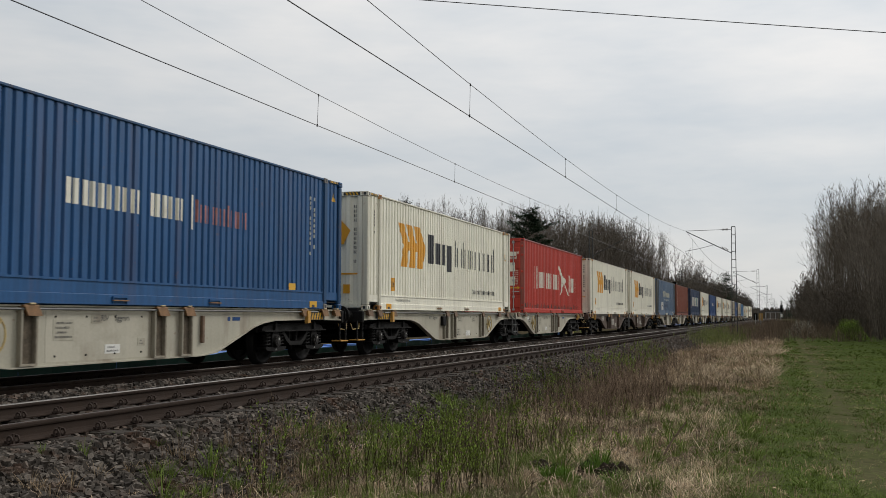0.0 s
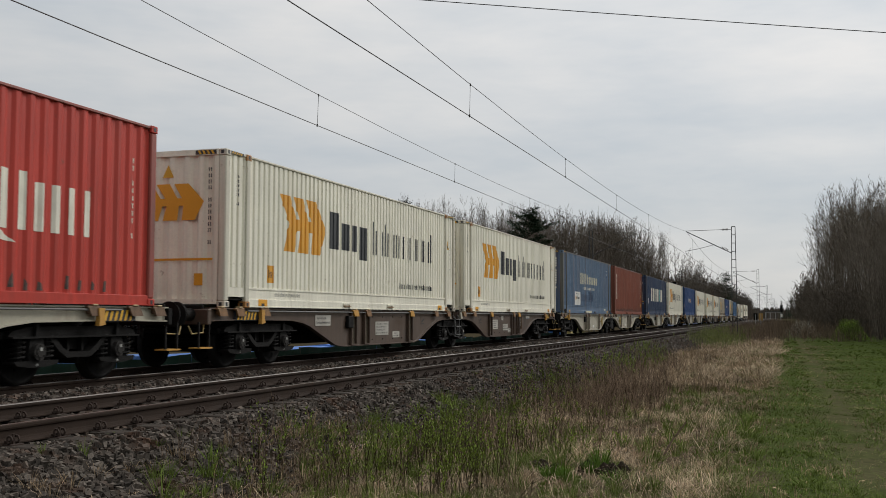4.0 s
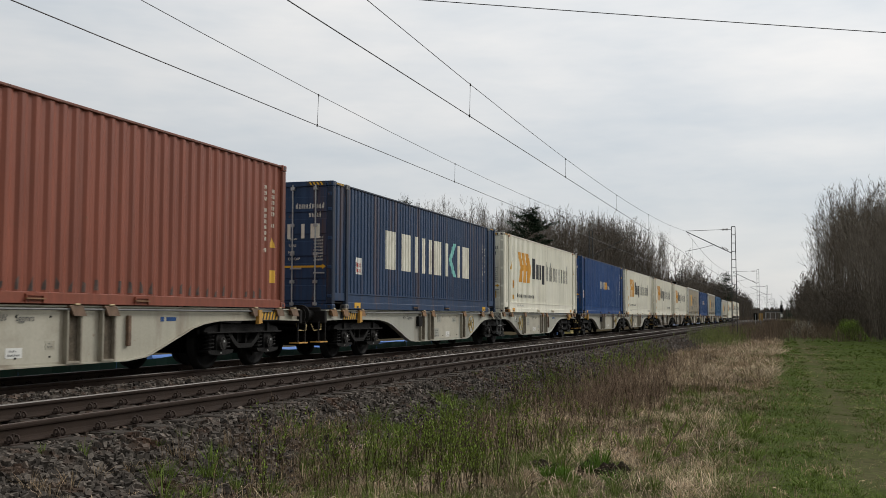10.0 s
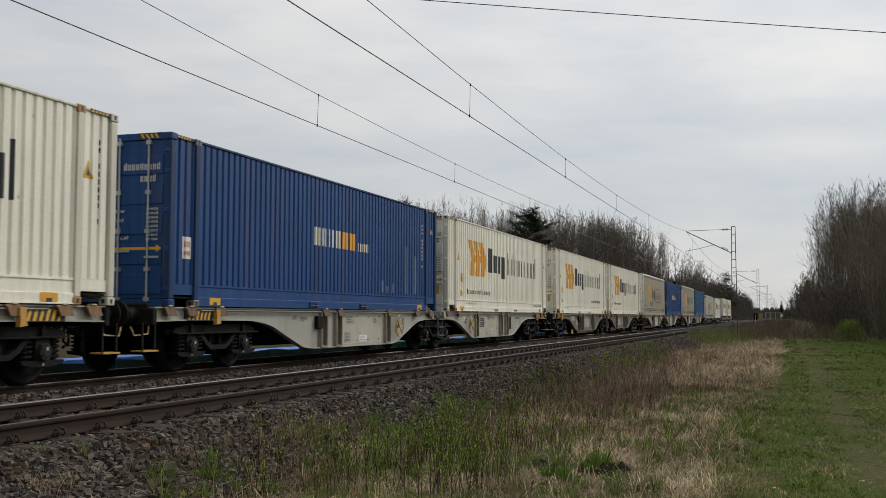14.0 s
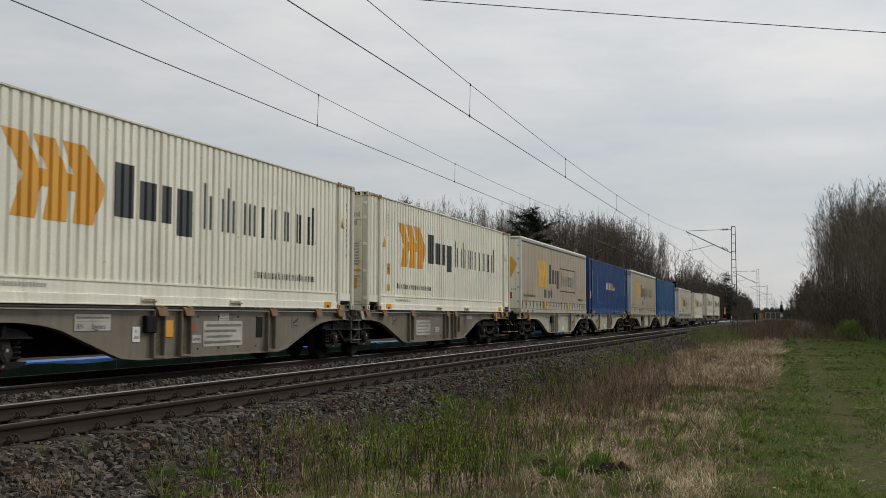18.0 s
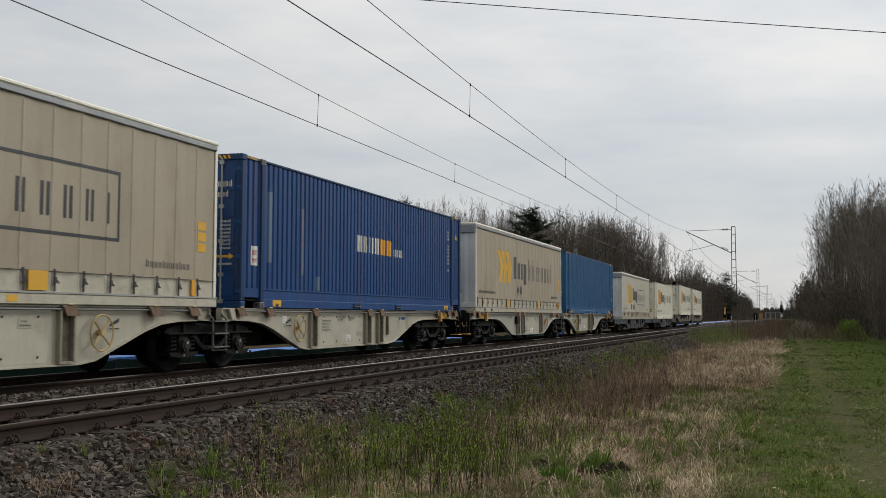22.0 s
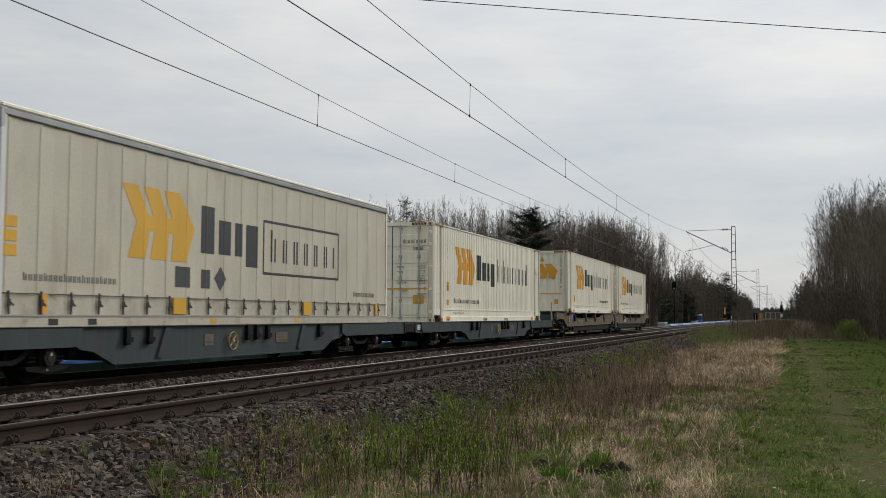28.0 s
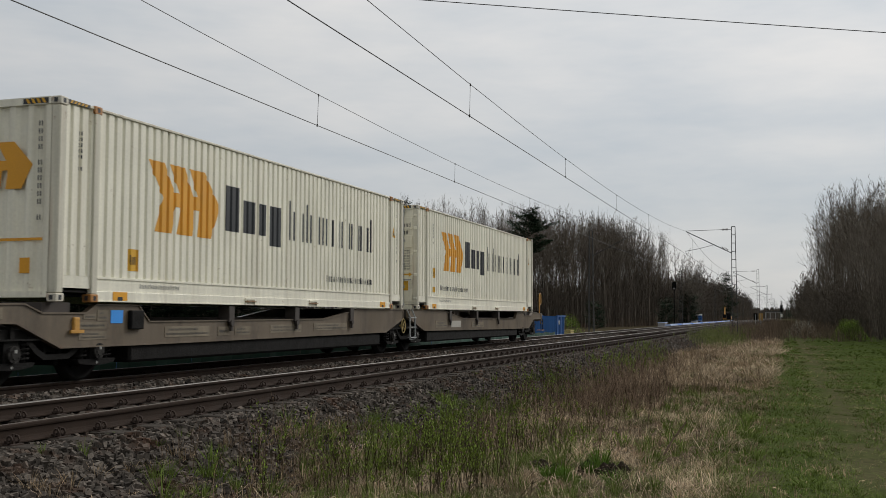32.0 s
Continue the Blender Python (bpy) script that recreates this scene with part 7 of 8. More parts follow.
def build_trees():
    rnd = random.Random(21)
    kinds = []
    for i in range(10):
        if i < 6:
            t, c = bare_tree_mesh(40 + i, 15.0, (20, 22, 18, 21, 17, 23)[i], 0.25, 1.1, (0.44, 0.5, 0.40, 0.46, 0.52, 0.42)[i], (0.55, 0.24), 4)
        else:
            t, c = bare_tree_mesh(40 + i, 15.0, 30, 0.28, 1.1, 0.26, (0.9, 0.35), 4, 3)
        for me in (t, c):
            me.materials.append(M["bark" if i % 2 else "bark_red"])
        kinds.append((t, c, max(q.co.z for q in c.vertices)))
    t, c = bare_tree_mesh(61, 15.0, 60, 0.30, 2.0, 0.24, (0.8, 0.45), 5, 4)
    for me in (t, c):
        me.materials.append(M["bark"])
    kinds.append((t, c, max(q.co.z for q in c.vertices)))

    def tree(x, y, which, high, label, group):
        ob = thing("bare_tree", label, "tree", group)
        part("trunk", kinds[which][0], None, ob)
        part("crown", kinds[which][1], None, ob)
        size = high / kinds[which][2]
        ob.matrix_basis = Matrix.LocRotScale((x, y, ground_height(x, y) if y < 40 else -0.75), Euler((rnd.gauss(0, 0.02), rnd.gauss(0, 0.02), rnd.uniform(0, 6.28))), (size * rnd.uniform(0.85, 1.1), size * rnd.uniform(0.85, 1.1), size))

    # the wood beyond the far track
    edge = [(100, 100), (116, 78), (125, 60), (131, 42), (137, 30), (163, 24), (225, 19), (330, 18), (480, 18), (700, 18)]

    def far_side_height(x):
        return float(np.interp(x, [100, 116, 131, 140, 163, 190, 208, 216, 225, 330, 480, 700], [17.4, 18.4, 18.2, 17.8, 19.0, 19.8, 17.2, 11.0, 10.4, 14.5, 16.5, 14.0]))

    def meadow_side_height(x):
        return float(np.interp(x, [62, 90, 120, 160, 200, 300], [10.8, 13.9, 17.4, 21.4, 23.2, 21.0]))

    for a, b in zip(edge, edge[1:]):
        L = math.dist(a, b)
        nx, ny = (b[1] - a[1]) / L, -(b[0] - a[0]) / L
        if nx * a[0] + ny * a[1] < 0 or ny < 0:
            nx, ny = abs(nx), abs(ny)
        if a[0] >= 225:
            continue
        step = 2.1 if a[0] < 131 else 2.9
        for row in range(3):
            for i in range(int(L / step)):
                k = (i + rnd.random()) * step / L
                d = row * 3.6 + rnd.uniform(0, 4.5)
                x, y = a[0] + (b[0] - a[0]) * k + nx * d, a[1] + (b[1] - a[1]) * k + ny * d
                tree(x, y, rnd.randrange(6), far_side_height(a[0] + (b[0] - a[0]) * k) * rnd.uniform(0.88, 1.03) + 0.05 * d, "tall leafless deciduous tree at the wood's edge", "trees of the wood beyond the tracks")
    # the wood beside the meadow
    for i in range(96):
        x = 62 * (235 / 62) ** (i / 95) + rnd.uniform(-2, 2)
        y = -6.0 - 9.5 * rnd.random() - (3.0 if x < 75 else 0)
        tree(x, y, rnd.randrange(6, 10) if x < 125 else rnd.randrange(6), meadow_side_height(x) * rnd.uniform(0.82, 1.02), "leafless tree in the thicket beside the meadow", "trees beside the meadow")
    tree(222, 17.4, 10, 16.2, "bare tree with a round crown standing before the wood", "trees of the wood beyond the tracks")
    tree(218.5, 18.9, 10, 14.6, "bushy bare tree at the wood's edge", "trees of the wood beyond the tracks")
    tree(227, 18.4, 10, 13.4, "bushy bare tree at the wood's edge", "trees of the wood beyond the tracks")
    tree(150, -3.6, 8, 8.0, "low bare tree leaning out of the thicket", "trees beside the meadow")
    tree(84, -6.6, 9, 4.6, "low round bare tree in front of the thicket", "trees beside the meadow")
    # trees deeper in and farther off, too many to count
    low = [bare_tree_mesh(70 + i, 14.0, 9, 0.24, 1.6, 0.42, (0.55, 0.25), 2) for i in range(3)]
    low += [bare_tree_mesh(74 + i, 14.0, 10, 0.30, 1.6, 0.35, (0.9, 0.35), 2, 2) for i in range(2)]
    low += [bare_tree_mesh(78 + i, 14.0, 13, 0.30, 4.5, 0.22, (0.9, 0.4), 3, 2) for i in range(2)]
    lv = []
    for t, c in low:
        vs, fs = [], []
        for me in (t, c):
            k = len(vs)
            vs += [tuple(q.co) for q in me.vertices]
            fs += [tuple(k + j for j in q.vertices) for q in me.polygons]
        lv.append((np.array(vs), fs))
    spots = [(x, y) for x, y in ((206 + 1.5 * i, 19.2 + rnd.uniform(0, 12)) for i in range(340))] + [(300 + 8 * i, -6.5 - rnd.uniform(0, 12)) for i in range(40)]
    spots += [(140 + 40 * rnd.random(), 45 + 60 * rnd.random()) for _ in range(60)] + [(72 + 180 * rnd.random() ** 1.2, -8.5 - 22 * rnd.random()) for _ in range(150)]
    for a, b in zip(edge[:6], edge[1:7]):
        for _ in range(int(math.dist(a, b) / (0.55 if a[0] < 137 else 0.33 if a[0] < 163 else 0.42))):
            k, d = rnd.random(), rnd.uniform(3, 30 if a[0] < 163 else 20)
            spots.append((a[0] + (b[0] - a[0]) * k + d * 0.6, a[1] + (b[1] - a[1]) * k + d * 0.8))
    vs, fs = [], []
    for x, y in spots:
        v, f = lv[5 + rnd.randrange(2) if x > 255 else rnd.randrange(3) if y > 0 else 3 + rnd.randrange(2)]
        t, size = rnd.uniform(0, 6.28), rnd.uniform(0.8, 1.0) * (meadow_side_height(x) if y < 0 else far_side_height(x) if y < 45 else 15.4) / 14.2
        m = np.array([[math.cos(t), -math.sin(t), 0], [math.sin(t), math.cos(t), 0], [0, 0, 1]]) * size
        k = len(vs)
        vs += (v @ m.T + np.array([x, y, -0.8])).tolist()
        fs += [tuple(k + j for j in q) for q in f]
    stuff_mesh("deep_woods", vs, fs, M["bark_deep"], "leafless trees deep in the woods", "woods")
    # conifers
    firs = [cedar_mesh(3, 15.0, 3.7, 0.62, 8, 0.62, 7, 2.6, (0.1, 0.55)), conifer_mesh(4, 13.0, 2.6, 0.12, 0.9), cedar_mesh(5, 17.0, 2.6, 0.5, 11, 0.8, 5, 0.9), cedar_mesh(9, 14.0, 3.4, 0.06, 16, 0.55, 8, 0.8, (-0.2, 0.5), 1.5), cedar_mesh(12, 4.4, 1.7, 0.03, 8, 0.28, 7, 0.9, (-0.1, 0.7))]
    fir_spots = [(124.4, 30.1, 0, 1.0), (140.6, 52.3, 2, 1.1), (143, 25.2, 4, 0.85), (144.5, 24.7, 4, 0.6), (184, 19.7, 4, 0.9), (186.5, 20.0, 4, 1.1), (219, 19.0, 4, 1.5), (221.5, 19.2, 4, 1.2), (224, 19.0, 4, 1.0), (345, 17.8, 3, 1.15),
             (560, 1.5, 1, 0.8), (600, -1.5, 1, 0.7), (520, -3, 1, 0.9)]
    for i in range(44):
        k = rnd.random()
        fir_spots.append((101 + 20 * k + rnd.uniform(-4, 6), 100 - 34 * k + rnd.uniform(-2, 8), rnd.choice((1, 3, 3, 3)), rnd.uniform(0.85, 1.2)))
    for x, y, which, size in fir_spots:
        ob = thing("conifer", "dark green conifer among bare trees", "tree", "conifers in the wood")
        part("trunk", firs[which][0], None, ob)
        part("crown", firs[which][1], None, ob)
        ob.matrix_basis = Matrix.LocRotScale((x, y, -0.75), Euler((0, 0, rnd.uniform(0, 6.28))), (size, size, size))
    # undergrowth and deep stems of both woods

    def stems_of(name, label, n, line, depth, hmax, mat, fat, seed):
        r = np.random.default_rng(seed)
        pts = np.array(line, float)
        seg = np.sqrt(((pts[1:] - pts[:-1]) ** 2).sum(1))
        w = seg / np.maximum(pts[:-1, 0], 60)
        pick = r.choice(len(seg), n, p=w / w.sum())
        k = r.random(n)
        base = pts[pick] + (pts[pick + 1] - pts[pick]) * k[:, None]
        x = base[:, 0] + r.uniform(0, abs(depth), n) * (0.55 if depth > 0 else 0.0)
        y = base[:, 1] + r.uniform(0, 1, n) * depth
        h = (np.interp(x, [100, 140, 165, 225], [hmax, hmax, 0.8 * hmax, 0.68 * hmax]) if depth > 12 else hmax) * r.uniform(0.2, 1.0, n) ** 1.5
        f = fat * r.uniform(0.5, 1.4, n)
        a = r.uniform(0, 3.14, n)
        lx, ly = r.normal(0, 0.05, n) * h, r.normal(0, 0.05, n) * h
        cx, sy = np.cos(a) * f, np.sin(a) * f
        z = np.full(n, -0.9)
        v = np.stack([np.stack([x - cx, y - sy, z], -1), np.stack([x + cx, y + sy, z], -1),
                      np.stack([x + lx + cx * 0.25, y + ly + sy * 0.25, z + h], -1), np.stack([x + lx - cx * 0.25, y + ly - sy * 0.25, z + h], -1)], 1)
        fc = (4 * np.arange(n)[:, None] + np.array([[0, 1, 2, 3]])).tolist()
        stuff_mesh(name, v.reshape(-1, 3).tolist(), fc, M[mat], label, "undergrowth")

    stems_of("undergrowth", "dense brown stems inside the wood", 13000, edge, 26, 12.5, "bark_deep", 0.05, 1)
    stems_of("brushwood", "low tangled brush at the wood's edge", 12000, edge, 10, 2.6, "twig", 0.022, 2)
    right = [(58, -9), (75, -7.5), (120, -6.0), (250, -5.5), (560, -5)]
    stems_of("thicket_stems", "dense stems of the thicket beside the meadow", 15000, right, -26, 9.5, "bark_deep", 0.03, 3)
    # bushy scrub in front of that wood: low, wide, many-stemmed
    scrub = []
    for i in range(3):
        vs, fs = [], []
        for me in bare_tree_mesh(90 + i, 5.0, 20, 0.42, 1.3, 0.10, (1.3, 0.7), 3, 5):
            k = len(vs)
            vs += [tuple(q.co) for q in me.vertices]
            fs += [tuple(k + j for j in q.vertices) for q in me.polygons]
        scrub.append((np.array(vs), fs))
    vs, fs = [], []
    for i in range(150):
        x = 84 * (300 / 84) ** rnd.random()
        y = -5.0 - 4.5 * rnd.random() ** 1.4 - (1.5 if x < 92 else 0) + (1.8 if x > 130 else 0)
        v, f = scrub[i % 3]
        t, size = rnd.uniform(0, 6.28), rnd.uniform(0.55, 1.15) * (1 + 0.0035 * (x - 84))
        m = np.array([[math.cos(t), -math.sin(t), 0], [math.sin(t), math.cos(t), 0], [0, 0, 1]]) * size
        k = len(vs)
        vs += (v @ m.T + np.array([x, y, -0.85])).tolist()
        fs += [tuple(k + j for j in q) for q in f]
    small = []
    for i in range(3):
        vs2, fs2 = [], []
        for me in bare_tree_mesh(95 + i, 5.0, 14, 0.42, 1.9, 0.10, (1.3, 0.7), 1, 4):
            k = len(vs2)
            vs2 += [tuple(q.co) for q in me.vertices]
            fs2 += [tuple(k + j for j in q.vertices) for q in me.polygons]
        small.append((np.array(vs2), fs2))
    # coarser scrub, taller, closes the wood beyond the tracks from below
    inner, faces = [], []
    for a, b, n in zip(edge[1:8], edge[2:9], (26, 26, 24, 110, 160, 120, 50)):
        for i in range(n):
            q, d = rnd.random(), 3 + 15 * rnd.random()
            x, y = a[0] + (b[0] - a[0]) * q + 0.5 * d, a[1] + (b[1] - a[1]) * q + 0.85 * d
            v, f = small[i % 3]
            t, size = rnd.uniform(0, 6.28), rnd.uniform(1.0, 1.55) * float(np.interp(x, [120, 200, 222, 330, 480], [1.0, 1.3, 1.6, 2.1, 2.3]))
            m = np.array([[math.cos(t), -math.sin(t), 0], [math.sin(t), math.cos(t), 0], [0, 0, 1]]) * size
            k = len(inner)
            inner += (v @ m.T + np.array([x, y, -0.85])).tolist()
            faces += [tuple(k + j for j in q) for q in f]
    stuff_mesh("wood_brush", inner, faces, M["bark_deep"], "dense leafless scrub under the trees of the wood", "undergrowth")
    stuff_mesh("thicket_brush", vs, fs, M["bark_deep"], "tangled brown scrub along the meadow's edge", "undergrowth")

    def leafy(name, label, x, y, w, h, mat, n, leaf, seed):
        r = random.Random(seed)
        v, f = [], []
        for _ in range(n):
            t, u = r.uniform(0, 6.28), r.random()
            q = (r.random() ** 0.45)
            c = Vector((math.cos(t) * w * q * (1 - 0.55 * u), math.sin(t) * w * q * (1 - 0.55 * u), h * u * r.uniform(0.75, 1.1)))
            a = r.uniform(0, 6.28)
            d = Vector((math.cos(a), math.sin(a), r.uniform(-0.4, 0.7))) * leaf * r.uniform(0.6, 1.4)
            m = Vector((-d.y, d.x, r.uniform(-0.4, 0.4) * leaf)) * 0.45
            b = len(v)
            v += [tuple(c), tuple(c + d * 0.5 + m), tuple(c + d), tuple(c + d * 0.5 - m)]
            f.append((b, b + 1, b + 2, b + 3))
        me = bpy.data.meshes.new("foliage")
        me.from_pydata(v, [], f)
        me.materials.append(M[mat])
        ob = thing(name, label, "bush")
        part("foliage", me, None, ob)
        bm = bmesh.new()
        for _ in range(14):
            cyl(bm, (0, 0, -0.1), (r.gauss(0, w * 0.35), r.gauss(0, w * 0.35), h * r.uniform(0.5, 0.9)), 0.02, 4, r2=0.008)
        part("stems", bm, M["twig"], ob)
        ob.location = (x, y, ground_height(x, y))

    leafy("green_bush", "bright green leafy bush at the meadow's edge", 86, -4.75, 1.55, 1.5, "bush", 9000, 0.055, 1)
    leafy("blossom_bush", "thorn bush with pale blossom", 96, -1.5, 1.7, 1.5, "blossom", 1500, 0.05, 2)
    leafy("green_bush", "green bush beside the blue skip", 101, 20.6, 2.0, 1.7, "bush", 1800, 0.1, 3)


build_trees()


# ---- overhead line ----
POSTS = [-4, 80, 154, 232, 312, 390, 470, 560]


def lattice_mast(x, y, side):
    """A lattice mast with its bracket over the track; side is +1 where the track lies at greater y."""
    ob = thing("catenary_mast", "grey lattice steel mast with a wire bracket", "mast", "masts of the overhead line", at=(x, y, 0))
    H, w0, w1 = 7.75, 0.20, 0.13
    for sx in (-1, 1):
        for sy in (-1, 1):
            part("leg", cyl(bmesh.new(), (sx * w0, sy * w0, -0.9), (sx * w1, sy * w1, H), 0.028, 4), M["mast"], ob)
    bm = bmesh.new()
    n = 13
    for i in range(n + 1):
        k = i / n
        w = w0 + (w1 - w0) * k
        z = -0.3 + (H + 0.3) * k
        for a, b in (((-w, -w), (w, -w)), ((w, -w), (w, w)), ((w, w), (-w, w)), ((-w, w), (-w, -w))):
            cyl(bm, (*a, z), (*b, z), 0.02, 4)
    part("lacing", bm, M["mast"], ob, "lattice rungs between the legs")
    part("footing", boxed(-0.4, 0.4, -0.4, 0.4, -1.0, -0.55, bevel=0.03), M["concrete"], ob, "concrete footing")
    s = side
    reach = 3.45
    part("top_tube", cyl(bmesh.new(), (0, s * w1, 7.55), (0, s * reach, 7.50), 0.018, 6), M["mast"], ob)
    part("strut", cyl(bmesh.new(), (0, s * w1, 5.75), (0, s * reach, 7.45), 0.032, 6), M["mast"], ob)
    part("register_arm", tube(bmesh.new(), [(0, s * 1.35, 6.42), (0, s * 2.6, 6.12), (0, s * 3.55, 5.95), (0, s * 3.45, 5.72)], 0.018), M["mast"], ob)
    for p, q in (((0, s * 0.35, 7.55), (0, s * 0.85, 7.54)), ((0, s * 0.4, 5.98), (0, s * 0.85, 6.22))):
        p, q = Vector(p), Vector(q)
        bm = bmesh.new()
        for i in range(5):
            c = p.lerp(q, (i + 0.5) / 5)
            d = (q - p).normalized() * 0.02
            cyl(bm, c - d, c + d, 0.075, 10)
        part("insulator", bm, M["insulator"], ob, "brown ribbed insulator")


def build_line():
    for x in POSTS:
        lattice_mast(x, 3.55, 1)
        lattice_mast(x + 0.5, 14.40, -1)
    for y, off in ((7.0, 0.0), (10.96, 0.5)):
        w = thing("overhead_wire", "thin dark contact wire hung from a carrier wire", "wire", "wires over the tracks")
        for a, b in zip(POSTS, POSTS[1:]):
            a, b = a + off, b + off
            n = 16
            pts, low = [], []
            for i in range(n + 1):
                k = i / n
                pts.append((a + (b - a) * k, y, 7.48 - 1.14 * 4 * k * (1 - k) * ((b - a) / 84) ** 2))
                low.append((a + (b - a) * k, y, 5.71))
            far = 0.011 if a < 70 else 0.014
            part("carrier_wire", tube(bmesh.new(), pts, far * 0.75, 5), M["wire"], w)
            part("contact_wire", tube(bmesh.new(), [low[0], low[-1]], far, 5), M["wire"], w)
            m = max(1, int((b - a) / 11.4))
            first = 4.6 - off if a < 0 else 5.5
            for i in range(m):
                x = a + first + 11.25 * i
                k = (x - a) / (b - a)
                if 0 < k < 1:
                    z = 7.48 - 1.14 * 4 * k * (1 - k) * ((b - a) / 84) ** 2
                    d = cyl(bmesh.new(), (x, y, 5.71), (x + 0.06, y, z), 0.006, 4)
                    cyl(d, (x, y, 5.68), (x, y, 5.75), 0.018, 6)
                    cyl(d, (x + 0.06, y, z - 0.04), (x + 0.06, y, z + 0.02), 0.016, 6)
                    part("dropper", d, M["wire"], w)
    # a cable that crosses the line high up, between two poles
    a, b = Vector((10.6, 49.5, 12.6)), Vector((43.0, -27.5, 8.5))
    pts = [a.lerp(b, i / 30) - Vector((0, 0, 0.45 * 4 * (i / 30) * (1 - i / 30))) for i in range(31)]
    c = thing("crossing_cable", "dark cable strung high across the tracks", "cable")
    part("cable", tube(bmesh.new(), pts, 0.013, 5), M["wire"], c)
    for p in (a, b):
        o = thing("cable_pole", "tall wooden pole carrying a cable", "pole", at=(p.x, p.y, 0))
        part("pole", cyl(bmesh.new(), (0, 0, -1.2), (0, 0, p.z), 0.13, 12, r2=0.09), M["bark"], o)
        part("insulator", cyl(bmesh.new(), (0, 0, p.z - 0.05), (0, 0, p.z + 0.1), 0.05, 8), M["insulator"], o)


# ---- building site and distance beyond the tracks ----
def build_site():
    # fabric fence along the far track, with pale sheeting behind it
    f = thing("fabric_fence", "low dark green fabric fence along the track", "fence")
    for i in range(20):
        x = 4 + 3.0 * i
        bm = bmesh.new()
        n = 6
        a = [bm.verts.new((x + 3.0 * k / n, 13.75 + 0.03 * math.sin(k * 1.9 + i), -0.75)) for k in range(n + 1)]
        b = [bm.verts.new((x + 3.0 * k / n, 13.75 + 0.03 * math.sin(k * 2.3 + i), 0.015 + 0.03 * math.sin(k + i * 1.7))) for k in range(n + 1)]
        c = [bm.verts.new((v.co.x, v.co.y + 0.012, v.co.z)) for v in b]
        for k in range(n):
            bm.faces.new((a[k], a[k + 1], b[k + 1], b[k]))
            bm.faces.new((b[k], b[k + 1], c[k + 1], c[k]))
        part("panel", bm, M["green_fabric"], f, "dark green woven panel")
        part("stake", boxed(x - 0.02, x + 0.02, 13.77, 13.81, -0.8, 0.05), M["bark"], f)
    w = thing("plastic_sheeting", "long blue-white plastic sheeting laid along the site", "sheeting")
    rnd = random.Random(4)
    for i in range(60):
        x = 6 + 5.2 * i
        if 46 < x < 104:
            continue
        low = -0.075 if x < 20 else -0.105 if x < 50 else -0.42 if x < 140 else -0.12
        out = [(14.5, -0.75), (14.55, low + 0.07 + rnd.uniform(-0.03, 0.03)), (14.8, low + 0.10 + rnd.uniform(-0.03, 0.04)), (15.3, low + 0.08), (15.6, -0.75)]
        part("roll", prism(bmesh.new(), out, x, x + 5.0 + rnd.uniform(0, 0.2), axis="x"), M["sheeting_blue" if x < 60 or i % 4 == 0 else "sheeting"], w)
    # blue skip
    s = thing("skip_container", "blue steel skip container beside the far track", "skip", at=(90.8, 20.0, -0.72))
    bm = prism(bmesh.new(), [(-1.6, 0.1), (1.5, 0.1), (1.7, 1.75), (-1.7, 1.75)], -1.0, 1.0)
    part("body", bm, M["skip_blue"], s)
    for xx in (-1.2, -0.6, 0.0, 0.6, 1.2):
        part("rib", boxed(xx - 0.05, xx + 0.05, -1.06, -0.995, 0.1, 1.7), M["skip_blue"], s)
    part("rim", box(boxed(-1.75, 1.75, -1.08, -0.98, 1.68, 1.8), -1.75, 1.75, 0.98, 1.08, 1.68, 1.8), M["skip_blue"], s)
    part("door", boxed(-1.74, -1.66, -0.9, 0.9, 0.15, 1.66), M["skip_blue"], s)
    part("notice", boxed(-1.2, -0.9, -1.075, -1.06, 1.0, 1.35), M["sheet"], s)
    part("runner", boxed(-1.5, 1.5, -0.7, 0.7, 0.0, 0.1), M["iron"], s)
    p = thing("pallet_stack", "pale yellow timber stacked on the ground", "timber", at=(96.0, 19.4, -0.72))
    for k in range(3):
        part("board", boxed(-0.8, 0.8, -0.4, 0.4, 0.16 * k, 0.16 * k + 0.13), M["timber"], p)
    t = thing("portable_toilet", "blue portable toilet cabin with white roof", "toilet cabin", at=(235.0, 18.0, -0.75))
    part("cabin", boxed(-0.6, 0.6, -0.6, 0.6, 0.0, 2.05, bevel=0.05), M["skip_blue"], t)
    part("roof", boxed(-0.64, 0.64, -0.64, 0.64, 2.05, 2.28, bevel=0.08), M["sheet"], t)
    part("door", boxed(-0.63, -0.6, -0.4, 0.4, 0.1, 1.9), M["skip_blue"], t)
    e = thing("excavator", "yellow excavator working far down the line", "excavator", at=(300.0, 15.4, -0.7))
    part("track", boxed(-1.6, 1.6, -1.2, -0.7, 0.0, 0.8, bevel=0.25), M["iron"], e)
    part("track", boxed(-1.6, 1.6, 0.7, 1.2, 0.0, 0.8, bevel=0.25), M["iron"], e)
    part("cab", boxed(-0.9, 0.6, -1.1, 0.1, 1.0, 2.7, bevel=0.1), M["iron"], e)
    part("counterweight", boxed(-0.2, 1.8, -1.2, 1.2, 0.9, 1.9, bevel=0.15), M["handle"], e)
    part("boom", prism(bmesh.new(), [(-0.6, 1.3), (-2.2, 4.3), (-2.6, 4.4), (-1.2, 1.3)], 0.25, 0.65), M["handle"], e, "yellow boom")
    part("arm", prism(bmesh.new(), [(-2.3, 4.5), (-3.7, 2.3), (-3.4, 2.2), (-2.1, 4.1)], 0.25, 0.6), M["handle"], e)
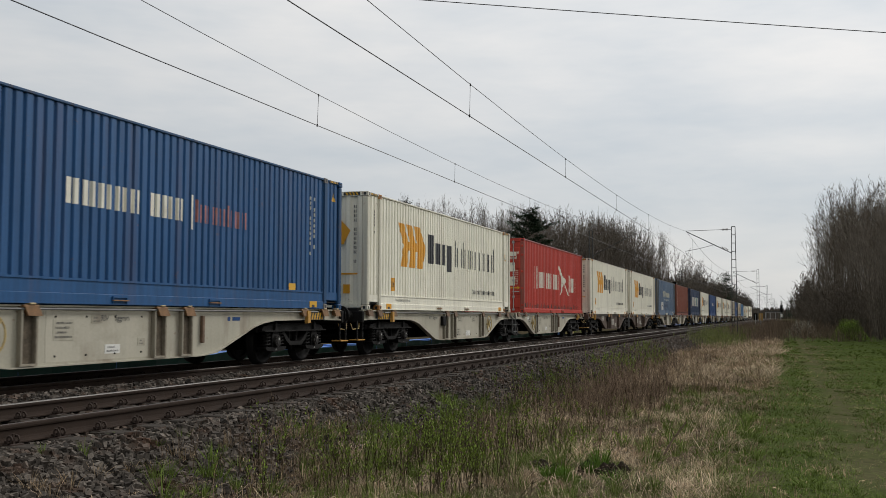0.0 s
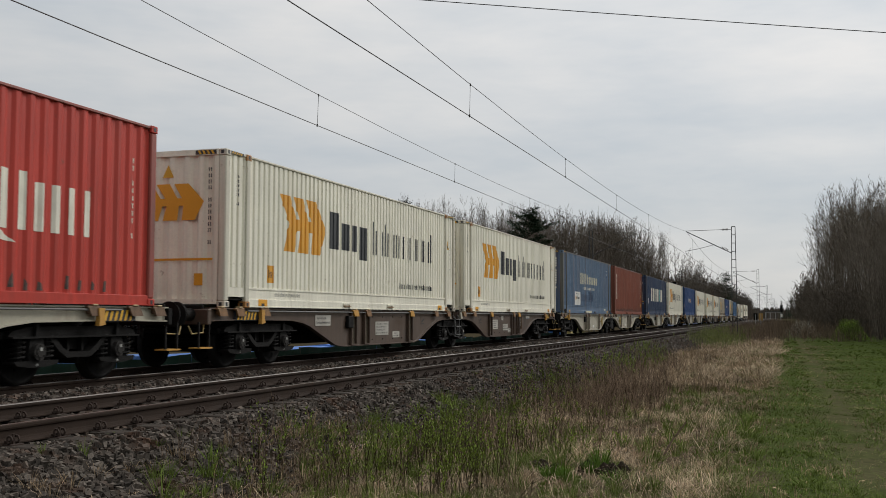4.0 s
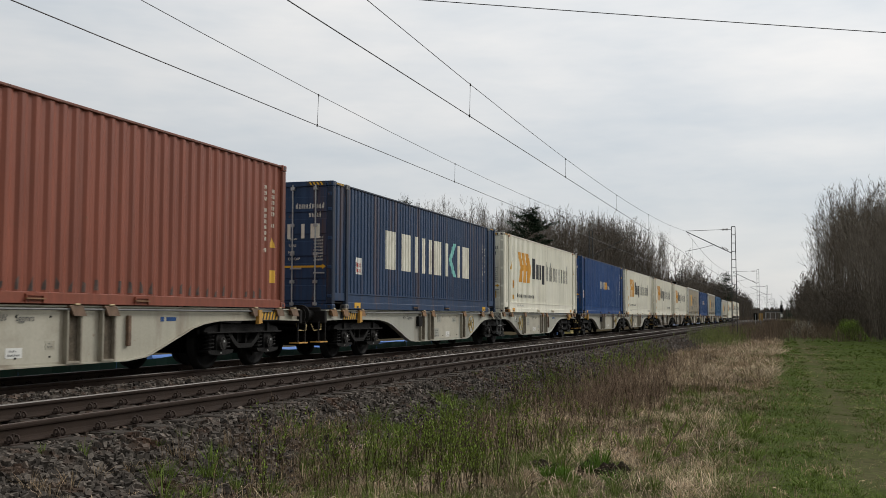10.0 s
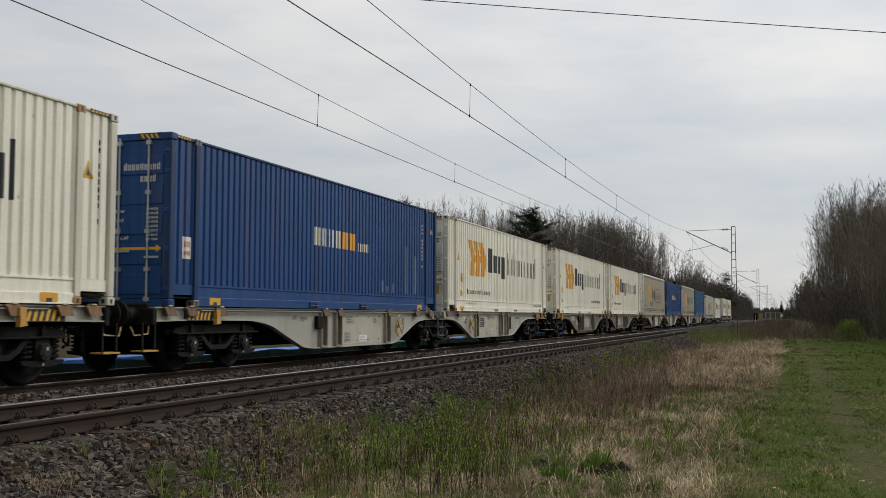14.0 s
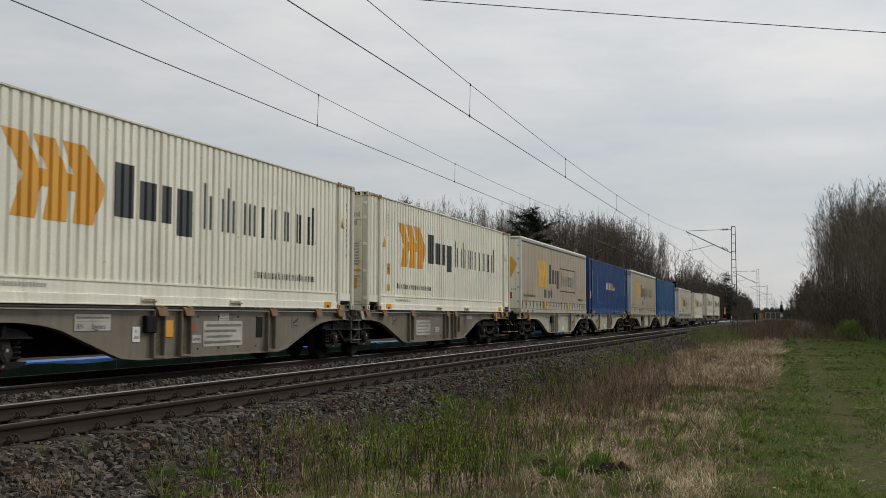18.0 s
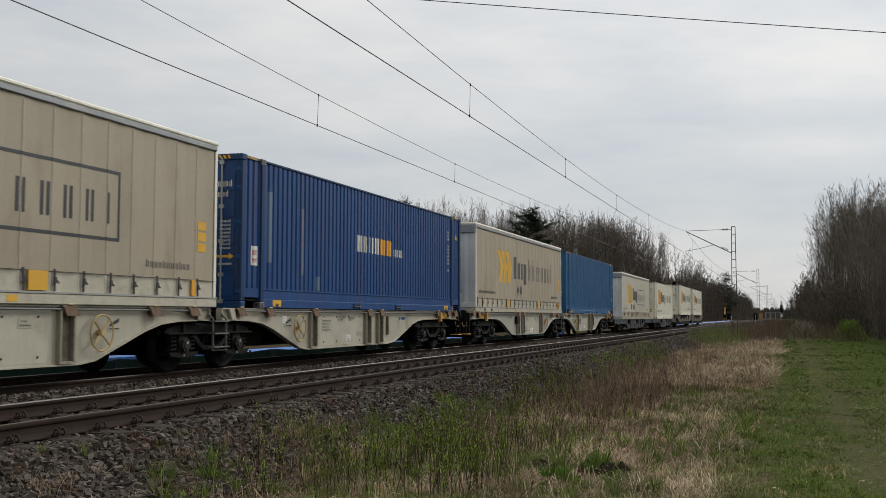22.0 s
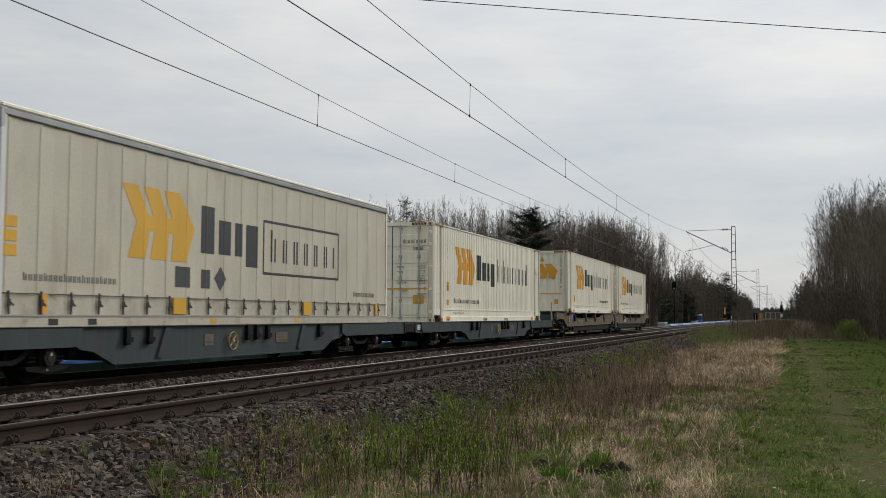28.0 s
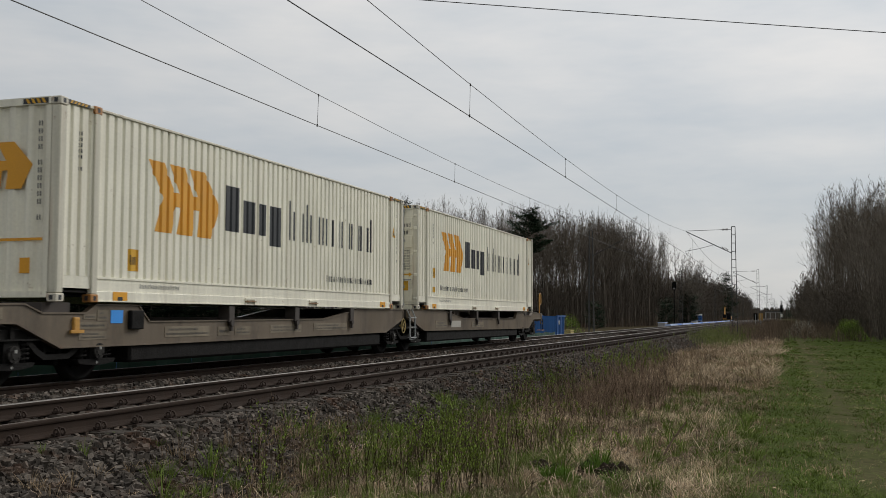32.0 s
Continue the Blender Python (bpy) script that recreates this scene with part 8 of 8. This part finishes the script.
    part("bucket", prism(bmesh.new(), [(-3.8, 2.4), (-3.3, 2.3), (-3.0, 1.5), (-3.9, 1.4)], 0.0, 0.9), M["iron"], e)
    v = thing("signal_mast", "dark railway signal with square head", "signal", at=(186.0, 18.5, -0.7))
    part("post", cyl(bmesh.new(), (0, 0, 0), (0, 0, 6.5), 0.09, 10), M["iron"], v)
    part("head", boxed(-0.12, 0.12, -0.34, 0.34, 6.5, 7.9, bevel=0.03), M["iron"], v)
    part("hood", boxed(-0.3, -0.12, -0.3, 0.3, 7.5, 7.58), M["iron"], v)
    part("plate", boxed(-0.15, -0.12, -0.2, 0.2, 6.55, 6.8), M["concrete"], v)
    for xx, col in ((150, "concrete"), (215, "iron"), (205, "timber")):
        b = thing("site_material", "heap of stacked building material by the line", "building material", at=(xx, 16.6, -0.7))
        part("stack", boxed(-1.5, 1.5, -0.5, 0.5, 0, 0.8, bevel=0.05), M[col], b)
        part("cover", boxed(-1.55, 1.55, -0.55, 0.55, 0.8, 0.9, bevel=0.03), M["sheeting"], b)
    # footbridge far off
    g = thing("footbridge", "distant dark footbridge over the railway", "bridge", at=(720, 9, 0))
    part("deck", boxed(-1.2, 1.2, -7, 3.5, 4.0, 4.3), M["concrete"], g)
    part("parapet", boxed(-1.25, -1.15, -7, 3.5, 4.3, 4.8), M["mast"], g)
    for yy in (-6.4, -3.2, 0.2, 3.0):
        part("pier", boxed(-0.5, 0.5, yy - 0.35, yy + 0.35, -1, 3.9), M["concrete"], g)
    for yy, col, name, label in ((3.6, "iron", "dark_board", "dark square lineside board on a post"), (2.95, "board_yellow", "yellow_board", "faded yellow lineside board on a post")):
        q = thing("lineside_board", label, "sign", at=(140.0, yy, ground_height(140.0, yy)))
        part("post", cyl(bmesh.new(), (0, 0, -0.1), (0, 0, 2.1), 0.035, 8), M["galv"], q)
        part("board", boxed(-0.02, 0.02, -0.26, 0.26, 1.35, 2.25, bevel=0.008), M[col], q)
    q = thing("far_signal", "slim dark signal with a white plate far down the line", "signal", at=(430.0, 1.2, -0.7))
    part("post", cyl(bmesh.new(), (0, 0, 0), (0, 0, 5.0), 0.12, 8), M["mast"], q)
    part("head", boxed(-0.2, 0.2, -0.5, 0.5, 3.6, 6.4, bevel=0.1), M["iron"], q)
    part("plate", boxed(-0.24, -0.2, -0.35, 0.35, 1.6, 3.0), M["sheet"], q)
    # far tree line that closes the view
    r = np.random.default_rng(5)
    v, fcs = [], []
    for i in range(16000):
        a = r.uniform(-0.9, 1.1)
        d = r.uniform(900, 1150)
        x, y = d * math.cos(a), d * math.sin(a)
        h, w = r.uniform(4, 10.5), r.uniform(0.12, 0.55)
        b = len(v)
        nx, ny = -math.sin(a) * w, math.cos(a) * w
        v += [(x - nx, y - ny, -1), (x + nx, y + ny, -1), (x + nx * 2.2, y + ny * 2.2, h * 0.72), (x + r.normal(0, 0.5), y, h), (x - nx * 2.2, y - ny * 2.2, h * 0.66)]
        fcs.append((b, b + 1, b + 2, b + 3, b + 4))
    stuff_mesh("far_woods", v, fcs, M["bark_deep"], "far grey-brown woods on the horizon", "woods")


M.update({
    "board_yellow": material("faded_yellow_board", (0.32, 0.19, 0.05), rough=0.6, var=0.15, scale=4),
    "concrete": material("grey_concrete", (0.30, 0.29, 0.27), rough=0.9, var=0.2, scale=4),
    "insulator": material("brown_porcelain", (0.07, 0.035, 0.025), rough=0.25, var=0.1),
    "green_fabric": material("green_fabric", (0.012, 0.05, 0.033), rough=0.85, var=0.25, scale=2, grain=80),
    "sheeting": material("pale_plastic_sheet", (0.40, 0.48, 0.68), rough=0.6, spec=0.2, var=0.25, scale=1.2),
    "sheeting_blue": material("blue_plastic_sheet", (0.12, 0.27, 0.68), rough=0.6, spec=0.15, var=0.2, scale=1.2),
    "skip_blue": paint("skip_blue_paint", (0.02, 0.11, 0.33)),
    "timber": material("pale_timber", (0.42, 0.34, 0.12), rough=0.7, var=0.2, scale=3),
})
build_line()
build_site()


# ---- what moves ----
def motions():
    times = [2.0 * i for i in range(17)]
    for ob, x, y, z in MOVERS:
        walk(ob, [(t, pose(x - run(t), y, z)) for t in times])
    steps = [2 * i / FPS for i in range(481)]
    for ob, x, z, r, first in WHEELS:
        walk(ob, [(t, pose(x, 0, z, 0, -math.degrees(run(t) / r) + first, 0)) for t in steps])


motions()
